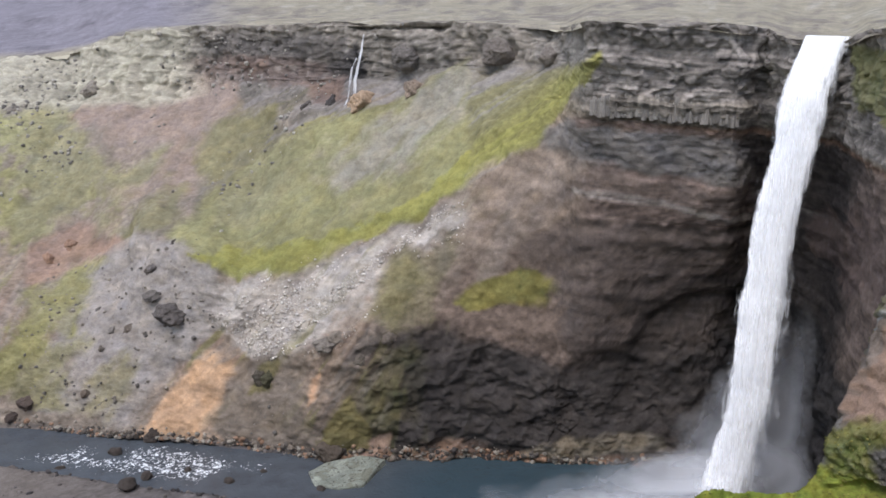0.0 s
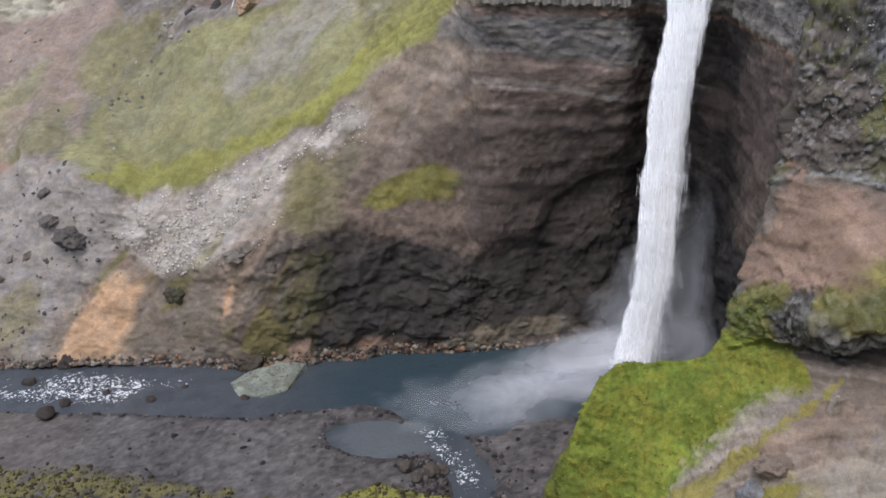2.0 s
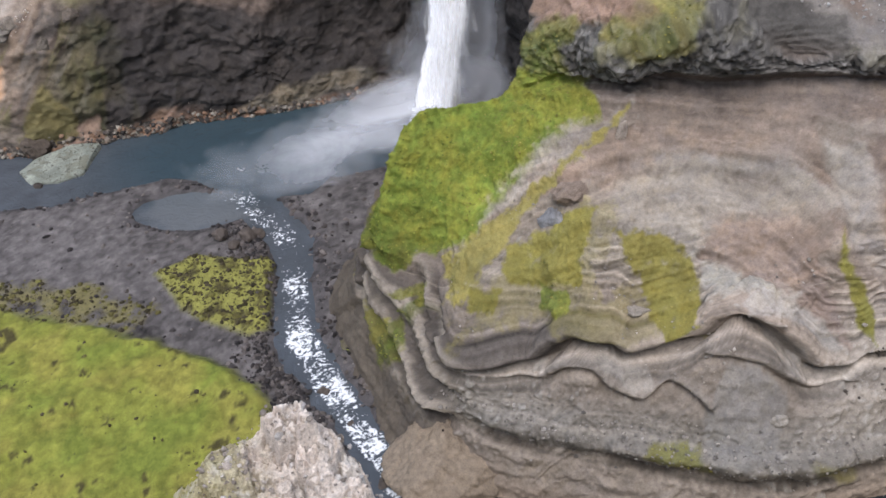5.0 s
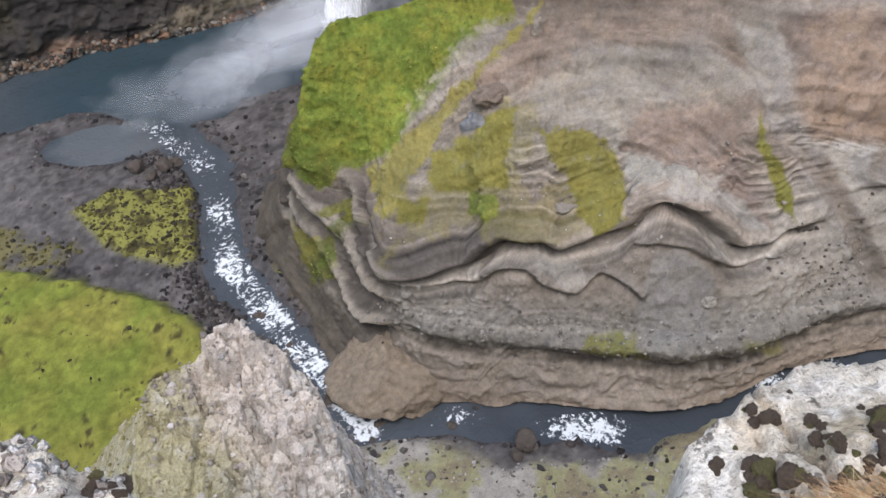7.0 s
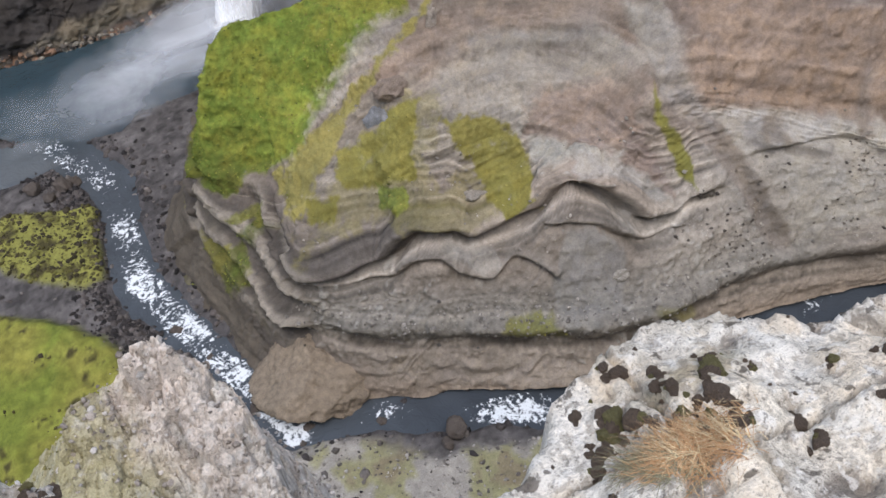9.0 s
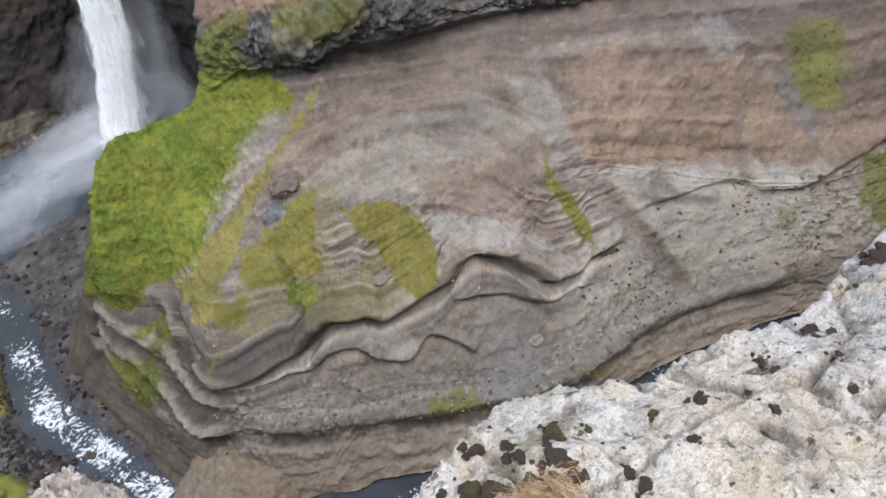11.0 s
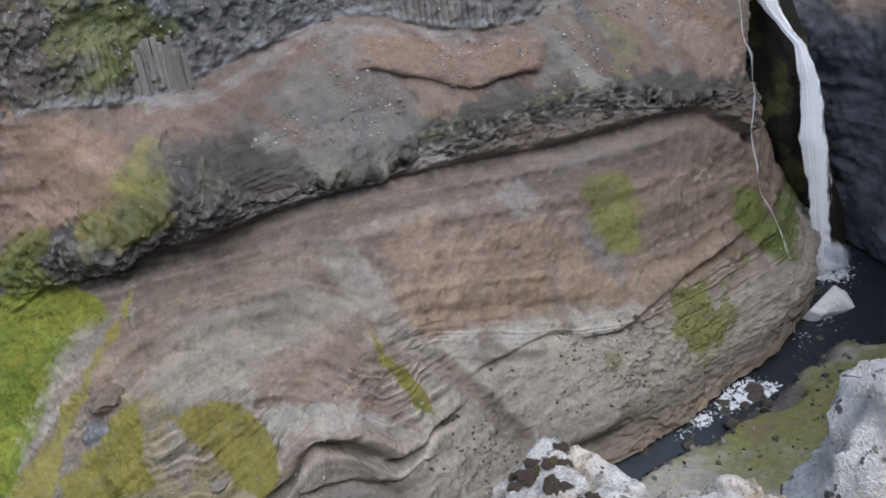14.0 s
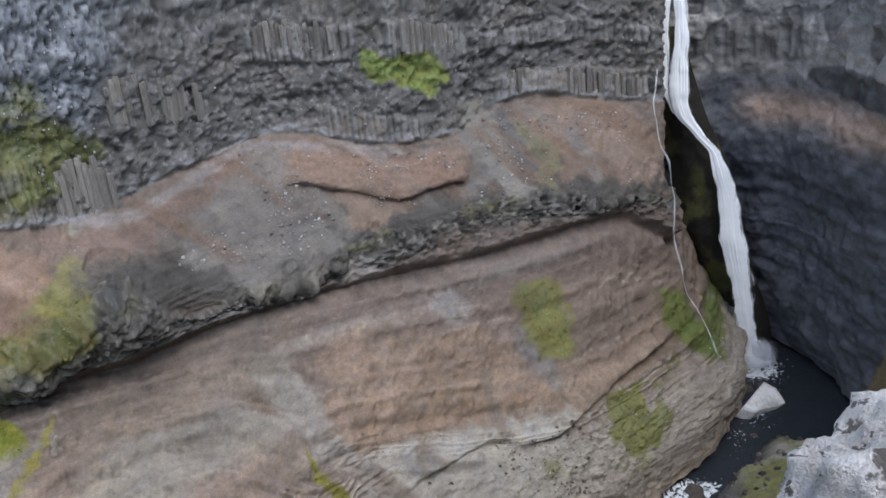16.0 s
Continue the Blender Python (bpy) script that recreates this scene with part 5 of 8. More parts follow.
    # a pale path of scree winding from the chute's head up to the ledge
    path = z - pchip([42, 44.9, 48.5, 51.6, 54, 56.3, 57.4, 60], [51, 52.2, 52.8, 52.5, 53.1, 54.9, 57, 60], a)
    shade = blend(shade, np.exp(-(path / 0.8) ** 2) * smooth(43.5, 45, a) * smooth(57.6, 56.8, a) * 0.6, lin(150, 138, 125))
    # strata of the orange shelf, with undercut shade painted dark below its lip
    shade = blend(shade, on_shelf * smooth(-0.1, 0.4, shelf) * smooth(5.5, 4.5, shelf) * 0.6, lin(146, 119, 99) * (1 + 0.5 * banded(shelf + 0.3 * jag[0], 305, 1.1, 3) + 0.2 * grit)[..., None])
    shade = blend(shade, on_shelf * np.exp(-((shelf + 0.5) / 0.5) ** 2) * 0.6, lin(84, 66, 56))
    # dark and pale strata under the thin end of the ledge
    strata = smooth(54, 58, a) * smooth(69.5, 67.5, a) * smooth(52.5, 54, z) * smooth(61, 58.5, z)
    shade = blend(shade, strata * 0.75, lin(106, 98, 92) * (1 + 1.1 * banded(z + 0.1 * a + 0.4 * jag[0], 306, 0.9, 3))[..., None])
    rock["grain"] = 0.6 * layer + 0.5 * crumb
    shade = east_patches(shade, rock)
    bare = smooth(2.1, 1.6, shade[..., 1] / (shade[..., 2] + 1e-4)) * mid
    shade = shade * (1 + bare * (0.24 * layer + 0.14 * crumb + 0.27 * strata_line))[..., None]
    # browner, duller tuff in the dome
    shade = shade * (1 + (bare * smooth(20, 24, a) * smooth(49, 44, a))[..., None] * np.array([-0.1, -0.07, -0.09]))
    # greyer towards the foot
    shade = shade * (1 + (smooth(36, 26, z) * smooth(4.3, 3.8, v) * smooth(17, 21, a))[..., None] * np.array([-0.035, 0.0, 0.02]))
    # moss varies from deep green to olive
    lush = smooth(1.9, 2.8, shade[..., 1] / (shade[..., 2] + 1e-4)) * smooth(0.9, 1.02, shade[..., 1] / (shade[..., 0] + 1e-4)) * smooth(31, 29, a)
    tone = fbm(x * 0.14, y * 0.14, z * 0.14, 4, 307, 0.6) + 0.35 * crumb
    shade = blend(shade, lush * smooth(0.05, 0.4, tone) * 0.6, lin(134, 130, 28))
    shade = blend(shade, lush * smooth(0.0, 0.4, -tone) * 0.6, lin(90, 110, 16))
    shade = shade * (1 + lush * (0.2 * grit + 0.22 * crumb))[..., None]
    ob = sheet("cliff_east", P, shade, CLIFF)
    KEEP["east"] = dict(rock, P=P, n=n, shade=shade)
    return tagged(ob, "grey-brown folded rock wall with moss patches and basalt rim", "cliff", kind="structure")


def east_colours(shade, r):
    a, z, v, jag, f1, f2 = r["a"], r["z"], r["v"], r["jag"], r["f1"], r["f2"]
    dark = r["ledge"]
    shade = blend(shade, dark * 0.9, lin(86, 83, 78) * (1 + 0.5 * f2)[..., None])
    shade = blend(shade, dark * smooth(4.55, 4.9, v) * smooth(-0.1, 0.25, f2 + f1) * 0.7, lin(104, 99, 70))
    shade = shade * (1 + dark * (0.9 * (r["chunk"] - 0.5) + 0.7 * (r["lump"] - 0.5) + 0.35 * r["grit"]))[..., None]
    shade = blend(shade, dark * smooth(0.75, 0.95, r["lump"] + 0.2 * f2) * 0.45, lin(150, 146, 138))
    tall = fbm(a * 2.6, z * 0.05, 1, 4, 48, 0.6)
    rock = lin(104, 101, 97) * (0.72 + 0.35 * r["chunk"] + 0.22 * r["lump"] + 0.35 * f1 + 0.45 * r["crumb"] + 0.15 * r["grit"])[..., None]
    shade = blend(shade, r["basalt"], rock)
    shade = blend(shade, r["rough"] * smooth(0.1, 0.4, f1 + 0.5 * r["crumb"]) * 0.5, lin(106, 96, 84) * (0.7 + 0.6 * r["lump"])[..., None])
    shade = blend(shade, r["basalt"] * smooth(36, 30, a) * 0.7, lin(100, 88, 77) * (0.7 + 0.5 * r["chunk"] + 0.4 * r["crumb"])[..., None])
    shade = blend(shade, r["basalt"] * smooth(36, 30, a) * smooth(0.05, 0.3, f1 + 0.5 * r["crumb"]) * 0.6, lin(100, 100, 46))
    shade = blend(shade, r["rubble"], lin(126, 129, 134) * (0.35 + 1.1 * r["lump"] + 0.35 * r["grit"])[..., None])
    shade = blend(shade, r["rough"] * smooth(0.8, 0.95, r["lump"] + 0.25 * r["grit"]) * 0.4, lin(158, 157, 155))
    shade = blend(shade, r["colonnade"] * 0.9, lin(136, 133, 129) * (0.65 + 0.55 * r["step"] + 0.35 * tall + 0.2 * r["grit"] - 0.25 * r["groove"] ** 3)[..., None])
    shade = blend(shade, r["colonnade"] * smooth(0.1, 0.4, f1 + 0.5 * tall) * smooth(94, 88, z) * 0.45, lin(130, 112, 92))
    shade = blend(shade, r["basalt"] * smooth(6.12, 6.03, v + 0.05 * r["crumb"]) * smooth(-0.2, 0.2, f1 + f2) * 0.7, lin(160, 160, 162))
    red = smooth(3.0, 3.3, v) * smooth(4.0, 3.6, v) * smooth(24, 30, a)
    shade = blend(shade, red * (0.55 + 0.5 * f1), lin(122, 105, 92))
    pour = fbm((a + 0.4 * z) * 0.9, z * 0.03, 3, 5, 39, 0.62)
    orange = smooth(5.05, 5.3, v) * smooth(6.05, 5.9, v) * smooth(26, 28, a)
    shade = blend(shade, orange * smooth(0.0, 0.4, f1 + 0.3 * f2), lin(131, 112, 97))
    shade = moss_on_east(shade, r)
    shade = blend(shade, orange * smooth(0.08, 0.3, pour) * smooth(40, 46, a) * 0.6, lin(120, 113, 106))
    shade = blend(shade, orange * smooth(0.12, 0.35, -pour) * 0.5, lin(146, 117, 95))
    return shade * (1 + 0.45 * orange * pour)[..., None]


# ---- the far wall ----
def north_wall():
    lv = spread(NORTH, [84, 84, 80, 60, 70])
    a, d, z, v = net(NORTH, 720, 0, lv)
    P = place(a, d, z)
    x, y = P[..., 0], P[..., 1]
    n = normals(P)
    n *= -np.sign((n * P).sum(-1, keepdims=True) + 1e-9)
    jag = (fbm(x * 0.07, y * 0.07, z * 0.07, 4, 61), fbm(x * 0.07, y * 0.07, z * 0.07, 4, 62))
    cliff = smooth(7.5, 9.5, a)
    push = 3.0 * fbm(x * 0.03, y * 0.03, z * 0.04, 4, 51) + 1.4 * fbm(x * 0.13, y * 0.13, z * 0.18, 4, 52)
    ledges = banded(z + 3.0 * jag[0], 55, 0.16, 4)
    push += 0.4 * np.tanh(4 * ledges) * np.maximum(0.3 + 0.7 * cliff, 3.0 * smooth(3.6, 4.0, v)) * smooth(-0.3, 0.3, jag[1] + 0.4 * fbm(x * 0.02, y * 0.02, z * 0.05, 3, 56))
    chunk, joint = blocks(x * 0.14 + 0.5 * jag[0], y * 0.14, z * 0.22 + 0.6 * jag[1], 57)
    broken = np.maximum(smooth(1.1, 0.8, v) * smooth(-9, -3, a), 0.45 * cliff * smooth(2.6, 2.9, v))
    lump, seam = blocks(x * 0.38 + 0.5 * jag[0], y * 0.38, z * 0.45 + 0.5 * jag[1], 310)
    crumb = fbm(x * 0.5, y * 0.5, z * 0.6, 3, 311, 0.6)
    grit = vnoise(x * 1.1, y * 1.1, z * 1.1, 312)
    top_rock = cliff * smooth(106, 109, z + 2 * jag[0])
    push += broken * (1.1 * (chunk - 0.5) - 0.2 * smooth(0.1, 0.0, joint) + 0.7 * (lump - 0.5)) + top_rock * (1.3 * (lump - 0.5) - 0.3 * smooth(0.1, 0, seam)) + 0.35 * crumb + 0.2 * grit
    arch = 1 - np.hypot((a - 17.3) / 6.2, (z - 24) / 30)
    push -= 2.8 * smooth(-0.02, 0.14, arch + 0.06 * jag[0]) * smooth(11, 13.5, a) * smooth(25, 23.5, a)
    second = 1 - np.hypot((a - 10.5) / 3.2, (z - 22) / 13)
    push -= 1.6 * smooth(-0.02, 0.2, second + 0.1 * jag[0])
    slope = smooth(9, 6, a)
    run = d * np.radians(a)
    gully = fbm(run * 0.06 + 0.9 * jag[0], v * 0.5, 0, 4, 58)
    push += slope * 3.2 * gully * smooth(0.1, 0.8, v)
    rough = smooth(1.0, 0.75, v) * smooth(-16, -4, a)
    push += rough * 3.0 * fbm(x * 0.11, y * 0.14, z * 0.14, 5, 53, 0.6)
    push += 1.2 * smooth(4.0, 4.2, v) * fbm(x * 0.1, y * 0.1, z * 0.1, 5, 54, 0.6)
    col = a * 3.2 + 0.2 * vnoise(a * 2, z * 0.2, 0, 22)
    cell = np.floor(col)
    zero = np.zeros_like(cell, np.int64)
    step = hashed(cell.astype(np.int64), zero, zero, 4)
    groove = np.abs(col - cell - 0.5) * 2
    colonnade = cliff * smooth(18.6, 17.6, a) * smooth(102, 103, z + jag[0]) * smooth(108.5, 107.5, z + 2 * jag[1])
    push += colonnade * (1.0 * step - 0.8 * groove ** 4)
    push += smooth(9, 6, a) * smooth(3.95, 4.05, v) * 0.8 * np.tanh(3 * banded(z + 0.9 * jag[0], 78, 0.5, 3)) * smooth(2, -2, a) * smooth(-0.25, 0.15, jag[1]) + smooth(9, 6, a) * smooth(3.95, 4.05, v) * (1.1 * (lump - 0.5) + 0.8 * (chunk - 0.5)) + smooth(9, 6, a) * smooth(3.95, 4.05, v) * smooth(-4, 0, a) * 3.0 * fbm(x * 0.06, y * 0.06, z * 0.1, 4, 63)
    P = P + n * push[..., None]
    P[..., 2] += smooth(4.4, 5, v) * (2.2 * np.maximum(fbm(x * 0.06, y * 0.06, 0, 4, 66), -0.2) + 0.3)
    f1 = fbm(x * 0.04, y * 0.04, z * 0.06, 4, 71)
    f2 = fbm(x * 0.2, y * 0.2, z * 0.3, 4, 72)
    b = banded(z + jag[0], 73, 0.4, 4)
    rows = [lin(92, 84, 74), lin(130, 109, 93), lin(138, 119, 101), lin(138, 124, 106), lin(112, 106, 98), lin(128, 120, 108)]
    shade = np.stack([pchip(np.arange(6), [r[k] for r in rows], v) for k in range(3)], -1)
    low = smooth(1.06, 0.9, v + 0.12 * jag[0]) * smooth(-9, -2, a)
    shade = blend(shade, smooth(-7, -10, a) * smooth(1.0, 0.7, v) * 0.55, lin(142, 128, 112) * (1 + 0.3 * f2)[..., None])
    shade = blend(shade, smooth(0.1, 0.04, v + 0.03 * jag[0]) * smooth(-6, -9, a) * 0.7, lin(92, 86, 82))
    shade = blend(shade, smooth(-3, 1, a) * smooth(0.85, 1.05, v) * smooth(1.75, 1.4, v) * 0.6, lin(96, 82, 73))
    shade = blend(shade, low * 0.95, lin(60, 55, 52) * (0.75 + 0.35 * chunk + 0.3 * lump)[..., None])
    shade = blend(shade, cliff * smooth(1.0, 1.3, v) * smooth(3, 2.7, v), lin(112, 95, 85))
    wet = fbm(a * 1.6, z * 0.05, 4, 4, 315, 0.6)
    shade = shade * (1 + low * 0.6 * wet)[..., None]
    shade = blend(shade, low * smooth(0.05, 0.3, wet + 0.4 * f1) * smooth(4, -1, a) * 0.55, lin(86, 84, 44))
    shade = blend(shade, smooth(0.12, 0.03, v + 0.05 * jag[1]) * smooth(-9, -5, a) * smooth(16, 13, a) * smooth(-0.1, 0.3, jag[0] + 0.6 * f2) * 0.7, lin(160, 118, 86))
    # dark rock in the hollow, arch and alcove, overhang shade painted in
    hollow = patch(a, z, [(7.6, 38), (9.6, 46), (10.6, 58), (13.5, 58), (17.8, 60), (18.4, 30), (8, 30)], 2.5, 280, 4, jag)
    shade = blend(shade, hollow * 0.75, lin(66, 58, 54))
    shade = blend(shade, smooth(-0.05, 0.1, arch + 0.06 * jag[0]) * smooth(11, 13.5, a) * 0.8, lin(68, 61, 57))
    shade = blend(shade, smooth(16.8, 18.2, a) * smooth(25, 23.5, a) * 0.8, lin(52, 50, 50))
    shade = blend(shade, cliff * smooth(2.9, 3.05, v), lin(124, 116, 108) * (0.65 + 0.4 * chunk + 0.4 * lump + 0.3 * f2)[..., None])
    shade = blend(shade, colonnade * 0.8, lin(130, 121, 108))
    shade = blend(shade, cliff * np.exp(-((z - 100.2 + 0.12 * (a - 9) + 0.5 * jag[0]) / 0.7) ** 2) * 0.8, lin(146, 112, 90))
    shade = blend(shade, slope * smooth(1.2, 1.6, v) * smooth(0.0, 0.35, fbm(run * 0.12, v * 0.7, 3, 4, 59)) * 0.6, lin(140, 130, 116))
    fine = banded(z + 1.2 * jag[0] + 0.2 * (a - 12), 75, 1.1, 3) * cliff
    shade = blend(shade, cliff * np.exp(-((z - 79 + 0.25 * (a - 12)) / 0.5) ** 2) * 0.6, lin(150, 142, 134))
    shade = shade * (1 + 0.25 * b + 0.75 * fine + 0.22 * f1 + 0.22 * f2 + colonnade * (step - 0.5) * 0.6 + 0.22 * crumb + 0.14 * grit)[..., None]
    r = dict(a=a, z=z, x=x, y=y, v=v, d=d, jag=jag, f1=f1, f2=f2, f3=fbm(x * 0.22, y * 0.22, z * 0.3, 5, 74, 0.65), b=b, cliff=cliff, colonnade=colonnade)
    shade = north_colours(shade, r)
    shade = blend(shade, slope * smooth(1.3, 1.6, v) * smooth(3.9, 3.6, v) * smooth(0.02, 0.4, fbm(run * 0.1 + 0.5 * jag[0], v * 0.4, 9, 5, 60, 0.6)) * 0.5, lin(126, 117, 103))
    turf = patch(a, z, [(9.1, 118.1), (7.6, 102.3), (6.0, 92.9), (2.6, 81.2), (-2.2, 66.8), (-6.5, 57.6), (-8.7, 52.1), (-12.4, 46.2), (-15.1, 49.0), (-17.0, 55.4), (-13.8, 63.1), (-10.7, 75.1), (-5.6, 92), (-2.0, 96), (3.0, 104), (7.3, 112)], 1.2, 280, 2.0, jag)
    soil = fbm((a - 0.16 * z) * 1.3, z * 0.035, 8, 5, 313, 0.62)
    patchy = fbm((a - 0.16 * z) * 0.5, z * 0.03, 6, 4, 314, 0.6)
    lower = smooth(-2, -6, a) * smooth(0.15, 0.4, v) * smooth(2.6, 2.1, v) * (1 - turf)
    shade = blend(shade, lower * smooth(0.05, 0.25, soil) * 0.45, lin(136, 128, 119) * (1 + 0.3 * crumb)[..., None])
    shade = blend(shade, lower * smooth(0.1, 0.3, -soil) * smooth(-0.2, 0.2, patchy) * 0.7, lin(122, 117, 62) * (1 + 0.3 * crumb)[..., None])
    shade = blend(shade, lower * smooth(0.2, 0.4, patchy + 0.4 * crumb) * 0.4, lin(152, 130, 106))
    # streaks of scree running down the fan, and the stepped cliff under the rim
    run_down = fbm((a - 0.3 * z) * 1.9, z * 0.03, 4, 5, 76, 0.62)
    rim_line = patch(a, z, [(9.1, 118.1), (7.6, 101.6), (6.0, 92.9), (2.7, 81.2), (-2.2, 66.5), (-8.7, 52.4), (-12.4, 46.2), (-15.1, 49.0), (-9, 58.5), (-2, 72), (3.0, 92), (6.5, 106)], 3.0, 280, 3.0, jag)
    shade = blend(shade, turf * 0.8, blend(np.broadcast_to(lin(131, 126, 84), P.shape), rim_line, lin(140, 137, 62)) * (1 + 0.25 * f2 + 0.2 * crumb)[..., None])
    fan = slope * smooth(1.5, 2.0, v) * smooth(4.1, 3.8, v) * smooth(-14, -11, a)
    shade = blend(shade, fan * smooth(0.05, 0.3, run_down) * (1 - 0.7 * rim_line) * 0.7, lin(136, 129, 124))
    shade = blend(shade, fan * smooth(0.1, 0.35, -run_down) * 0.45, lin(116, 108, 62))
    bedding = banded(z + 1.2 * jag[0] + 0.2 * (a - 12), 75, 1.1, 3) * cliff * smooth(20, 18, a)
    r["grain"] = fbm((a - 0.2 * z) * 1.5, z * 0.04, 4, 5, 331, 0.62)
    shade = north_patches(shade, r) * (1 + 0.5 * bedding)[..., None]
    steps = np.tanh(3 * banded(z + 0.9 * jag[0], 78, 0.5, 3)) * smooth(-0.25, 0.15, jag[1])
    rimrock = slope * smooth(3.9, 4.05, v)
    shade = blend(shade, rimrock * smooth(-13, -16, a + jag[0]) * 0.85, lin(164, 158, 138) * (0.6 + 0.5 * lump + 0.4 * chunk)[..., None])
    rimrock = rimrock * smooth(-17, -13, a + jag[0])
    flute = fbm(a * 5, z * 0.1, 0, 4, 79, 0.6)
    shade = blend(shade, rimrock * smooth(0.0, 0.3, f1 + 0.5 * f2) * 0.5, lin(92, 86, 82))
    shade = blend(shade, rimrock * smooth(0.3, 0.5, f2 + 0.3 * flute) * 0.25, lin(170, 164, 152))
    # steps also paint the ledges' shadows, darkening the recesses between them
    shade = shade * (1 + rimrock * (0.3 * steps * smooth(2, -2, a) + 0.25 * flute + 0.5 * (lump - 0.5) + 0.3 * (chunk - 0.5)))[..., None]
    shade = shade * (1 + 0.22 * crumb + 0.14 * grit)[..., None]
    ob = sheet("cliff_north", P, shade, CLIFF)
    KEEP["north"] = dict(r, P=P, n=n)
    return tagged(ob, "tall layered canyon wall with grassy slope and scree", "cliff", kind="structure")


def south_wall():
    a, d, z, v = net(SOUTH, 320, 320)
    P = place(a, d, z)
    x, y = P[..., 0], P[..., 1]
    n = normals(P)
    n *= -np.sign((n * P).sum(-1, keepdims=True) + 1e-9)
    wave = fbm(x * 0.04, y * 0.04, z * 0.05, 4, 84)
    push = 3.5 * fbm(x * 0.05, y * 0.05, z * 0.05, 5, 81, 0.6) + 0.6 * np.tanh(3 * banded(z + 4 * wave, 82, 0.22, 4)) * smooth(0.0, 0.3, wave)
    chunk, joint = blocks(x * 0.2 + wave, y * 0.2, z * 0.15, 85)
    push += smooth(74, 80, z) * (0.8 * (chunk - 0.5) - 0.15 * smooth(0.1, 0, joint)) + 1.2 * fbm(x * 0.25, y * 0.25, z * 0.3, 5, 87, 0.6)
    jag_south = 2.5 * wave
    push += 0.3 * np.tanh(3 * banded(z + 3 * wave - 0.25 * (a - 78), 86, 0.55, 4)) * smooth(0.0, 0.3, fbm(x * 0.07, y * 0.07, z * 0.05, 3, 91)) + 0.6 * smooth(80, 82, z) * smooth(90, 88, z) * vnoise(a * 4.5, z * 0.06, 2, 90)
    P = P + n * push[..., None]
    f1 = fbm(x * 0.08, y * 0.08, z * 0.15, 4, 83)
    f2 = fbm(x * 0.4, y * 0.4, z * 0.5, 4, 88, 0.6)
    bed = banded(z + 3 * wave - 0.25 * (a - 78), 86, 0.55, 4)
    shade = np.broadcast_to(lin(128, 128, 132), P.shape) * (1 + 0.5 * f1 + 0.3 * bed + 0.5 * f2)[..., None]
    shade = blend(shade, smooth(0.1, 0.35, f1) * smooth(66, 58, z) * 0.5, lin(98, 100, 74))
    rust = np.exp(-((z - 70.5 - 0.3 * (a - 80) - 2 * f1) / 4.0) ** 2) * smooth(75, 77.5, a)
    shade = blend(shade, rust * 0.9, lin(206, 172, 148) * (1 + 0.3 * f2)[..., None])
    # darker, bluer tone over the lower half of the wall
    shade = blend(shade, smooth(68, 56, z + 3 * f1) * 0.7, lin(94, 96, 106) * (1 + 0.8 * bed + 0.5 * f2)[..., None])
    upper = smooth(76, 79, z - 0.25 * (a - 80) + 2 * f1)
    shade = blend(shade, upper, lin(158, 152, 146) * (1 + 0.45 * bed + 0.5 * f2 + 0.8 * (chunk - 0.5))[..., None])
    lens = 1 - np.hypot((a - 82.6) / 3.2, (z - 79.5) / 3.6)
    shade = blend(shade, smooth(-0.02, 0.1, lens + 0.15 * f1) * 0.9, lin(92, 90, 90) * (1 + 0.6 * f2)[..., None])
    pale = np.exp(-((z - 84.5 - 2 * f1) / 1.3) ** 2) * smooth(76, 80, a)
    shade = blend(shade, pale * 0.6, lin(178, 170, 160))
    bars = fbm(a * 4.5, z * 0.06, 2, 3, 89, 0.6)
    row = smooth(80.5, 82, z + jag_south) * smooth(90, 88.5, z + jag_south) * smooth(74, 75, a) * smooth(80, 79, a)
    shade = blend(shade, row * 0.8, lin(136, 131, 126) * (1 + 0.9 * bars)[..., None])
    shade = blend(shade, smooth(90, 93, z), lin(140, 137, 133) * (1 + 0.5 * f2 + 0.6 * (chunk - 0.5))[..., None])
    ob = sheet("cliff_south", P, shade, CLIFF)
    return tagged(ob, "dark rock wall beside the smaller waterfall, darker in its lower half", "cliff", kind="structure")


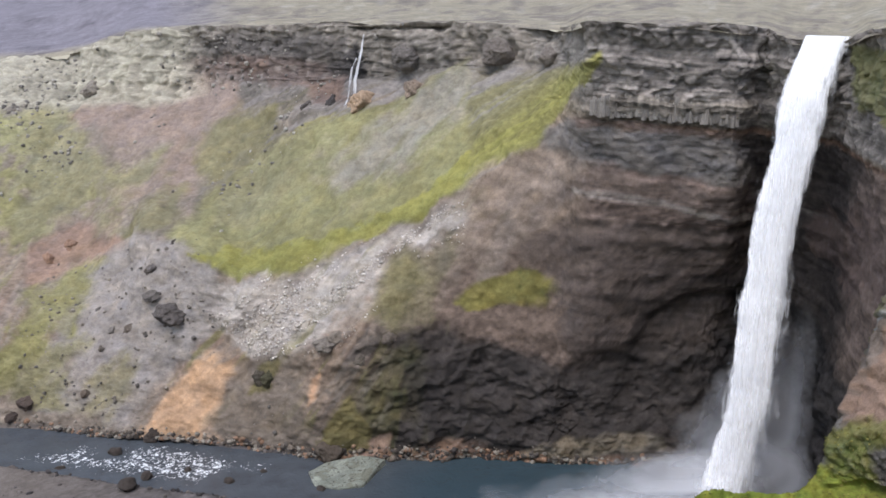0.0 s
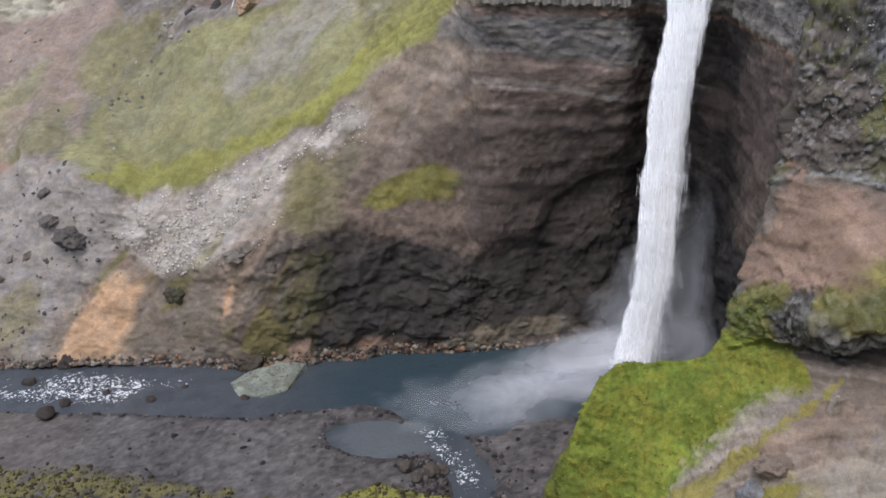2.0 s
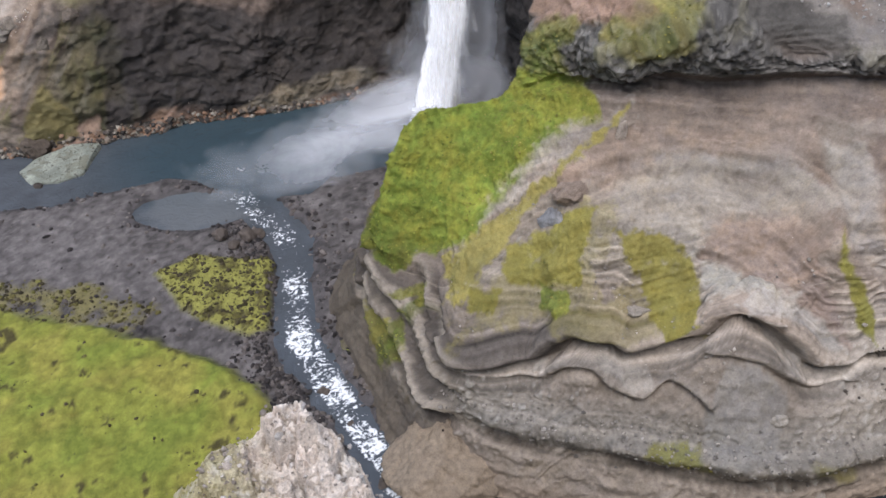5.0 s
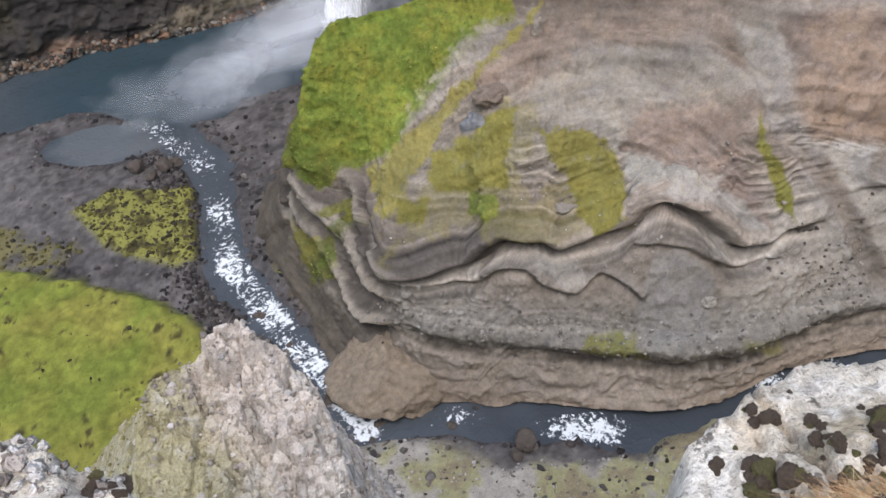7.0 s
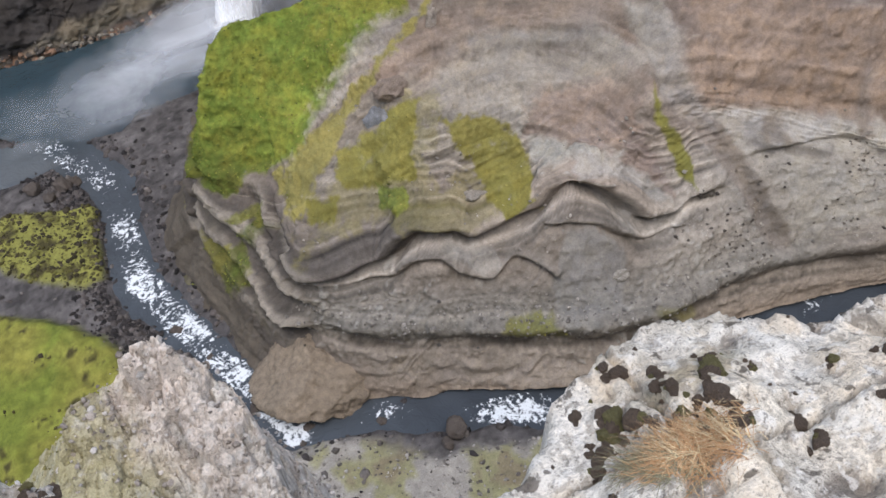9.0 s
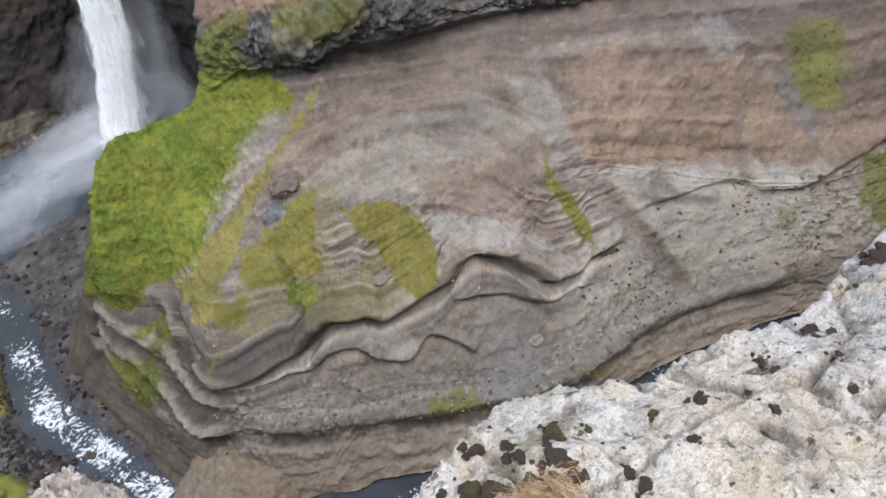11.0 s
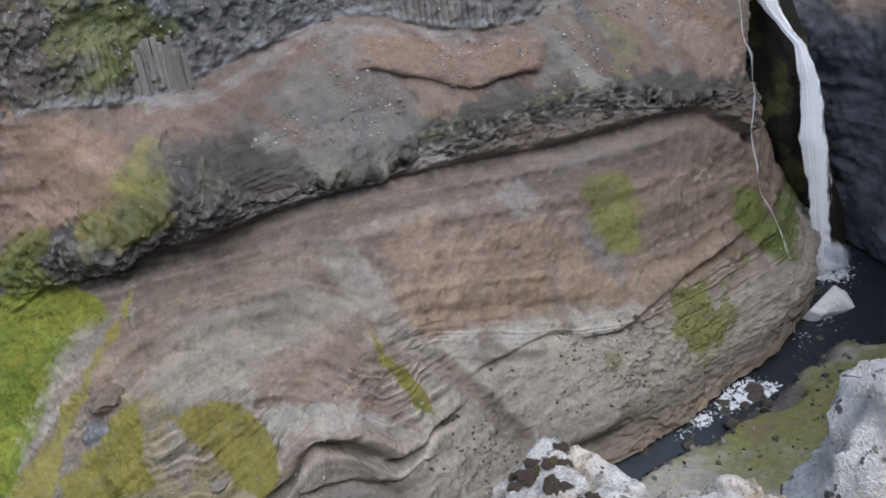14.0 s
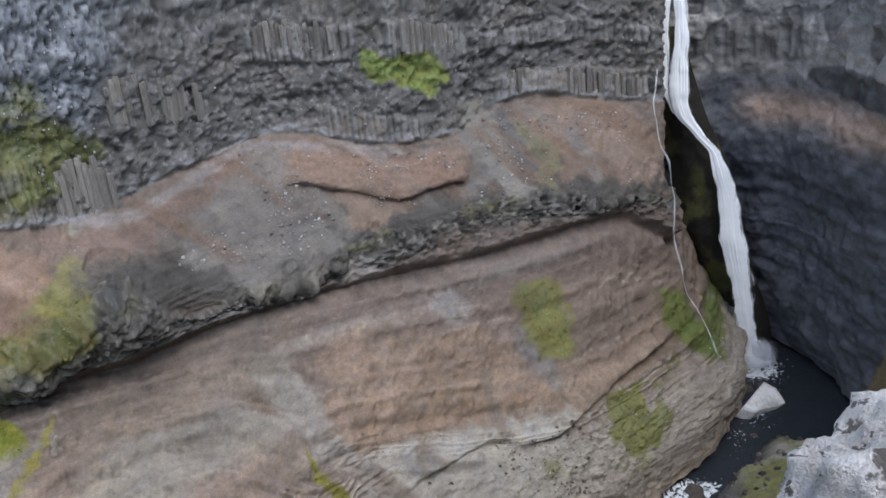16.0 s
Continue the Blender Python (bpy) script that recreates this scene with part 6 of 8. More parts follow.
# ---- plateau beyond the rim, reaching the horizon ----
def plateau():
    rim = [(p[0], p[1], p[2]) for p in NORTH[-1]] + [p for p in EAST[-1] if p[0] >= 29.9 and p[0] < 73] + [p for p in SOUTH[-1] if p[0] > 73.5] + [(108, 150, 131), (120, 160, 133)]
    az = np.linspace(-44, 120, 440)
    d0 = pchip([p[0] for p in rim], [p[1] for p in rim], az)
    z0 = pchip([p[0] for p in rim], [p[2] for p in rim], az)
    k = np.linspace(0, 1, 110)[:, None]
    d = d0 - 0.5 + (4600 - d0) * k ** 3.2
    left = smooth(-10, -17, az)
    out = d - d0
    z = z0 - 0.8 + 1.0 * smooth(0, 14, out) + (0.012 + 0.05 * left) * out * smooth(0, 200, out) + left * 0.09 * np.maximum(out - 350, 0)
    a = np.broadcast_to(az[None], d.shape)
    P = place(a, d, z)
    x, y = P[..., 0], P[..., 1]
    amp = np.minimum(out * 0.04, 7)
    z = z + amp * fbm(x * 0.006, y * 0.006, 0, 4, 91) + np.minimum(out * 0.2, 1.2) * fbm(x * 0.08, y * 0.08, 0, 4, 92)
    P[..., 2] = z
    f1 = fbm(a * 0.7, np.log(out + 8) * 2.5, 0, 5, 93, 0.6)
    f2 = fbm(a * 4, np.log(out + 8) * 6, 0, 5, 94, 0.65)
    shade = np.broadcast_to(lin(146, 137, 114), P.shape) * (1 + 0.2 * f1)[..., None]
    shade = blend(shade, smooth(-0.1, 0.4, f2 * 0.6 + f1), lin(120, 111, 98))
    shade = blend(shade, smooth(0.2, 0.5, f2 - 0.5 * f1) * 0.4, lin(176, 170, 154))
    shade = blend(shade, left * smooth(0, 40, out), lin(122, 117, 124))
    shade = blend(shade, left * smooth(0.0, 0.5, f1 + 0.4 * f2) * 0.8, lin(98, 92, 98))
    return tagged(sheet("ground", P, shade, PLATEAU), "pale mossy heath plateau rising to grey hills", "ground", kind="structure")


# ---- canyon floor: gravel, turf flats, stream beds ----
STREAM = [(229, 47), (199, 42), (163, 48), (122, 66), (90, 71), (68, 75), (52, 85), (40, 94), (27, 99), (25, 112), (21, 130), (17.5, 150), (20.5, 168), (23, 185), (19, 203), (12, 226)]
WIDTH = [(0, 9), (31, 8), (68, 6.5), (112, 5), (145, 4.5), (167, 5.5), (186, 3.6), (201, 4.2), (215, 4.4), (228, 3.4), (247, 4.2), (267, 4.4), (285, 4.2), (302, 4.6), (320, 6.0), (345, 7.0)]
RAPIDS = [(159.9, 48.8, 2.4, 0.6), (163.4, 46.3, 2.4, 0.6), (164.6, 42.5, 2.4, 0.6), (148.7, 52.0, 2.2, 0.5), (20.5, 168, 7, 0.5), (18.5, 150, 8, 0.6), (20.5, 133, 8, 0.62), (23.5, 118, 7, 0.66), (25.6, 107, 5, 0.66), (27.5, 100.5, 3.5, 0.62), (25.0, 95.8, 3, 0.58), (42, 93, 4, 0.4), (56, 80, 6, 0.58), (63, 77, 4, 0.5), (92.6, 71, 5, 0.55), (105, 70, 5, 0.45),
          (118, 67, 4, 0.4), (163, 47.5, 5, 0.6), (156, 50, 4, 0.5), (144, 56, 5, 0.42), (150, 53, 4, 0.4), (17, 199, 6, 0.42), (22, 186, 6, 0.46), (14, 208, 5, 0.4), (205, 36, 9, 0.3), (215, 47.5, 7, 0.75), (195, 41, 6, 0.34), (184, 44, 6, 0.36)]
MAIN = [(84, 232), (45, 234), (10, 240), (-29, 238), (-52, 244), (-77, 250), (-103, 257), (-133, 266), (-180, 280), (-260, 300)]


def along_line(x, y, line):
    """Distance to a line in plan, and how far along it the nearest point lies."""
    best, where, run = np.full(np.shape(x), 1e9), np.zeros(np.shape(x)), 0.0
    for (x0, y0), (x1, y1) in zip(line, line[1:]):
        ex, ey = x1 - x0, y1 - y0
        t = np.clip(((x - x0) * ex + (y - y0) * ey) / (ex * ex + ey * ey), 0, 1)
        dist = np.hypot(x - x0 - t * ex, y - y0 - t * ey)
        closer = dist < best
        best, where = np.where(closer, dist, best), np.where(closer, run + t * math.hypot(ex, ey), where)
        run += math.hypot(ex, ey)
    return best, where


def water_level(x):
    return pchip([-300, -130, 0, 25, 60, 120, 170, 240], [-4, -1.5, -0.2, 0.3, 2.0, 4.2, 6.0, 7.2], np.clip(x, -300, 240))


def floor_parts(x, y):
    wob = fbm(x * 0.09, y * 0.09, 0, 4, 101)
    ds, ws = along_line(x, y, STREAM)
    dm, wm = along_line(x, y, MAIN)
    half = pchip([w[0] for w in WIDTH], [w[1] for w in WIDTH], ws)
    stream = half - ds + 1.6 * wob
    pool = np.maximum(np.maximum(24 - np.hypot((x - 50) * 0.5, (y - 231) * 1.0), 14 - np.hypot(x - 84, y - 236)), 22 - np.hypot((x - 213) * 0.85, y - 37))
    pool = np.maximum(pool, 12 * patch(x, y, [(-22, 262), (-18, 240), (-1, 226), (11, 219), (17, 207), (32, 203), (48, 214), (82, 225), (95, 245), (60, 262)], 4.0, 57.2958) - 6)
    pond = 9 - np.hypot((x - 4) * 0.62, (y - 208) * 1.1 + 0.25 * (x - 4))
    bed = np.maximum(np.maximum(stream, 13 - dm), np.maximum(pool, pond)) + 2.0 * wob
    return bed, wob, ws, wm, ds, dm


def canyon_floor():
    a, k = np.meshgrid(np.linspace(-48, 96, 600), np.linspace(0, 1, 420))
    d = 12 + (330 - 12) * k ** 0.85
    x, y = d * np.sin(np.radians(a)), d * np.cos(np.radians(a))
    bed, wob, ws, wm, ds, dm = floor_parts(x, y)
    level = water_level(x)
    z = level + 0.9 - 2.2 * smooth(-2.5, 2.5, bed) + 0.5 * wob
    jag = (fbm(x * 0.1, y * 0.1, 0, 4, 111), fbm(x * 0.1, y * 0.1, 0, 4, 112))
    reach = 57.2958
    flat = patch(x, y, [(-150, 212), (-90, 200), (-43, 184), (-24, 169), (-10, 159), (5, 141), (7, 132), (8, 118), (14, 100), (0, 60), (-150, 60)], 2.0, reach, 4.0, jag)
    wedge = patch(x, y, [(-9, 185), (1, 187), (17.5, 179), (14, 166), (11, 155), (7, 154.5), (-5, 170)], 0.8, reach, 1.5, jag)
    olive = patch(x, y, [(-150, 228), (-60, 203), (-35, 194), (-18, 181), (-12, 168), (-16, 164), (-44, 184), (-150, 210)], 2.0, reach, 5.0, jag)
    near = patch(x, y, [(12, 98), (22, 97), (38, 85), (53, 73.5), (88, 65), (118, 58), (158, 41), (185, 32), (185, -10), (0, 30)], 2.5, reach, 6.0, jag)
    z += 2.2 * flat + 1.2 * wedge + 0.6 * olive + near * (2 + np.clip(72 - y - x * 0.2, 0, 60) * 0.25)
    z += flat * 0.25 * fbm(x * 0.9, y * 0.9, 0, 3, 118)
    z += (flat + wedge) * (0.9 * fbm(x * 0.05, y * 0.05, 0, 4, 113) + 0.5 * fbm(x * 0.3, y * 0.3, 0, 4, 114)) + 0.35 * fbm(x * 0.5, y * 0.5, 0, 3, 115)
    f1, f2 = fbm(x * 0.06, y * 0.06, 0, 4, 116), fbm(x * 0.35, y * 0.35, 0, 4, 117)
    g1, g2 = fbm(x * 0.9, y * 0.9, 0, 3, 118), fbm(x * 0.12, y * 0.12, 3, 4, 119)
    shade = np.broadcast_to(lin(92, 87, 85), x.shape + (3,)) * (1 + 0.35 * f1 + 0.5 * f2 + 0.7 * g1)[..., None]
    shade = blend(shade, smooth(-4, -1, bed) * 0.5, lin(66, 63, 64) * (1 + 0.5 * g1)[..., None])
    shade = blend(shade, smooth(-60, -130, x) * 0.7, lin(120, 110, 100))
    shade = blend(shade, olive * 0.8 * smooth(-0.3, 0.2, f2), lin(116, 108, 52))
    shade = blend(shade, flat, lin(124, 128, 28) * (1 + 0.45 * f2 + 0.4 * g1)[..., None])
    shade = blend(shade, flat * smooth(0.0, 0.35, g2) * 0.6, lin(142, 134, 40) * (1 + 0.4 * g1)[..., None])
    shade = blend(shade, flat * smooth(0.1, 0.4, -g2) * 0.6, lin(104, 120, 20) * (1 + 0.4 * g1)[..., None])
    shade = blend(shade, flat * smooth(0.15, 0.5, f1 + 0.4 * f2) * 0.6, lin(140, 136, 40))
    shade = blend(shade, flat * smooth(0.32, 0.5, f2 + 0.3 * f1), lin(72, 66, 30))
    shade = blend(shade, wedge, lin(136, 134, 50))
    shade = blend(shade, wedge * smooth(0.15, 0.4, f2), lin(74, 68, 36))
    shade = blend(shade, near, lin(168, 160, 148) * (1 + 0.3 * f2)[..., None])
    shade = blend(shade, near * smooth(0.12, 0.3, f1 + 0.4 * f2) * 0.8, lin(146, 142, 86))
    shade = blend(shade, near * smooth(118, 138, x) * smooth(-0.25, 0.1, f1 + 0.4 * f2) * 0.75, lin(116, 118, 52) * (1 + 0.4 * g1)[..., None])
    shade = blend(shade, near * smooth(0.42, 0.5, f1 + 0.5 * f2) * 0.6, lin(128, 108, 88))
    P = np.stack([x, y, z], -1)
    ob = sheet("canyon_floor", P, shade, GRAVEL)
    KEEP["floor"] = dict(P=P, flat=flat, wedge=wedge, olive=olive, near=near, bed=bed, f2=f2)
    return tagged(ob, "dark gravel canyon floor with bright green turf flats", "ground", kind="structure")


def river():
    a, k = np.meshgrid(np.linspace(-48, 90, 480), np.linspace(0, 1, 380))
    d = 60 + (330 - 60) * k
    x, y = d * np.sin(np.radians(a)), d * np.cos(np.radians(a))
    bed, wob, ws, wm, ds, dm = floor_parts(x, y)
    ripple = fbm(x * 0.25, y * 0.25, 0, 4, 121)
    z = water_level(x) + 0.1 + 0.12 * ripple
    core = smooth(1.15, 0.5, ds / pchip([w[0] for w in WIDTH], [w[1] for w in WIDTH], ws))
    white = 0.1 * core + 0.14 * core * fbm(x * 0.12, y * 0.12, 0, 3, 122)
    for rx, ry, size, force in RAPIDS:
        white = white + core * (force - 0.14) * np.exp(-(np.hypot(x - rx, y - ry) / size) ** 2)
    white = np.minimum(white * 1.12, 0.6)
    white = white + 0.46 * smooth(120, 150, wm) * smooth(16, 4, dm) * smooth(-0.2, 0.4, fbm(x * 0.04, y * 0.04, 0, 3, 123))
    white = white + 0.42 * smooth(20, 4, np.hypot(x - 76, y - 230))
    shade = np.broadcast_to(lin(72, 78, 84), x.shape + (3,)) * (1 + 0.25 * ripple)[..., None]
    shade = blend(shade, smooth(40, 20, np.hypot((x - 35) * 0.6, y - 236)), lin(50, 68, 76))
    shade = blend(shade, smooth(125, 165, x) * 0.85, lin(36, 40, 46))
    shade = blend(shade, smooth(30, 60, x) * smooth(160, 130, x) * smooth(150, 120, y) * 0.5, lin(54, 60, 68))
    # the sky's reflection in the pond, painted as paler water
    shade = blend(shade, smooth(15, 9, np.hypot(x - 4, y - 208) + 5 * ripple) * 0.6, lin(104, 108, 110))
    P = np.stack([x, y, z], -1)
    # keep only the cells over the beds
    ob = sheet("river", P, shade, RIVER, {"foam": white})
    bm = bmesh.new()
    bm.from_mesh(ob.data)
    wet = (bed > -5).reshape(-1)
    bmesh.ops.delete(bm, geom=[w for w in bm.verts if not wet[w.index]], context="VERTS")
    bm.to_mesh(ob.data)
    bm.free()
    return tagged(ob, "grey-blue glacial river with white rapids", "river", kind="structure")


def near_cliff():
    """The wall under the viewpoint, down to the canyon floor."""
    xs = np.concatenate([np.linspace(-160, -14, 70), np.linspace(-13, 14, 140), np.linspace(15, 186, 90)])
    foot = pchip([-160, -60, 0, 40, 100, 150, 186], [90, 50, 17, 12, 20, 24, 12], xs)
    rimy = pchip([-160, -60, -12, -7, 0, 2.2, 4, 12, 40, 110, 186], [10, 2, 0.5, 0.6, 0.2, -0.8, -4, -12, -40, -60, -80], xs)
    rimz = pchip([-160, -12, -6, 0, 6, 14, 186], [128, 132.5, 131, 131, 131, 133, 133], xs)
    rows = []
    for s, h in ((0, 0.0), (0.15, 0.28), (0.42, 0.66), (0.7, 0.9), (0.93, 0.988), (1.0, 1.0)):
        rows.append((foot + (rimy - foot) * s, 4 + (rimz - 4) * h))
    lv = spread(rows, [20, 26, 26, 26, 20])
    i = np.clip(np.floor(lv).astype(int), 0, 4)
    t = (lv - i)[:, None]
    Y = np.array([r[0] for r in rows])
    Z = np.array([r[1] for r in rows])
    y, z = Y[i] * (1 - t) + Y[i + 1] * t, Z[i] * (1 - t) + Z[i + 1] * t
    x = np.broadcast_to(xs[None], y.shape)
    big = smooth(134, 120, z)
    y = y + big * (3.0 * fbm(x * 0.05, y * 0.05, z * 0.05, 4, 131) - 2.5) + 0.15 * fbm(x * 0.6, y * 0.6, z * 0.6, 4, 132)
    P = np.stack([x, y, z], -1)
    f = fbm(x * 0.2, y * 0.2, z * 0.2, 4, 133)
    shade = np.broadcast_to(lin(128, 120, 108), P.shape) * (1 + 0.3 * f)[..., None]
    shade = blend(shade, smooth(0, 0.4, f) * smooth(90, 20, z), lin(112, 108, 60))
    ob = sheet("cliff_near", P, shade, CLIFF)
    tagged(ob, "grey rock wall falling away below the viewpoint", "cliff", kind="structure")
    # the top behind the rim
    k = np.linspace(0, 1, 90)[:, None]
    yb = rimy - 0.02 - (3500 + rimy) * k ** 3 - 6 * k
    xb = xs[None] * (1 + 22 * k ** 3)
    zb = rimz + (134.3 - rimz) * smooth(0.0, 0.09, k) + 0.25 * fbm(xb * 0.3, yb * 0.3, 0, 3, 134) * smooth(0, 0.1, k)
    Pb = np.stack([xb, yb, zb], -1)
    fb = fbm(xb * 0.2, yb * 0.2, 0, 4, 135)
    sb = np.broadcast_to(lin(150, 140, 112), Pb.shape) * (1 + 0.3 * fb)[..., None]
    top = sheet("ground_viewpoint", Pb, sb, TURF)
    return tagged(top, "stony heath at the rim behind the viewpoint", "ground", kind="structure")


east_wall()
north_wall()
south_wall()
plateau()
canyon_floor()
river()
near_cliff()

# ---- the great waterfall ----
def falling_sheet(name, line, mat, seed, parent=None, ribs=24, bulge=0.35, fray=0.16, dense=1.0):
    """White water down a line of (height, bearing, distance, half-width), rounded towards the viewer, frayed at its edges."""
    hs = np.array([p[0] for p in line], float)
    zs = np.linspace(hs.max(), hs.min(), 240)
    order = np.argsort(hs)
    az, di, hw = (pchip(hs[order], np.array([p[k] for p in line], float)[order], zs) for k in (1, 2, 3))
    s = np.linspace(-1, 1, ribs)[None]
    wob = fbm(zs * 0.12, seed, 0, 4, seed)[:, None]
    rib = fbm(s * 7, zs[:, None] * 0.05, seed, 5, seed + 1, 0.65)
    half = hw[:, None] * (1 + fray * fbm(zs[:, None] * 0.25, np.sign(s) * 3, seed, 4, seed + 2))
    a = az[:, None] + np.degrees((s * half + 0.5 * wob) / di[:, None])
    d = di[:, None] - bulge * half * np.sqrt(np.clip(1 - s * s, 0, 1)) - 0.22 * rib
    P = place(a, d, np.broadcast_to(zs[:, None], a.shape))
    ragged = 0.32 * fbm(s * 3, zs[:, None] * 0.12 + 1.5 * s, seed, 5, seed + 3, 0.6)
    veil = smooth(0, 0.35, 1 + s + ragged) * smooth(0, 0.7, 1 - s + ragged)
    veil = np.clip(veil * (0.97 + 0.25 * rib), 0, 1) * dense
    ob = sheet(name, P, None, mat, {"veil": veil})
    if parent:
        ob.parent = parent
    return ob


great = new("waterfall")
tagged(great, "tall white waterfall plunging from the basalt rim into a pool", "waterfall")
falling_sheet("curtain", [(124, 21.75, 239, 5.8), (118, 21.3, 238, 6.2), (110, 20.9, 236.5, 6.6), (100, 20.65, 236, 6.0), (74, 19.85, 235.5, 5.9), (56, 19.6, 235, 6.3), (34, 19.45, 234.5, 6.2), (18, 18.85, 234, 6.2), (6, 18.35, 233.5, 7.6), (-1, 18.1, 233.5, 9.0)], FALL, 7, great, 44, 0.35, 0.06, 1.0)
falling_sheet("curtain", [(124, 21.8, 240, 5.0), (104, 20.8, 238, 6.0), (80, 20.05, 237, 5.6), (46, 19.55, 236, 5.8), (20, 19.0, 235.5, 6.2), (0, 18.2, 235, 8.0)], FALL, 17, great, 30, 0.35, 0.08)
falling_sheet("spray_fringe", [(112, 20.95, 236, 7.6), (100, 20.7, 235, 7.4), (74, 19.95, 234, 7.6), (50, 19.7, 233.5, 8.2), (30, 19.5, 233, 8.8), (14, 18.9, 232.5, 9.8), (-1, 18.3, 232, 13)], WISP, 57, great, 44, 0.3, 0.12, 0.55)
small = new("waterfall")
tagged(small, "white waterfall sliding down a dark mossy buttress", "waterfall")
falling_sheet("curtain", [(122.9, 72.6, 241.0, 2.17), (108.0, 72.55, 238.7, 2.04), (95.9, 72.6, 236.9, 1.92), (88.6, 72.65, 235.7, 2.23), (75.1, 72.55, 233.8, 2.83), (70.0, 72.85, 233.1, 2.5), (64.3, 73.85, 231.9, 1.65), (60.3, 74.8, 231.0, 2.15), (49.2, 75.6, 229.0, 3.33), (35.3, 76.16, 226.1, 3.87), (19.6, 77.0, 223.3, 3.21), (7, 77.5, 222.0, 3.65)], CASCADE, 27, small, 52, 0.4, 0.25, 1.0)
falling_sheet("side_strand", [(122.9, 72.2, 241.0, 0.98), (105.7, 72.0, 238.4, 0.97), (96.2, 71.8, 237.0, 0.86), (89.8, 71.55, 236.0, 1.61), (80.5, 71.65, 234.7, 1.71), (74.6, 71.9, 233.8, 1.27), (69.8, 72.4, 233.1, 0.84)], CASCADE, 67, small, 20, 0.15, 0.4, 0.85)
falling_sheet("thin_stream", [(86, 71.35, 212, 0.27), (80, 71.1, 207, 0.18), (76, 71.3, 207, 0.18), (71, 71.5, 206, 0.22), (66.6, 72.0, 205, 0.29), (62, 72.1, 205, 0.18), (58, 72.35, 205, 0.22), (50, 72.4, 205, 0.22), (43, 72.75, 205, 0.26), (36, 73.2, 204, 0.22), (31, 74.0, 204, 0.27), (24, 74.9, 202, 0.22), (17, 75.7, 201, 0.22), (10, 76.3, 199, 0.29)], WISP, 37, small, 14, 0.3, 1.4, 0.72)

far_fall = new("waterfall")
tagged(far_fall, "thin white waterfall over a distant dark cliff", "waterfall")
falling_sheet("curtain", [(118, -4.7, 336, 0.35), (112, -4.85, 335, 0.6), (108, -5.05, 334, 0.5), (103, -5.2, 333, 0.8), (98, -5.25, 333, 0.6)], WISP, 47, far_fall, 14, 0.3, 0.7, 0.8)
falling_sheet("side_strand", [(110, -5.15, 335, 0.3), (106, -5.45, 334, 0.5), (101, -5.6, 333, 0.5), (97, -5.7, 332.5, 0.4), (93.5, -5.95, 332, 0.5)], WISP, 48, far_fall, 12, 0.3, 0.7, 0.7)


# ---- rocks ----
def rock(name, size, seed, shade, parts=28, rough=0.35, mat=None, flat=0.0, detail=5):
    """A boulder of that size in metres (x, y, z), resting on its base at the origin."""
    th = np.linspace(0, 2 * np.pi, parts * 2, endpoint=False)[None]
    ph = np.linspace(0.02, np.pi - 0.02, parts)[:, None]
    q = np.stack([np.cos(th) * np.sin(ph), np.sin(th) * np.sin(ph), np.cos(ph) * np.ones_like(th)], -1)
    r = random.Random(seed)
    cut = np.full(q.shape[:2], 9.0)
    for _ in range(16):
        n = Vector((r.gauss(0, 1), r.gauss(0, 1), r.gauss(0, 0.9))).normalized()
        facing = q @ np.array(n)
        cut = np.minimum(cut, np.where(facing > 0.15, r.uniform(0.72, 1.0) / np.maximum(facing, 0.15), 9.0))
    k = np.minimum(cut, 1.12) * (1 + rough * 0.45 * fbm(q[..., 0] * 2, q[..., 1] * 2, q[..., 2] * 2, detail, seed, 0.6))
    q = q * k[..., None]
    P = q * (np.array(size) / 2)
    P[..., 2] += size[2] * 0.38
    f = fbm(P[..., 0] * 1.2, P[..., 1] * 1.2, P[..., 2] * 1.2, 4, seed + 9)
    c = np.broadcast_to(shade, P.shape) * (1 + 0.3 * f)[..., None]
    return sheet(name, P, c, mat or BOULDER, closed=True)


# ---- the dark buttress under the second fall ----
def buttress():
    k = np.linspace(0, 1, 140)[:, None]
    s = np.linspace(0, 1, 70)[None]
    z = 6 + 84 * k
    left = pchip([6, 10, 23, 39, 60, 75, 90], [76.2, 75.9, 74.2, 72.4, 71.9, 71.2, 70.9], z[:, 0])[:, None]
    right = pchip([6, 12, 30, 52, 70, 90], [78.6, 78.4, 77.0, 75.8, 74.0, 72.6], z[:, 0])[:, None]
    a = left + (right - left) * s
    d = 236 - 8 * np.sin(np.pi * np.clip(s * 0.9 + 0.05, 0, 1)) * (1.1 - 0.9 * k) + 3 * k
    P = place(a, d, z * np.ones_like(s))
    x, y, zz = P[..., 0], P[..., 1], P[..., 2]
    d = d + 1.6 * fbm(x * 0.15, y * 0.15, zz * 0.12, 5, 201)
    P = place(a, d, zz)
    f = fbm(x * 0.2, y * 0.2, zz * 0.2, 4, 202)
    shade = np.broadcast_to(lin(50, 46, 40), P.shape) * (1 + 0.4 * f)[..., None]
    shade = blend(shade, smooth(0.1, 0.5, f + 0.5 * (1 - s) - 0.2), lin(84, 84, 44))
    return tagged(sheet("rock_buttress", P, shade, CLIFF), "dark wet rock buttress with moss under the smaller fall", "rock", kind="structure")


buttress()


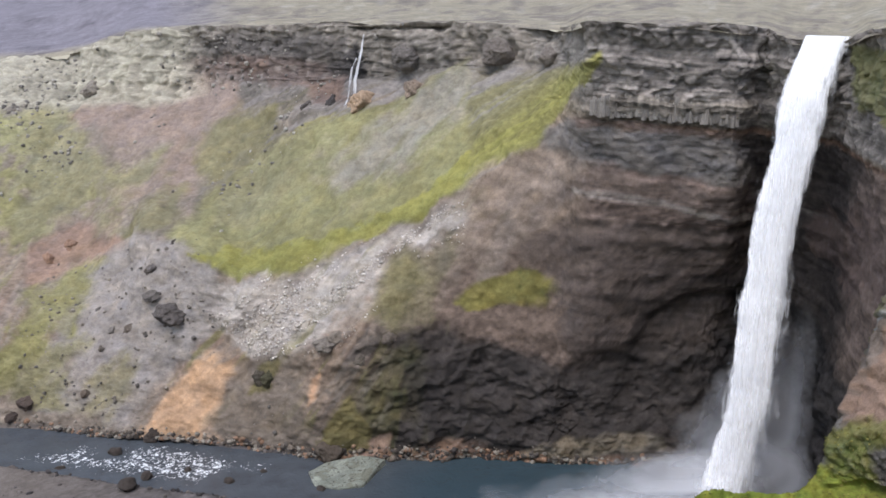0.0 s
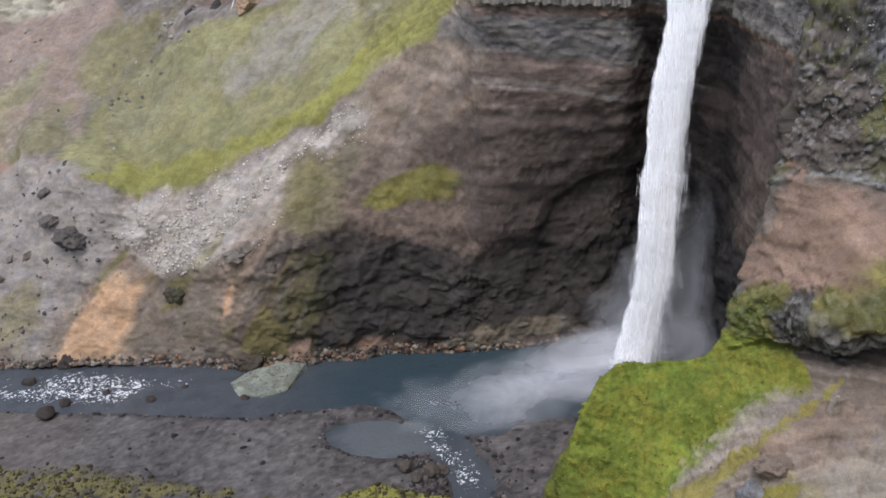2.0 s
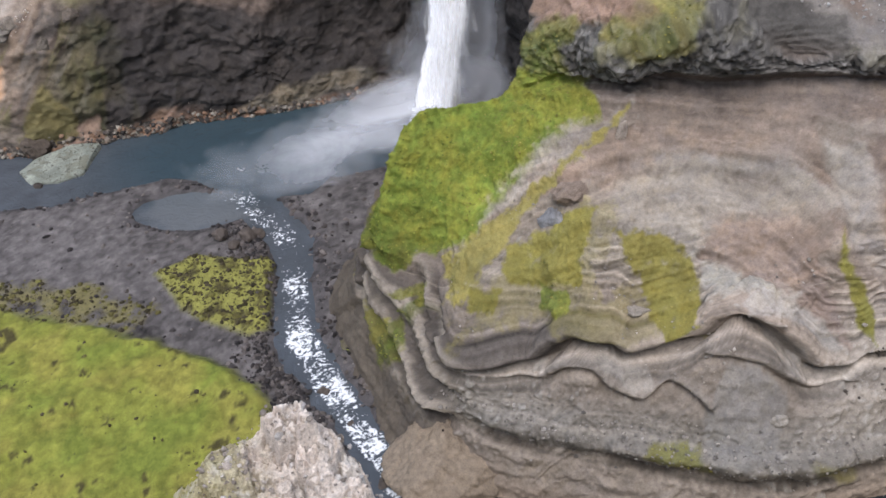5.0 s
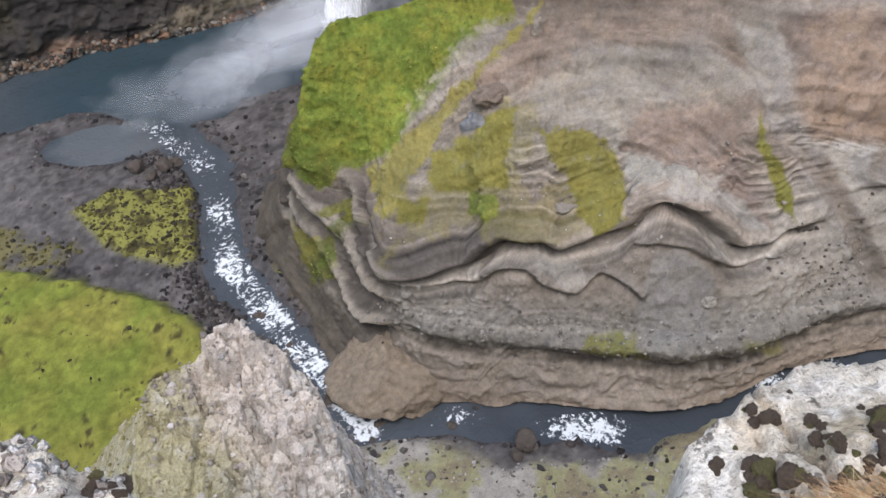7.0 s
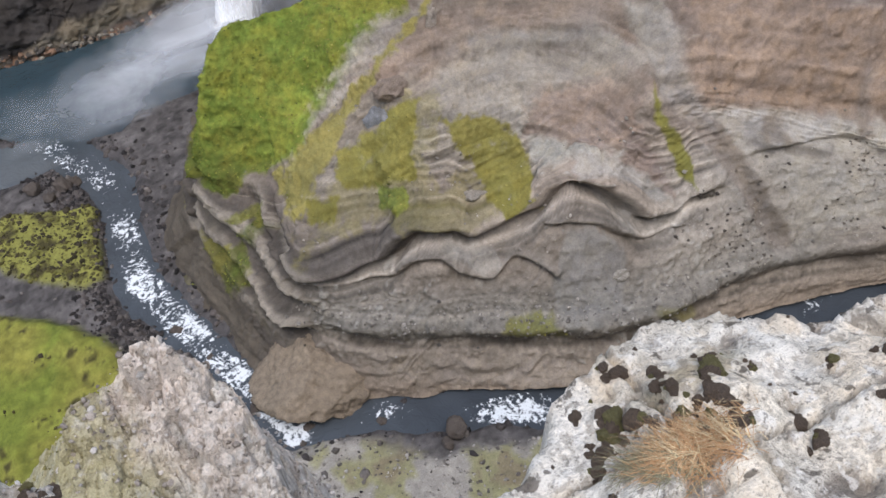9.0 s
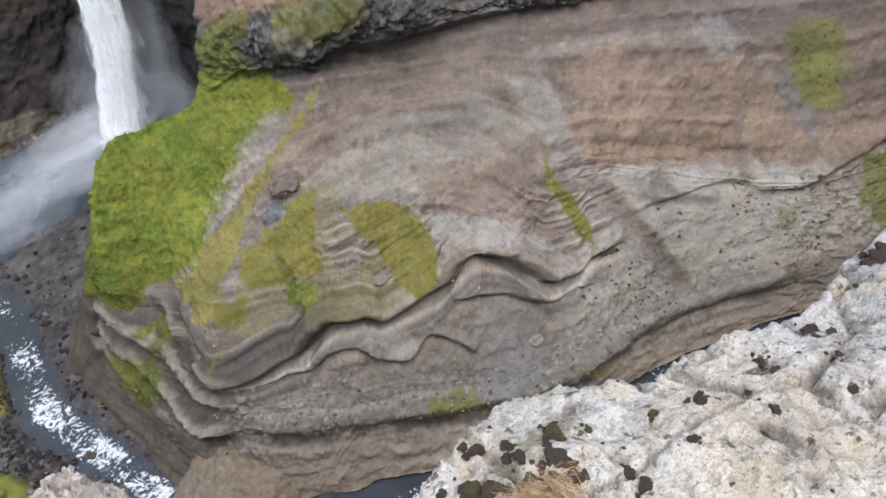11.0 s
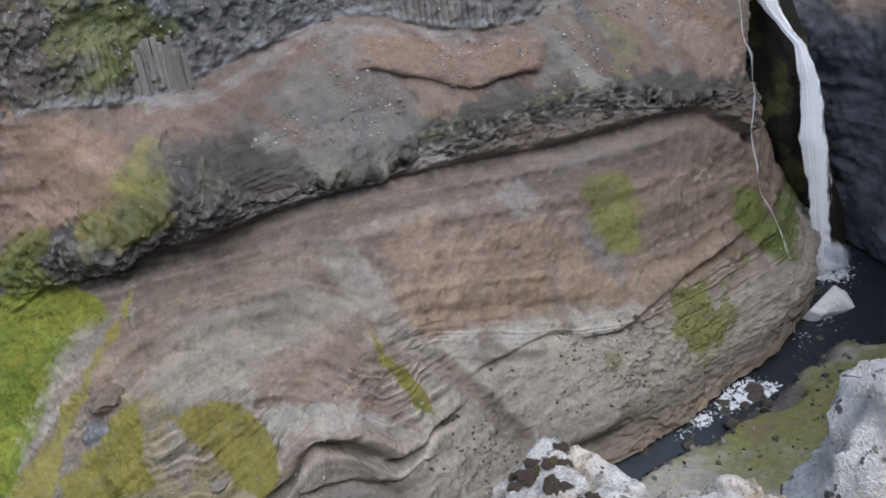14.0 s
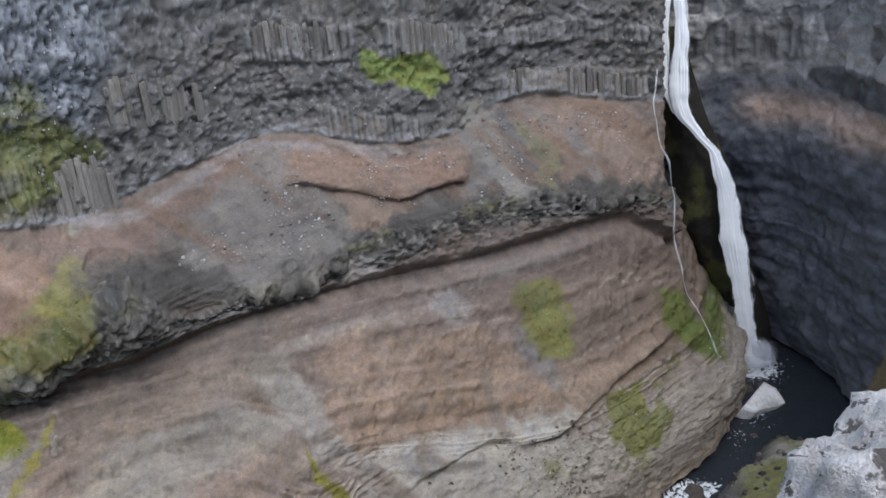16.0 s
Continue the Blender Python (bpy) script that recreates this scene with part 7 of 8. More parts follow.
# ---- the crag below the viewpoint ----
def crag():
    x, y = np.meshgrid(np.linspace(-6.5, 5.5, 360), np.linspace(3.5, 15, 340))
    z = np.zeros_like(x)
    wob = fbm(x * 0.5, y * 0.5, 0, 4, 211)
    left = pchip([3.5, 8, 10, 11.5, 12.5, 15], [-3.4, -2.6, -2.0, -1.4, -0.7, -0.2], y)
    right = pchip([3.5, 8, 10, 11.5, 12.4, 15], [1.8, 1.9, 1.95, 1.7, 1.15, 0.9], y)
    crest = pchip([3.5, 9, 11, 12.3, 15], [121.2, 124.2, 125.5, 126.1, 125.0], y) - 0.16 * np.abs(x - 0.9) ** 1.2
    over = np.maximum(np.maximum(left - x, x - right), (y - 12.35)) + 0.35 * wob
    z = crest - np.where(left - x >= np.maximum(x - right, y - 12.35), 1.15, 2.6) * np.maximum(over, 0) - np.where(left - x >= np.maximum(x - right, y - 12.35), 0.3, 0.9) * smooth(0, 0.3, over)
    v1, j1 = blocks(x * 1.3, y * 1.3, z * 1.0, 213)
    v2, j2 = blocks(x * 4.2, y * 4.2, z * 3.6, 216)
    rocky = smooth(-1.6, -0.1, x + 0.9 * wob)
    z = z + (0.25 + 0.75 * rocky) * (0.4 * (v1 - 0.5) - 0.12 * smooth(0.06, 0, j1) + 0.2 * (v2 - 0.5) - 0.08 * smooth(0.1, 0, j2)) + 0.5 * wob + 0.06 * fbm(x * 6, y * 6, 0, 3, 218)
    v3, j3 = blocks(x * 9.5, y * 9.5, z * 8.0, 219)
    z = z + rocky * (0.05 * (v3 - 0.5) - 0.02 * smooth(0.12, 0, j3))
    # a loose block on the tip
    z = z + 0.4 * smooth(0.42, 0.34, np.maximum(np.abs(x - 0.72 + 0.3 * (y - 12.1)), np.abs(y - 12.1)))
    P = np.array([-0.65, 0.11, 135.2]) + 1.78 * (np.stack([x, y, z], -1) - np.array([-0.38, 0.10, 138.04]))
    f = fbm(x * 1.5, y * 1.5, z * 1.5, 5, 219, 0.6)
    shade = np.broadcast_to(lin(210, 200, 187), P.shape) * (1 + 0.2 * f + 0.3 * (v2 - 0.5) + 0.2 * (v1 - 0.5) + 0.25 * (v3 - 0.5))[..., None]
    shade = blend(shade, smooth(0.55, 0.75, v1) * rocky * 0.4, lin(208, 186, 168))
    shade = blend(shade, smooth(0.08, 0.0, j2) * rocky * 0.4, lin(128, 116, 104))
    shade = blend(shade, smooth(0.06, 0.0, j1) * smooth(-0.1, 0.3, wob) * 0.6, lin(104, 92, 80))
    brown = fbm(x * 1.1, y * 0.5, 3, 4, 220, 0.6)
    shade = blend(shade, (1 - rocky) * smooth(0.05, 0.3, brown) * 0.6, lin(140, 118, 90))
    shade = blend(shade, rocky * smooth(0.1, 0.35, brown) * 0.35, lin(196, 170, 150))
    turf = smooth(0.5, -0.6, x + 1.2 * wob) * smooth(-0.35, 0.1, f + 0.2)
    shade = blend(shade, turf * 0.75, lin(158, 150, 96) * (1 + 0.4 * f)[..., None])
    shade = blend(shade, smooth(0.25, 0.5, f) * 0.6, lin(204, 198, 188))
    KEEP["crag"] = dict(P=P, rocky=rocky, over=over)
    return tagged(sheet("rock_crag", P, shade, CRAGROCK, shaded=False), "pale fissured rock crag with thin grass on its flank", "rock")


# pale entries are lichen; dark ones paint the shaded pits and specks of the rock
NEARROCK = ground_material("lichened_rock", grain=5.0, fine=28.0, contrast=0.5, bump=0.45, lichen=(
    (7.0, 0.56, 0.62, tuple(lin(222, 215, 202)), 0.65), (16.0, 0.58, 0.63, tuple(lin(228, 222, 212)), 0.6), (3.2, 0.54, 0.62, tuple(lin(208, 184, 150)), 0.5),
    (22.0, 0.56, 0.60, tuple(lin(120, 108, 94)), 0.45), (9.0, 0.62, 0.65, tuple(lin(72, 62, 52)), 0.8), (40.0, 0.6, 0.64, tuple(lin(70, 62, 54)), 0.6), (110.0, 0.57, 0.62, tuple(lin(126, 114, 102)), 0.45)))
CRAGROCK = ground_material("crag_rock", grain=0.9, fine=5.0, contrast=0.4, bump=0.5, lichen=(
    (1.4, 0.58, 0.68, tuple(lin(196, 192, 184)), 0.6), (3.6, 0.62, 0.68, tuple(lin(120, 108, 94)), 0.5)))
crag()


# ---- the ledge at the rim ----
RIM = [(-9, 2.7), (-2.5, 2.45), (-1.12, 2.18), (-0.98, 2.02), (-0.88, 1.92), (-0.82, 1.78), (-0.79, 1.66), (-0.55, 1.58), (-0.4, 1.44), (-0.18, 1.28), (0.0, 1.14), (0.2, 1.12), (0.45, 1.27), (0.72, 1.37), (0.97, 1.32), (1.33, 1.12),
       (1.59, 1.0), (1.9, 0.93), (2.3, 0.94), (2.53, 0.9), (2.61, 0.73), (2.62, 0.5), (2.8, 0.29), (2.7, 0.1), (2.64, -0.1), (2.75, -0.6), (3.0, -2.0), (4.5, -6.0)]


def rim_ledge():
    x, y = np.meshgrid(np.linspace(-3.4, 3.5, 430), np.linspace(-2.4, 3.3, 330))
    reach, _ = along_line(x, y, RIM)
    inside = patch(x, y, RIM + [(4.5, -20), (-9, -20)], 0.001, 57.2958) > 0.5
    edge = np.where(inside, reach, -reach) + 0.10 * fbm(x * 2, y * 2, 0, 5, 221) + 0.04 * fbm(x * 9, y * 9, 0, 3, 222)
    z = 134.76 - 0.13 * smooth(-0.25, -0.7, x) + 0.10 * fbm(x * 0.9, y * 0.9, 0, 4, 223) + 0.05 * fbm(x * 3, y * 3, 0, 5, 229, 0.65) - 0.14 * smooth(0.4, 0.0, edge) - 3.2 * np.maximum(-edge, 0) - 0.3 * smooth(0, -0.12, edge)
    v1, j1 = blocks(x * 1.4, y * 1.4, z * 0.6, 224)
    v2, j2 = blocks(x * 6, y * 6, z * 5, 227)
    stony = smooth(0.2, -0.5, x)
    z = z + 0.05 * (v1 - 0.5) - 0.05 * smooth(0.03, 0, j1) + (0.02 + 0.09 * stony) * (v2 - 0.5) - 0.03 * smooth(0.1, 0, j2) * stony
    pits = fbm(x * 11, y * 11, z * 11, 3, 231)
    z = z + 0.05 * fbm(x * 5, y * 5, 0, 5, 230, 0.65) - 0.03 * smooth(0.25, 0.5, pits)
    P = np.stack([x, y, z], -1)
    f1, f2 = fbm(x * 1.2, y * 1.2, 0, 4, 232), fbm(x * 6, y * 6, z * 6, 4, 233, 0.6)
    shade = np.broadcast_to(lin(208, 196, 176), P.shape) * (1 + 0.15 * f1 + 0.2 * f2)[..., None]
    shade = blend(shade, smooth(0.1, 0.35, fbm(x * 3, y * 3, 5, 4, 234, 0.6) + 0.3 * smooth(0.45, 0.1, edge)) * 0.4, lin(222, 217, 208))
    grey = smooth(1.5, 2.0, x + 0.5 * f1)
    shade = blend(shade, grey * 0.6, lin(190, 184, 178))
    shade = blend(shade, smooth(0.12, 0.3, f1 + 0.3 * f2) * 0.5 * (1 - grey), lin(206, 184, 152))
    # pits are darkened in the colour as well as sunk
    shade = blend(shade, smooth(0.3, 0.5, pits) * 0.7, lin(96, 84, 74))
    shade = blend(shade, smooth(0.05, 0.0, j1) * 0.6, lin(70, 62, 54))
    earth = smooth(1.0, 0.45, np.hypot((x - 0.55) / 0.2, (y - 0.97) / 0.13) + 0.5 * f1 + 0.35 * f2)
    shade = blend(shade, earth * 0.85, lin(112, 100, 78) * (1 + 0.5 * f2)[..., None])
    mossy = smooth(1.0, 0.4, np.hypot((x - 0.78) / 0.24, (y - 1.14) / 0.09) + 0.6 * f1 + 0.4 * f2)
    shade = blend(shade, mossy * 0.8, lin(132, 122, 88) * (1 + 0.4 * f2)[..., None])
    border = np.minimum(np.minimum(x + 3.4, 3.5 - x), y + 2.4) + 0.35 * f1
    P[..., 2] -= 1.6 * smooth(0.7, 0.0, border)
    KEEP["ledge"] = dict(P=P, edge=edge)
    return tagged(sheet("rock_ledge", P, shade, NEARROCK), "pale lichen-covered rock ledge at the cliff edge", "rock")


ledge = rim_ledge()
PITTED = ground_material("pitted_rock", grain=4.0, fine=22.0, contrast=0.45, bump=0.8, lichen=(
    (7.0, 0.5, 0.56, tuple(lin(238, 234, 230)), 0.7), (3.2, 0.58, 0.61, tuple(lin(96, 84, 70)), 0.85), (9.0, 0.6, 0.63, tuple(lin(60, 52, 46)), 0.85)))
far_rock = rock("rock", (3.0, 2.9, 4.8), 301, lin(242, 234, 226), 110, 0.9, PITTED)
for q in far_rock.data.vertices:
    # a broad, flattened top
    q.co.z = q.co.z * 0.66 if q.co.z > 0 else q.co.z * 1.3
far_rock.matrix_basis = pose(4.42, -0.77, 131.68)
tagged(far_rock, "pale lichen-covered rock standing at the cliff edge", "rock")

# ---- loose rocks and slabs ----


def spot(wall, bearing, height):
    """The place on a wall, and its outward normal, at a bearing and height."""
    r = KEEP[wall]
    k = np.argmin(np.hypot((r["a"] - bearing) * 4, r["z"] - height) + 1e3 * (r["v"] > 8.5))
    i, j = np.unravel_index(k, r["a"].shape)
    return Vector(r["P"][i, j]), Vector(r["n"][i, j])


def floor_height(x, y):
    P = KEEP["floor"]["P"]
    k = np.argmin(np.hypot(P[..., 0] - x, P[..., 1] - y))
    return float(P.reshape(-1, 3)[k, 2])


def set_rock(label, size, seed, shade, where, sink=0.3, turn=0.0, rough=0.35, group="", parts=20):
    ob = rock("rock", size, seed, lin(*shade), parts, rough)
    ob.matrix_world = pose(where[0], where[1], where[2] - sink * size[2], 0, 0, turn)
    return tagged(ob, label, "rock", group)


# rocks in and beside the river
for i, (x, y, s) in enumerate(((-98.7, 258, 4.5), (-87.6, 235, 5), (-84.6, 243, 4), (-60.6, 240.5, 3.2), (-112, 249, 3), (-74, 247, 2.4), (-34, 236, 3.0), (-52, 246, 2.2))):
    set_rock("dark wet boulder in the grey river rapids", (s, s * 0.8, s * 0.75), 400 + i, (74, 66, 60), (x, y, floor_height(x, y) + 0.9), 0.2, i * 50, 0.4, "river boulders")
for i, (x, y, s) in enumerate(((28.9, 98.6, 2.6), (26.7, 96, 1.6), (23, 107.8, 2.8), (39.9, 91.6, 2.2), (18.7, 134, 3.0), (21.5, 124, 2.4), (48.9, 81.6, 4.5), (46, 80, 2.4), (13.8, 190, 4.5), (7.7, 192, 4.0), (16.7, 190.8, 3.4), (10, 187.5, 3.0),
                               (162.9, 46.5, 4.2), (156, 50.7, 3.4), (145.4, 56.3, 2.6), (143.5, 52.5, 2.2), (165, 57, 2.6), (135, 59, 2.4), (160.7, 45.8, 4.2), (153.3, 49.6, 3.0), (156.8, 46.5, 2.6), (158.2, 42.6, 2.4), (149.0, 46.7, 3.2), (140.4, 52.0, 2.8), (207.2, 43.5, 3.4), (207.2, 40.9, 3.0), (204.6, 46.7, 3.6), (186.6, 40.0, 2.4))):
    set_rock("grey-brown boulder beside the stream", (s, s * 0.85, s * 0.7), 430 + i, (96, 86, 78), (x, y, floor_height(x, y) + 0.5), 0.15, i * 37, 0.4, "stream boulders")
set_rock("dark wet boulder in the plunge pool spray", (11, 8, 7), 460, (70, 68, 68), (64, 233.5, 0), 0.25, 20, 0.35)
set_rock("large tan rounded rock at the stream bend", (20, 22, 12.5), 461, (152, 134, 112), (34.5, 107.5, 0.5), 0.22, -18, 0.55, "", 90)
set_rock("steep tan rock bank with moss above the upper stream", (30, 30, 62), 462, (140, 122, 84), (205.5, 9, 0), 0.35, 12, 0.7, "", 80)

# outcrops and boulders on the walls
for i, (b, h, sx, sz, c) in enumerate(((-14.6, 25.4, 5.5, 5, (84, 76, 68)), (-11.9, 21.5, 6, 5, (74, 68, 58)), (-19.2, 28.6, 5, 3.6, (100, 90, 80)),
                                    (-17.9, 45.9, 4, 3, (98, 90, 82)), (-16.3, 54, 4.5, 2.6, (60, 54, 50)), (-6.6, 36.6, 7, 4, (116, 106, 94)), (-3.4, 37.2, 5, 4, (98, 88, 78)),
                                    (-18.6, 1.6, 6, 6, (70, 62, 56)), (-25.5, 7.8, 8, 5, (84, 72, 64)), (-26.4, 3.3, 6, 4, (72, 62, 56)), (-22.3, 10.9, 4, 3, (96, 84, 72)), (-7.6, 5, 8, 6, (84, 74, 64)), (-21, 22, 3, 2.4, (90, 82, 74)),
                                    (-24, 84, 10, 6, (120, 112, 100)), (-20, 92, 14, 7, (124, 116, 104)),
                                    (-16.7, 36.6, 15, 7, (86, 80, 76)), (-17.7, 39.0, 8, 4, (98, 92, 86)), (-5.3, 31.3, 6, 5, (96, 88, 78)), (-7.3, 34.8, 11, 4, (112, 104, 94)), (-11.4, 21.8, 7, 5, (70, 68, 50)), (-4.6, 98.1, 16, 9, (150, 126, 100)), (-1.7, 102.8, 12, 7, (126, 110, 94)), (-6.6, 95.3, 9, 8, (64, 60, 58)), (-7.8, 92.0, 7, 6, (80, 74, 70)), (3.5, 116.5, 15, 9, (104, 96, 88)), (-2.1, 112.6, 14, 8, (96, 90, 84)), (6.3, 115.3, 9, 6, (112, 104, 96)), (-22.1, 44.6, 9, 5, (128, 100, 80)), (-23.3, 41.4, 7, 4, (140, 110, 88)), (-20.4, 26.8, 4, 3, (104, 98, 92)), (-21.0, 30.4, 4, 2.5, (96, 90, 84)), (-17.7, 46.7, 5, 3, (92, 86, 82)))):
    p, n = spot("north", b, h)
    set_rock("weathered rock outcrop on the canyon slope", (sx, sx * 0.7, sz), 500 + i, [k * 1.15 for k in c], p, 0.8, -b + i * 3, 0.8, "slope outcrops", 60)
for i, (b, h, sx, sz, c) in enumerate(((26.7, 39.5, 5.5, 5.5, (140, 140, 142)), (28.0, 44.0, 7, 4, (142, 124, 108)), (45.8, 19, 3.2, 2, (170, 162, 150)), (33.5, 31, 4, 2.6, (150, 140, 126)), (31.0, 50.5, 2.4, 5, (170, 156, 140)), 
                                    (51.8, 25, 4.2, 1.8, (110, 102, 92)), (50.9, 25.4, 3.4, 1.6, (126, 116, 104)))):
    p, n = spot("east", b, h)
    set_rock("grey rock jutting from the canyon wall", (sx, sx * 0.7, sz), 540 + i, c, p, 0.5, -b + i * 11, 1.1, "wall rocks", 34)


SLAB = ground_material("cracked_slab", grain=0.45, fine=2.2, contrast=0.5, bump=0.9, lichen=(
    (0.3, 0.52, 0.58, tuple(lin(150, 148, 124)), 0.6), (0.8, 0.58, 0.61, tuple(lin(96, 92, 80)), 0.7)))


def slab_rock(label, corners, thick, shade, seed, centre, tilt, mat):
    """A broken flat slab: an irregular outline with a bevelled, uneven top."""
    bm = bmesh.new()
    ring = []
    for k in range(len(corners)):
        (x0, y0), (x1, y1) = corners[k], corners[(k + 1) % len(corners)]
        for t in (0, 0.33, 0.66):
            w = 0.5 * vnoise(k * 3.1 + t * 3, seed, 0.5, seed)
            ring.append((x0 + (x1 - x0) * t + w, y0 + (y1 - y0) * t - w))
    n = len(ring)
    cx, cy = sum(p[0] for p in ring) / n, sum(p[1] for p in ring) / n
    layers = []
    for f, h in ((1.02, -1.5), (1.0, 0.55), (0.93, 0.95), (0.6, 1.08), (0.25, 1.0)):
        layers.append([bm.verts.new((cx + (x - cx) * f, cy + (y - cy) * f, thick * h + 0.22 * thick * float(vnoise(x * 0.3 * f, y * 0.3 * f, f * 3, seed)))) for x, y in ring])
    for a, b in zip(layers, layers[1:]):
        for k in range(n):
            bm.faces.new((a[k], a[(k + 1) % n], b[(k + 1) % n], b[k]))
    top = bm.verts.new((cx, cy, thick * 1.05))
    for k in range(n):
        bm.faces.new((layers[-1][k], layers[-1][(k + 1) % n], top))
    me = bpy.data.meshes.new("rock_slab")
    bm.normal_update()
    bm.to_mesh(me)
    bm.free()
    co = np.array([v.co for v in me.vertices])
    f = fbm(co[:, 0] * 0.3, co[:, 1] * 0.3, co[:, 2] * 0.6, 4, seed + 3)
    c = np.ones((len(co), 4), np.float32)
    c[:, :3] = lin(*shade) * (1 + 0.7 * f)[:, None]
    me.attributes.new("shade", "FLOAT_COLOR", "POINT").data.foreach_set("color", c.reshape(-1))
    me.materials.append(mat)
    ob = new("rock_slab", me)
    ob.matrix_world = pose(*centre, *tilt)
    return tagged(ob, label, "rock")


slab_rock("pale greenish flat rock slab lying in the river", [(-12, 1.5), (-9.5, -5.5), (-2.5, -8), (4, -6), (9.5, 6.5), (2.5, 9), (-8, 6)], 0.9, (176, 182, 164), 601, (-26.5, 243, 0.1), (4, -3, 0), SLAB)
slab_rock("pale grey angular block fallen beside the stream", [(-7.0, -1.0), (-4, -3.6), (6.5, -3.2), (7.5, 1.5), (5.5, 3.5)], 1.5, (236, 232, 228), 611, (198, 42.5, 8.2), (26, 10, -28), BOULDER)


# ---- stones, too many to count ----
def stones(name, label, at, sizes, shades, seed, flat=0.7, mat=None):
    """Many small angular stones as one mesh."""
    rng = np.random.default_rng(seed)
    g = (1 + 5 ** 0.5) / 2
    V = np.array([(-1, g, 0), (1, g, 0), (-1, -g, 0), (1, -g, 0), (0, -1, g), (0, 1, g), (0, -1, -g), (0, 1, -g), (g, 0, -1), (g, 0, 1), (-g, 0, -1), (-g, 0, 1)], float) / 1.9
    F = np.array([(0, 11, 5), (0, 5, 1), (0, 1, 7), (0, 7, 10), (0, 10, 11), (1, 5, 9), (5, 11, 4), (11, 10, 2), (10, 7, 6), (7, 1, 8), (3, 9, 4), (3, 4, 2), (3, 2, 6), (3, 6, 8), (3, 8, 9), (4, 9, 5), (2, 4, 11), (6, 2, 10), (8, 6, 7), (9, 8, 1)])
    N = len(at)
    q = V[None] * (1 + 0.8 * (rng.random((N, 12, 1)) - 0.5)) * np.stack([np.ones(N), 0.5 + 0.5 * rng.random(N), flat * (0.7 + 0.6 * rng.random(N))], -1)[:, None]
    t = rng.random(N) * 6.283
    rot = np.stack([np.stack([np.cos(t), -np.sin(t), 0 * t], -1), np.stack([np.sin(t), np.cos(t), 0 * t], -1), np.stack([0 * t, 0 * t, 1 + 0 * t], -1)], 1)
    q = np.einsum("nij,nkj->nki", rot, q) * np.asarray(sizes)[:, None, None] * 0.5 + np.asarray(at)[:, None]
    me = bpy.data.meshes.new(name)
    faces = (F[None] + 12 * np.arange(N)[:, None, None]).reshape(-1)
    me.vertices.add(N * 12)
    me.vertices.foreach_set("co", q.reshape(-1).astype(np.float32))
    me.loops.add(len(faces))
    me.loops.foreach_set("vertex_index", faces.astype(np.int32))
    me.polygons.add(N * 20)
    me.polygons.foreach_set("loop_start", np.arange(0, N * 60, 3, dtype=np.int32))
    me.update(calc_edges=True)
    c = np.ones((N, 12, 4), np.float32)
    pick = np.asarray(shades)[rng.integers(0, len(shades), N)] * (0.75 + 0.5 * rng.random((N, 1)))
    c[..., :3] = pick[:, None]
    me.attributes.new("shade", "FLOAT_COLOR", "POINT").data.foreach_set("color", c.reshape(-1))
    me.materials.append(mat or BOULDER)
    return tagged(new(name, me), label, "stones", kind="stuff")


def scatter(P, weight, count, seed):
    rng = np.random.default_rng(seed)
    w = np.clip(weight, 0, None).reshape(-1)
    k = rng.choice(len(w), count, p=w / w.sum())
    return P.reshape(-1, 3)[k] + rng.normal(0, 0.15, (count, 3)) * (1, 1, 0.2), rng


def area_weight(P):
    return np.linalg.norm(np.cross(np.gradient(P, axis=1), np.gradient(P, axis=0)), axis=-1)


e, nth, fl = KEEP["east"], KEEP["north"], KEEP["floor"]
aw = area_weight(e["P"])
fan = smooth(5.05, 5.25, e["v"]) * smooth(6.0, 5.7, e["v"]) * smooth(34, 38, e["a"]) * smooth(72, 68, e["a"]) * smooth(-0.1, 0.3, e["jag"][0] + e["f1"])
at, rng = scatter(e["P"], aw * fan, 900, 1)
stones("scree_stones", "pale and grey stones strewn over the steep scree", at, 0.2 + 0.8 * rng.random(900) ** 3, [lin(160, 156, 152), lin(184, 182, 178), lin(140, 136, 130)], 2)
low = smooth(3.2, 2.8, e["v"]) * smooth(18, 22, e["a"]) * smooth(0.1, 0.4, e["jag"][1] + 0.6 * e["f1"]) * (e["v"] > 0.9)
at, rng = scatter(e["P"], aw * low, 700, 3)
stones("scree_stones", "small grey stones on the eroded wall ledges", at, 0.15 + 0.7 * rng.random(700) ** 4, [lin(150, 142, 130), lin(182, 172, 160), lin(126, 118, 110)], 4)
pale_foot = smooth(49, 52, e["a"]) * smooth(70, 66, e["a"]) * smooth(12, 15, e["z"]) * smooth(30, 27, e["z"]) * smooth(-0.2, 0.2, e["jag"][0])
at, rng = scatter(e["P"], aw * pale_foot, 1300, 31)
stones("scree_stones", "small brown and pale stones on the pale lower wall", at, 0.12 + 0.8 * rng.random(1300) ** 4, [lin(106, 96, 86), lin(150, 140, 128), lin(88, 80, 74), lin(176, 166, 152)], 32)
band = np.exp(-((e["z"] - 14.5) / 2.5) ** 2) * smooth(17, 20, e["a"]) * smooth(60, 44, e["a"])
at, rng = scatter(e["P"], aw * band, 1300, 5)
stones("scree_stones", "grey rubble along the lower rock bench", at, 0.25 + 0.7 * rng.random(1300) ** 3, [lin(134, 128, 120), lin(160, 152, 144), lin(110, 104, 98)], 6)
aw = area_weight(nth["P"])
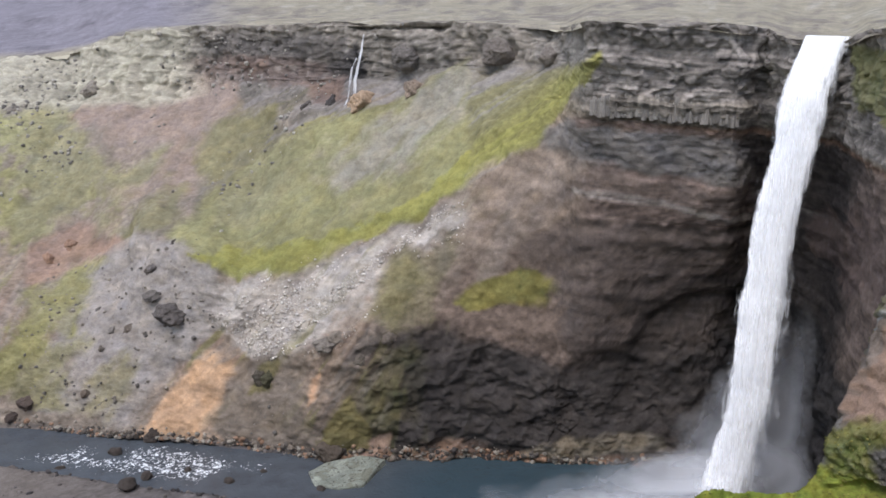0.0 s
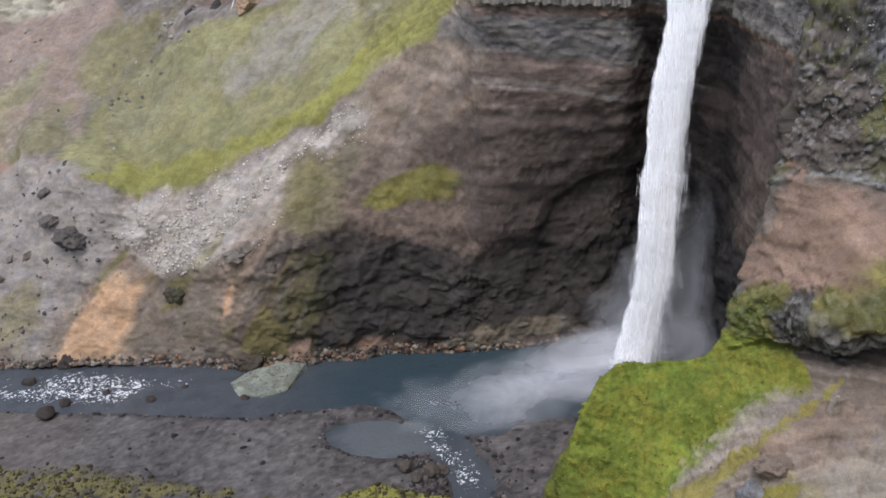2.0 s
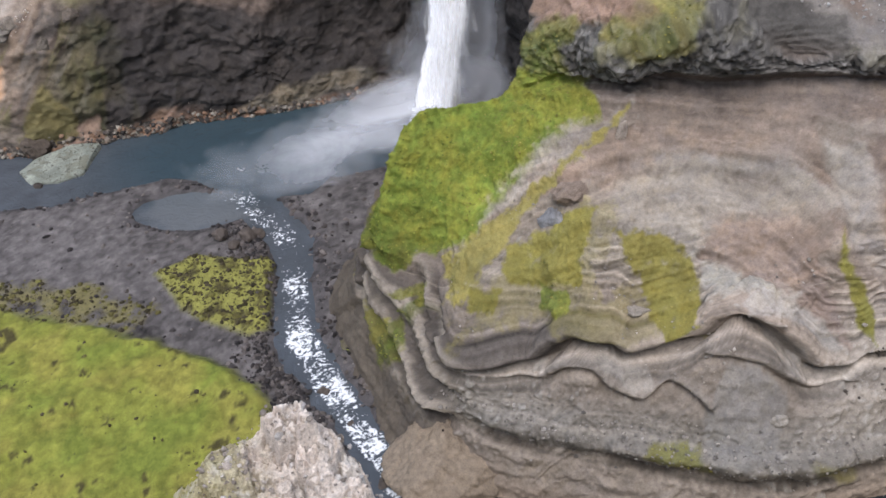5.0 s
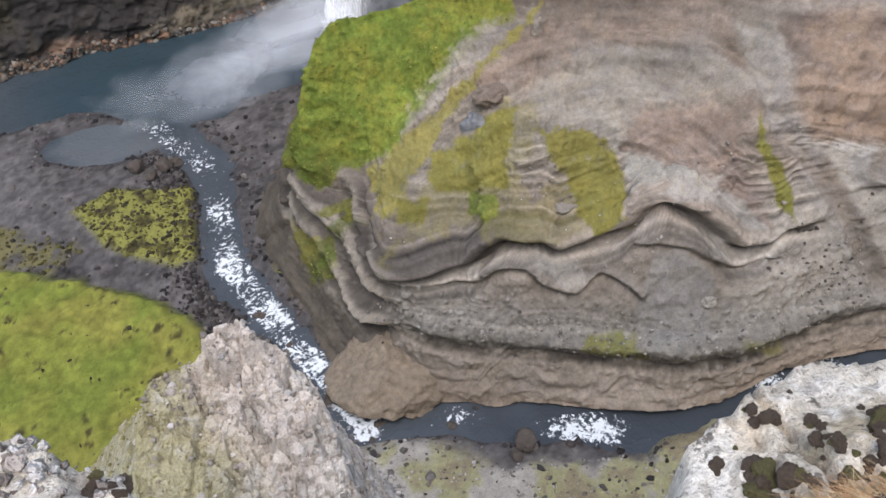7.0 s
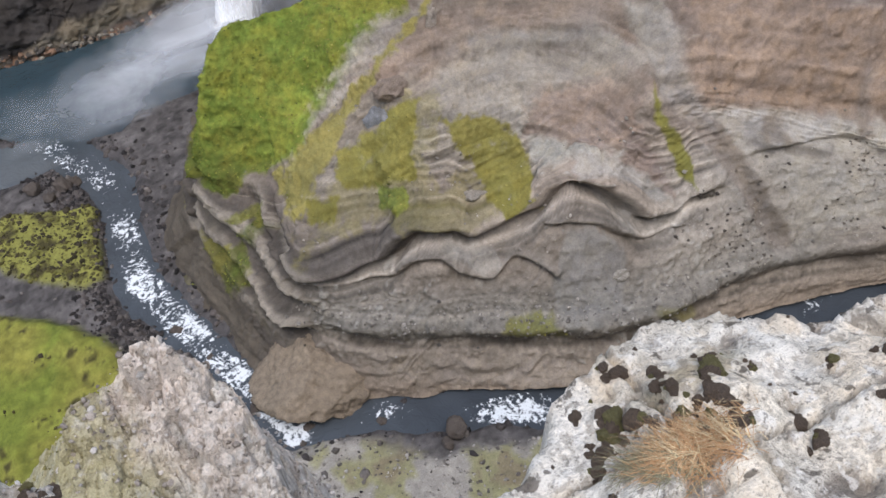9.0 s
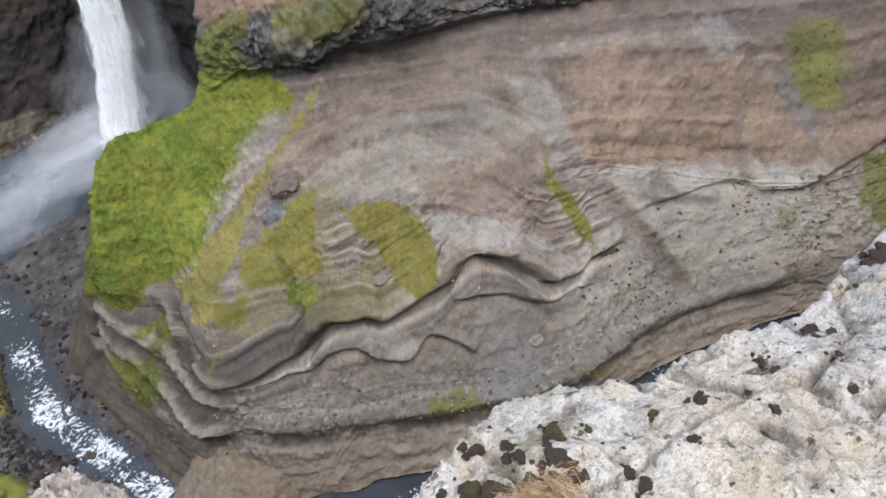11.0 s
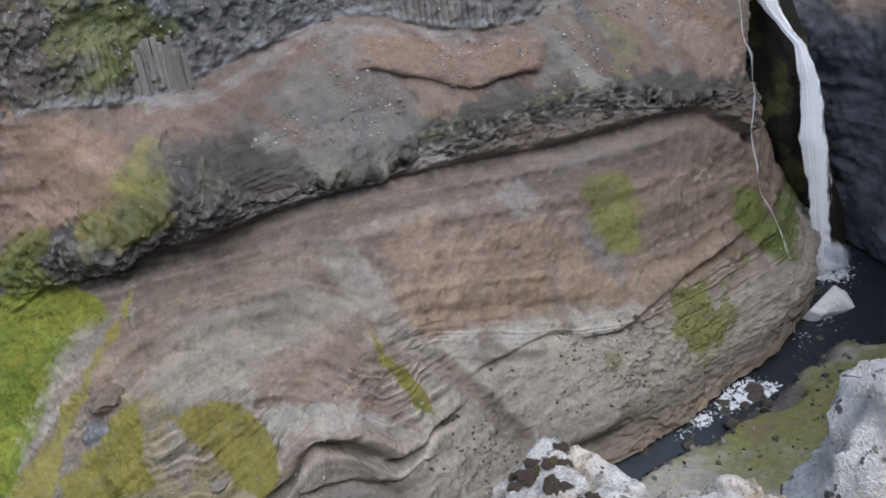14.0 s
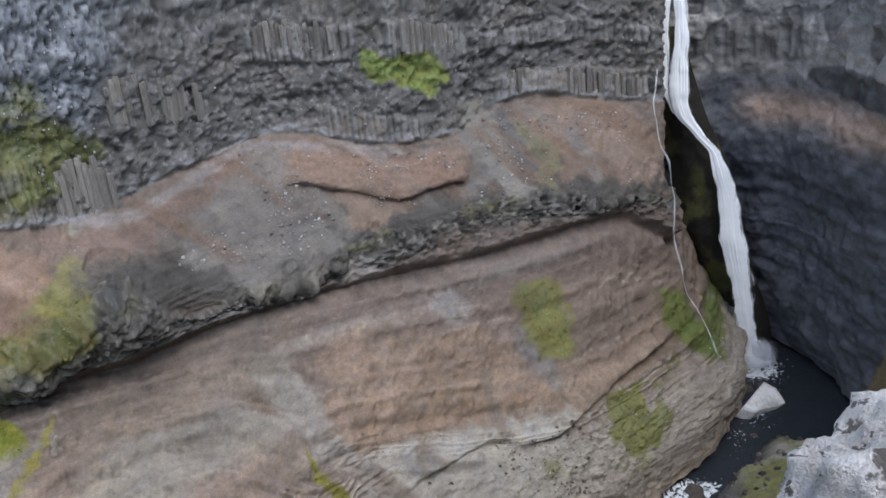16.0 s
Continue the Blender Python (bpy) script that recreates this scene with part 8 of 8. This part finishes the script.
white = patch(nth["a"], nth["z"], [(-14.6, 33), (-14.2, 40), (-12, 46), (-8, 51), (-5.5, 57), (1.5, 71), (1.5, 66), (-3, 56), (-4.8, 45), (-7.8, 33), (-11, 27), (-13.6, 30)], 3.0, 280, 6.0, nth["jag"])
at, rng = scatter(nth["P"], aw * white * smooth(-0.15, 0.25, fbm((nth["a"] - 0.3 * nth["z"]) * 1.1, nth["z"] * 0.05, 1, 4, 80, 0.6)), 2600, 7)
stones("scree_stones", "white stones of the pale scree tongue", at, 0.25 + 0.9 * rng.random(2600) ** 3, [lin(226, 218, 208), lin(208, 198, 186), lin(180, 168, 154)], 8)
grey = smooth(-9, -11, nth["a"]) * smooth(2.2, 1.8, nth["v"]) * smooth(-0.1, 0.3, nth["f1"]) + 0.6 * smooth(0.25, 0.05, nth["v"])
at, rng = scatter(nth["P"], aw * grey, 2400, 9)
stones("scree_stones", "dark stones and rubble on the lower canyon slope", at, 0.25 + 1.7 * rng.random(2400) ** 7, [lin(122, 114, 104), lin(140, 130, 118), lin(100, 94, 88)], 10)
shore = smooth(0.13, 0.03, nth["v"]) * smooth(-27, -24, nth["a"]) * smooth(17, 14, nth["a"])
at, rng = scatter(nth["P"], aw * shore, 1900, 33)
stones("scree_stones", "brown and rusty rubble along the river shore", at, 0.4 + 2.0 * rng.random(1900) ** 3, [lin(96, 88, 80), lin(126, 114, 100), lin(150, 116, 90), lin(76, 70, 66), lin(150, 142, 128)], 34)
upper = smooth(-8, -12, nth["a"]) * smooth(2.6, 3.2, nth["v"]) * smooth(0.0, 0.3, nth["f1"]) + 0.5 * (np.abs(nth["a"] + 10.5 - 0.16 * (nth["z"] - 76)) < 1.0) * smooth(2.2, 2.6, nth["v"])
at, rng = scatter(nth["P"], aw * upper, 1800, 11)
stones("scree_stones", "scattered boulders on the far valley slope", at, 0.4 + 2.2 * rng.random(1800) ** 4, [lin(130, 124, 116), lin(160, 154, 142), lin(110, 104, 98)], 12)
aw = area_weight(fl["P"])
dry = smooth(-0.5, -3, fl["bed"]) * (1 - fl["flat"]) * (1 - fl["wedge"]) * smooth(330, 300, np.hypot(fl["P"][..., 0], fl["P"][..., 1]))
edge = smooth(-4.5, -1.5, fl["bed"]) * smooth(2.5, 0.0, fl["bed"])
at, rng = scatter(fl["P"], aw * (0.5 * dry + 3.0 * edge), 11000, 13)
stones("river_stones", "dark gravel stones along the stream banks", at, 0.25 + 1.8 * rng.random(11000) ** 5, [lin(74, 69, 68), lin(98, 90, 86), lin(56, 52, 52), lin(120, 112, 106)], 14)
right = smooth(105, 120, fl["P"][..., 0]) * (edge + 0.25 * dry) * smooth(215, 205, fl["P"][..., 0])
at, rng = scatter(fl["P"], aw * right, 1600, 17)
stones("river_stones", "grey boulders and stones along the upper stream", at, 0.4 + 2.0 * rng.random(1600) ** 3, [lin(96, 90, 84), lin(124, 116, 108), lin(76, 72, 70), lin(150, 144, 136)], 18)
bank = smooth(16, 6, along_line(fl["P"][..., 0], fl["P"][..., 1], STREAM)[0]) * dry * smooth(96, 104, fl["P"][..., 1]) * smooth(225, 200, fl["P"][..., 1]) * (0.12 + smooth(23, 17, fl["P"][..., 0]))
at, rng = scatter(fl["P"], aw * bank, 2400, 19)
stones("river_stones", "dark boulders heaped beside the rapids", at, 0.3 + 1.7 * rng.random(2400) ** 3, [lin(62, 57, 56), lin(84, 77, 74), lin(48, 45, 45), lin(104, 96, 92)], 20)
bar = fl["near"] * smooth(0, -2, fl["bed"]) * smooth(52, 62, fl["P"][..., 1]) * smooth(130, 100, fl["P"][..., 0])
at, rng = scatter(fl["P"], aw * bar, 2600, 27)
stones("river_stones", "pale gravel stones on the near stream bank", at, 0.15 + 0.8 * rng.random(2600) ** 4, [lin(160, 152, 142), lin(136, 128, 120), lin(184, 176, 168), lin(110, 102, 96)], 28)
lumps = 0.6 * fl["flat"] * smooth(0.1, 0.4, fl["f2"]) + 6.0 * fl["wedge"] + 4.0 * fl["olive"]
at, rng = scatter(fl["P"], aw * lumps, 5200, 15)
stones("turf_hummocks", "dark heather hummocks on the green turf", at, 0.3 + 1.3 * rng.random(5200) ** 3, [lin(58, 52, 32), lin(84, 78, 36), lin(104, 100, 42), lin(70, 62, 44)], 16, 0.6, TURF)


green = e["shade"]
mossy = smooth(1.7, 2.6, green[..., 1] / (green[..., 2] + 1e-4)) * smooth(0.85, 0.98, green[..., 1] / green[..., 0]) * (e["a"] < 73)
aw = area_weight(e["P"])
at, rng = scatter(e["P"], aw * mossy * smooth(18.5, 16.5, e["a"] - 0.05 * e["z"]), 3600, 21)
stones("moss_tufts", "bright green and yellow moss tufts on the rock spur", at, 0.15 + 0.45 * rng.random(3600) ** 2, [lin(104, 116, 26), lin(122, 128, 30), lin(84, 96, 22), lin(130, 130, 34)], 22, 0.5, TURF)
at, rng = scatter(e["P"], aw * mossy * smooth(17.5, 19.5, e["a"] - 0.05 * e["z"]), 2800, 23)
stones("moss_tufts", "olive moss tufts on the canyon wall", at, 0.15 + 0.45 * rng.random(2800) ** 2, [lin(126, 118, 40), lin(112, 108, 34), lin(146, 136, 56), lin(92, 92, 32)], 24, 0.5, TURF)
rubble = smooth(6.2, 6.5, e["v"]) * smooth(40, 36, e["a"]) * smooth(27, 30, e["a"]) + 0.25 * smooth(6.05, 6.3, e["v"]) * smooth(8.2, 7.8, e["v"]) * smooth(0.0, 0.3, e["jag"][1])
at, rng = scatter(e["P"], aw * rubble * (e["a"] < 71), 1800, 25)
stones("basalt_rubble", "light grey broken basalt on the upper cliff", at, 0.2 + 0.6 * rng.random(1800) ** 3, [lin(150, 148, 146), lin(118, 116, 114), lin(178, 176, 172), lin(88, 86, 84)], 26, 0.9)


# ---- basalt columns ----
def column_mesh(seed, r, h):
    rng = random.Random(seed)
    bm = bmesh.new()
    rings = []
    for z, f in ((0, 1.0), (0.33 * h, 1.02), (0.66 * h, 0.97), (h, 1.0), (h + 0.12, 0.8)):
        rings.append([bm.verts.new((r * f * (1 + 0.14 * math.sin(seed + k * 2.1)) * math.cos(k * math.pi / 3), r * f * (1 + 0.14 * math.cos(seed + k * 1.7)) * math.sin(k * math.pi / 3), z)) for k in range(6)])
    for a, b in zip(rings, rings[1:]):
        for k in range(6):
            bm.faces.new((a[k], a[(k + 1) % 6], b[(k + 1) % 6], b[k]))
    bm.faces.new(rings[-1])
    bm.faces.new(rings[0][::-1])
    me = bpy.data.meshes.new("basalt_column")
    bm.to_mesh(me)
    bm.free()
    me.materials.append(COLUMN)
    return me


COLUMN = ground_material("column_basalt", grain=0.8, fine=4.0, contrast=0.4, bump=0.5, tint=tuple(lin(138, 131, 122)), streak=(1, 1, 0.2))
nt = COLUMN.node_tree
info = nt.nodes.new("ShaderNodeObjectInfo")
vary = nt.nodes.new("ShaderNodeMapRange")
vary.inputs["To Min"].default_value, vary.inputs["To Max"].default_value = 0.75, 1.3
nt.links.new(info.outputs["Random"], vary.inputs["Value"])
bright = nt.nodes.new("ShaderNodeVectorMath")
bright.operation = "SCALE"
target = next(n for n in nt.nodes if n.type == "BSDF_PRINCIPLED").inputs["Base Color"]
nt.links.new(target.links[0].from_socket, bright.inputs[0])
nt.links.new(vary.outputs[0], bright.inputs["Scale"])
nt.links.new(bright.outputs[0], target)
TALL = [column_mesh(700 + k, 0.5 + 0.05 * k, 1.0) for k in range(5)]


def colonnade(cliff, wall, start, stop, step, base, height, inset=0.75):
    """A row of columns standing close together in a wall, of uneven height."""
    for i, b in enumerate(np.arange(start, stop, step)):
        p, n = spot(wall, b, base(b))
        h = height * (1 + 0.18 * hash_unit(i + 11)) * (0.7 + 0.3 * math.sin(math.pi * (b - start + 0.4) / (stop - start + 0.8)))
        ob = new("basalt_column", TALL[i % 5])
        ob.parent = cliff
        out = Vector((n.x, n.y, 0)).normalized()
        ob.matrix_world = Matrix.Translation(p - out * (inset + 0.3 * hash_unit(i + 5)) + Vector((0, 0, 0.5 * hash_unit(i)))) @ pose(0, 0, 0, 0.7 * hash_unit(i + 7), 0.7 * hash_unit(i + 3), 37 * i) @ Matrix.Diagonal((1, 1, h, 1))


def hash_unit(i):
    return float(hashed(np.int64(i), np.int64(3), np.int64(5), 77)) * 2 - 1


north, east = bpy.data.objects["cliff_north"], bpy.data.objects["cliff_east"]
colonnade(north, "north", 8.9, 17.3, 0.17, lambda b: 102.0 - 0.12 * (b - 9), 5.0, -0.7)
colonnade(east, "east", 38.4, 43.9, 0.18, lambda b: 93.5 - 0.75 * (b - 38.5), 7.5)
colonnade(east, "east", 35.0, 38.2, 0.19, lambda b: 80.2 - 0.4 * (b - 35), 8.0)
colonnade(east, "east", 47.3, 52.6, 0.18, lambda b: 100.5 - 0.3 * (b - 47), 4.5)
colonnade(east, "east", 55.6, 59.2, 0.17, lambda b: 96.5 - 0.4 * (b - 55.5), 5.5)
colonnade(east, "east", 62.3, 70.4, 0.17, lambda b: 83.2 - 0.72 * (b - 62), 5.0)


# ---- spray ----
def veil_sheet(parent, a, b, height, seed, lift=0.0, lean=0.5, fade=0.5):
    """A drifting veil of spray between two plan points, leaning back; thin at its edges."""
    s = np.linspace(0, 1, 70)[None]
    k = np.linspace(0, 1, 40)[:, None]
    h = (height[0] + (height[1] - height[0]) * s) * (1 + 0.3 * fbm(s * 5, seed, 0, 3, seed + 2))
    x = a[0] + (b[0] - a[0]) * s + 4 * fbm(s * 4, k * 2, seed, 3, seed)
    y = a[1] + (b[1] - a[1]) * s + 3 * fbm(s * 4, k * 2, seed + 9, 3, seed + 1) + lean * h * (k - 0.3)
    z = lift + h * (k - 0.12)
    veil = smooth(0, 0.35, s) * smooth(1, 0.5, s) * smooth(1, 0.2, k) * smooth(0.02, 0.4, k)
    ob = sheet("veil", np.stack([x, y, z], -1), None, SPRAY, {"veil": np.clip(veil * fade * 2, 0, 1)})
    ob.parent = parent
    return ob


def low_mist(parent, centre, size, lift, seed, fade=0.5, tilt=0.0):
    """A veil of spray lying over the water."""
    u, v = np.meshgrid(np.linspace(-1, 1, 60), np.linspace(-1, 1, 40))
    x, y = centre[0] + u * size[0], centre[1] + v * size[1] + tilt * u
    z = lift + 1.2 * fbm(x * 0.08, y * 0.08, 0, 3, seed) + 2.0 * smooth(-0.5, 1, u)
    veil = smooth(1, 0.1, np.hypot(u, v)) * (0.45 + 0.55 * smooth(-1, 0.7, u))
    ob = sheet("veil", np.stack([x, y, z], -1), None, SPRAY, {"veil": np.clip(veil * fade * 2, 0, 1)})
    ob.parent = parent
    return ob


mist = new("spray_cloud")
tagged(mist, "white spray drifting from the foot of the tall waterfall", "spray")
veil_sheet(mist, (104, 219), (52, 234), (44, 18), 801, 0, 0.3, 0.7)
veil_sheet(mist, (105, 226), (58, 242), (92, 40), 803, 0, 0.1, 0.6)
veil_sheet(mist, (98, 222), (18, 225), (20, 8), 804, 0, 0.5, 0.6)
low_mist(mist, (58, 224), (46, 20), 2.0, 806, 0.6, 4)
low_mist(mist, (30, 216), (60, 32), 4.4, 809, 0.38, 6)
low_mist(mist, (60, 228), (42, 20), 8.0, 816, 0.6, 4)
small_mist = new("spray_cloud")
tagged(small_mist, "thin spray at the foot of the smaller waterfall", "spray")
low_mist(small_mist, (218, 48), (9, 6), 8.2, 811, 0.75)
low_mist(small_mist, (216, 46.5), (11, 7), 9.2, 812, 0.55)
veil_sheet(small_mist, (212, 40), (221, 55), (12, 12), 813, 7.5, 0.2, 0.7)

# ---- moss cushions and dry grass on the ledge ----
MOSS = ground_material("dark_cushion_moss", grain=9.0, fine=60.0, contrast=0.55, bump=0.8, tint=tuple(lin(112, 94, 78)))


def cushion_mesh(seed):
    """A lumpy cushion of moss, one unit across."""
    th = np.linspace(0, 2 * np.pi, 24, endpoint=False)[None]
    ph = np.linspace(0.02, np.pi * 0.62, 11)[:, None]
    q = np.stack([np.cos(th) * np.sin(ph), np.sin(th) * np.sin(ph), np.cos(ph) * np.ones_like(th)], -1)
    lump = fbm(q[..., 0] * 1.3, q[..., 1] * 1.3, q[..., 2] * 1.3, 3, seed) * 0.9 + 0.35 * np.abs(fbm(q[..., 0] * 5, q[..., 1] * 5, q[..., 2] * 5, 3, seed + 4))
    q = q * (1 + lump)[..., None] * np.array([0.36, 0.36, 0.34])
    ob = sheet("moss_cushion", q, lin(60, 50, 40), MOSS, closed=True)
    me = ob.data
    bpy.data.objects.remove(ob)
    return me


CUSHIONS = [cushion_mesh(900 + k) for k in range(5)]
GREENER = ground_material("olive_cushion_moss", grain=9.0, fine=60.0, contrast=0.55, bump=0.8, tint=tuple(lin(122, 114, 66)))
CUSHIONS[3].materials[0] = GREENER
L = KEEP["ledge"]


def ledge_height(x, y):
    k = np.argmin(np.hypot(L["P"][..., 0] - x, L["P"][..., 1] - y))
    return float(L["P"].reshape(-1, 3)[k, 2])


rng = random.Random(12)


def set_cushion(i, x, y, s):
    ob = new("moss_cushion", CUSHIONS[i % 5])
    ob.parent = ledge
    ob.matrix_world = pose(x, y, ledge_height(x, y) - 0.04 * s, 0, 0, rng.uniform(0, 360)) @ Matrix.Diagonal((s * rng.uniform(0.8, 1.5), s, s * 0.8, 1))


def edge_at(x, y):
    k = np.argmin(np.hypot(L["P"][..., 0] - x, L["P"][..., 1] - y))
    return float(L["edge"].reshape(-1)[k])


for i in range(190):
    x, y = rng.uniform(0.2, 2.7), rng.uniform(-0.6, 1.5)
    if edge_at(x, y) > 0.02 and not (x > 1.9 and rng.random() < 0.6):
        set_cushion(i, x, y, 0.012 + 0.06 * rng.random() ** 4)
# clusters of larger cushions by the edge
for i, (x, y, s) in enumerate(((0.51, 1.16, 0.079), (0.55, 1.11, 0.067), (0.62, 1.08, 0.079), (0.65, 1.04, 0.049), (0.44, 1.1, 0.054), (0.38, 1.06, 0.04), (0.74, 1.02, 0.072), (0.72, 0.93, 0.054), (0.83, 1.11, 0.076), (0.68, 1.12, 0.049), (0.72, 1.22, 0.045), (0.88, 1.18, 0.036), (0.65, 1.29, 0.058), (0.48, 1.13, 0.058), (0.6, 1.04, 0.049), (0.63, 0.95, 0.049), (0.86, 0.78, 0.045), (1.26, 0.87, 0.049), (1.12, 0.95, 0.031), (1.83, 0.82, 0.067), (1.56, 0.85, 0.036), (1.69, 0.66, 0.04), (1.07, 0.77, 0.036), (0.94, 1.07, 0.031),
                               (-0.88, 1.93, 0.09), (-0.84, 1.8, 0.06), (2.34, 0.84, 0.1), (2.42, 0.76, 0.07), (2.2, 0.6, 0.12), (2.05, 0.5, 0.12), (2.3, 0.72, 0.07))):
    set_cushion(i, x, y, s)
    for k in range(5):
        set_cushion(i + k, x + s * rng.gauss(0, 0.42), y + s * rng.gauss(0, 0.42), s * rng.uniform(0.3, 0.7))

# cushions on the rock standing beyond the ledge
TOP = np.array([far_rock.matrix_basis @ q.co for q in far_rock.data.vertices])
for i, (x, y, s) in enumerate(((4.19, 0.13, 0.16), (4.09, 0.2, 0.12), (4.28, 0.08, 0.1), (3.91, 0.14, 0.12), (4.02, -0.01, 0.09), (3.8, 0.21, 0.08), (4.25, -0.06, 0.1), (4.05, 0.3, 0.07), (3.92, 0.16, 0.1), (3.82, 0.05, 0.08), (3.66, 0.14, 0.08), (4.21, 0.11, 0.07))):
    close = TOP[np.hypot(TOP[:, 0] - x, TOP[:, 1] - y) < 0.12]
    if len(close):
        for k in range(4):
            ob = new("moss_cushion", CUSHIONS[(i + k) % 5])
            ob.parent = far_rock
            spot_z = float(close[:, 2].max())
            ob.matrix_world = pose(x + s * rng.gauss(0, 0.4), y + s * rng.gauss(0, 0.4), spot_z - 0.06 * s, 0, 0, rng.uniform(0, 360)) @ Matrix.Diagonal((s * rng.uniform(0.5, 0.9), s * 0.6, s * 0.45, 1))

# loose stones on the ledge and the crag
LOOSE = []
for k in range(6):
    ob = rock("stone", (1, 0.8, 0.7), 940 + k, lin(*((182, 174, 164), (164, 150, 136), (196, 190, 182), (146, 134, 122), (176, 162, 150), (160, 154, 148))[k]), 6, 0.9, BOULDER)
    ob.data.polygons.foreach_set("use_smooth", [False] * len(ob.data.polygons))
    LOOSE.append(ob.data)
    bpy.data.objects.remove(ob)
for i in range(260):
    x = rng.uniform(-1.5, -0.15)
    y = rng.uniform(0.9, 2.3)
    if edge_at(x, y) < 0.06:
        continue
    s = 0.015 + 0.07 * rng.random() ** 3
    ob = new("stone", LOOSE[i % 6])
    ob.parent = ledge
    ob.matrix_world = pose(x, y, ledge_height(x, y) - 0.15 * s, rng.uniform(-20, 20), rng.uniform(-20, 20), rng.uniform(0, 360)) @ Matrix.Diagonal((s, s, s, 1))
C = KEEP["crag"]
CRAGGY = []
for k in range(6):
    ob = rock("stone", (1, 0.85, 0.8), 960 + k, lin(*((200, 190, 178), (186, 172, 158), (206, 198, 188), (168, 156, 142), (196, 182, 170), (182, 176, 168))[k]), 6, 0.9, CRAGROCK)
    ob.data.polygons.foreach_set("use_smooth", [False] * len(ob.data.polygons))
    CRAGGY.append(ob.data)
    bpy.data.objects.remove(ob)
flat_p = C["P"].reshape(-1, 3)
weight = (C["rocky"] * (C["over"] < 1.0)).reshape(-1)
picks = np.random.default_rng(5).choice(len(weight), 240, p=weight / weight.sum())
crag_rock = bpy.data.objects["rock_crag"]
for i, k in enumerate(picks):
    s = 0.1 + 0.3 * rng.random() ** 3
    ob = new("stone", CRAGGY[i % 6])
    ob.parent = crag_rock
    p = flat_p[k]
    ob.matrix_world = pose(p[0], p[1], p[2] - 0.3 * s, rng.uniform(-30, 30), rng.uniform(-30, 30), rng.uniform(0, 360)) @ Matrix.Diagonal((s, s, s, 1))


# grit and pebbles, too many to count
keep = (L["edge"] > 0.0) & (L["P"][..., 0] < -0.1) & (L["P"][..., 0] > -1.6) & (L["P"][..., 1] > 0.8)
at, prng = scatter(L["P"], keep * 1.0, 4600, 51)
at = at + np.stack([prng.normal(0, 0.01, 4600), prng.normal(0, 0.01, 4600), np.zeros(4600)], -1) - (at - L["P"].reshape(-1, 3)[[np.argmin(np.hypot(L["P"][..., 0] - q[0], L["P"][..., 1] - q[1])) for q in at]]) * (0, 0, 1)
stones("ledge_pebbles", "pale pebbles and grit strewn over the ledge", at, 0.008 + 0.05 * prng.random(4600) ** 4, [lin(186, 178, 170), lin(166, 154, 144), lin(148, 136, 126), lin(214, 206, 198), lin(120, 108, 98)], 52, 0.7)
at, prng = scatter(C["P"], C["rocky"] * (C["over"] < 1.6) * 1.0, 3600, 53)
stones("crag_rubble", "pale pinkish stones lodged in the crag", at, 0.05 + 0.24 * prng.random(3600) ** 3, [lin(198, 188, 178), lin(180, 168, 156), lin(162, 150, 138), lin(214, 204, 196), lin(140, 128, 116)], 54, 0.6)
fl_w = (1 - C["rocky"]) * (C["over"] < 3.0)
at, prng = scatter(C["P"], fl_w, 1800, 55)
stones("crag_tufts", "thin olive grass tufts on the crag flank", at, 0.05 + 0.13 * prng.random(1800) ** 2, [lin(140, 132, 74), lin(150, 142, 88), lin(116, 110, 58)], 56, 0.6, TURF)


def dry_grass(x, y, spread_r, count, seed, straw):
    """A clump of dry bent blades."""
    r = random.Random(seed)
    bm = bmesh.new()
    for _ in range(count):
        px, py = x + r.gauss(0, spread_r), y + r.gauss(0, spread_r * 0.6)
        az, ln, w = r.gauss(2.6, 0.8), r.uniform(0.03, 0.1), r.uniform(0.0007, 0.0016)
        z0 = ledge_height(px, py)
        prev = None
        for k in range(5):
            t = k / 4
            q = Vector((px + math.cos(az) * ln * t * (0.6 + 0.6 * t), py + math.sin(az) * ln * t * (0.6 + 0.6 * t), z0 + ln * (0.55 * t - 0.5 * t * t)))
            side = Vector((-math.sin(az), math.cos(az), 0)) * w * (1.05 - t)
            cur = (bm.verts.new(q - side), bm.verts.new(q + side))
            if prev:
                bm.faces.new((prev[0], prev[1], cur[1], cur[0]))
            prev = cur
    me = bpy.data.meshes.new("grass_tuft")
    bm.to_mesh(me)
    bm.free()
    me.materials.append(straw)
    return tagged(new("grass_tuft", me), "grey-green grass tuft in a ledge hollow" if straw is GREY_STRAW else "dry straw-brown grass tuft in a ledge hollow", "grass", kind="stuff")


STRAW = ground_material("dry_grass", grain=6, fine=40, contrast=0.5, bump=0.1, tint=tuple(lin(176, 132, 84)))
PALE_STRAW = ground_material("bleached_grass", grain=6, fine=40, contrast=0.5, bump=0.1, tint=tuple(lin(196, 172, 126)))
GREY_STRAW = ground_material("grey_grass", grain=6, fine=40, contrast=0.5, bump=0.1, tint=tuple(lin(128, 122, 92)))
for x, y, spread_r, count, seed, straw in ((0.52, 0.95, 0.05, 420, 31, STRAW), (0.64, 0.94, 0.05, 420, 32, STRAW), (0.60, 0.88, 0.05, 260, 33, STRAW), (0.57, 0.94, 0.06, 260, 34, PALE_STRAW), (0.66, 0.91, 0.05, 160, 35, PALE_STRAW), (0.46, 0.98, 0.03, 260, 36, GREY_STRAW), (0.5, 0.9, 0.04, 160, 37, GREY_STRAW)):
    dry_grass(x, y, spread_r, count, seed, straw)
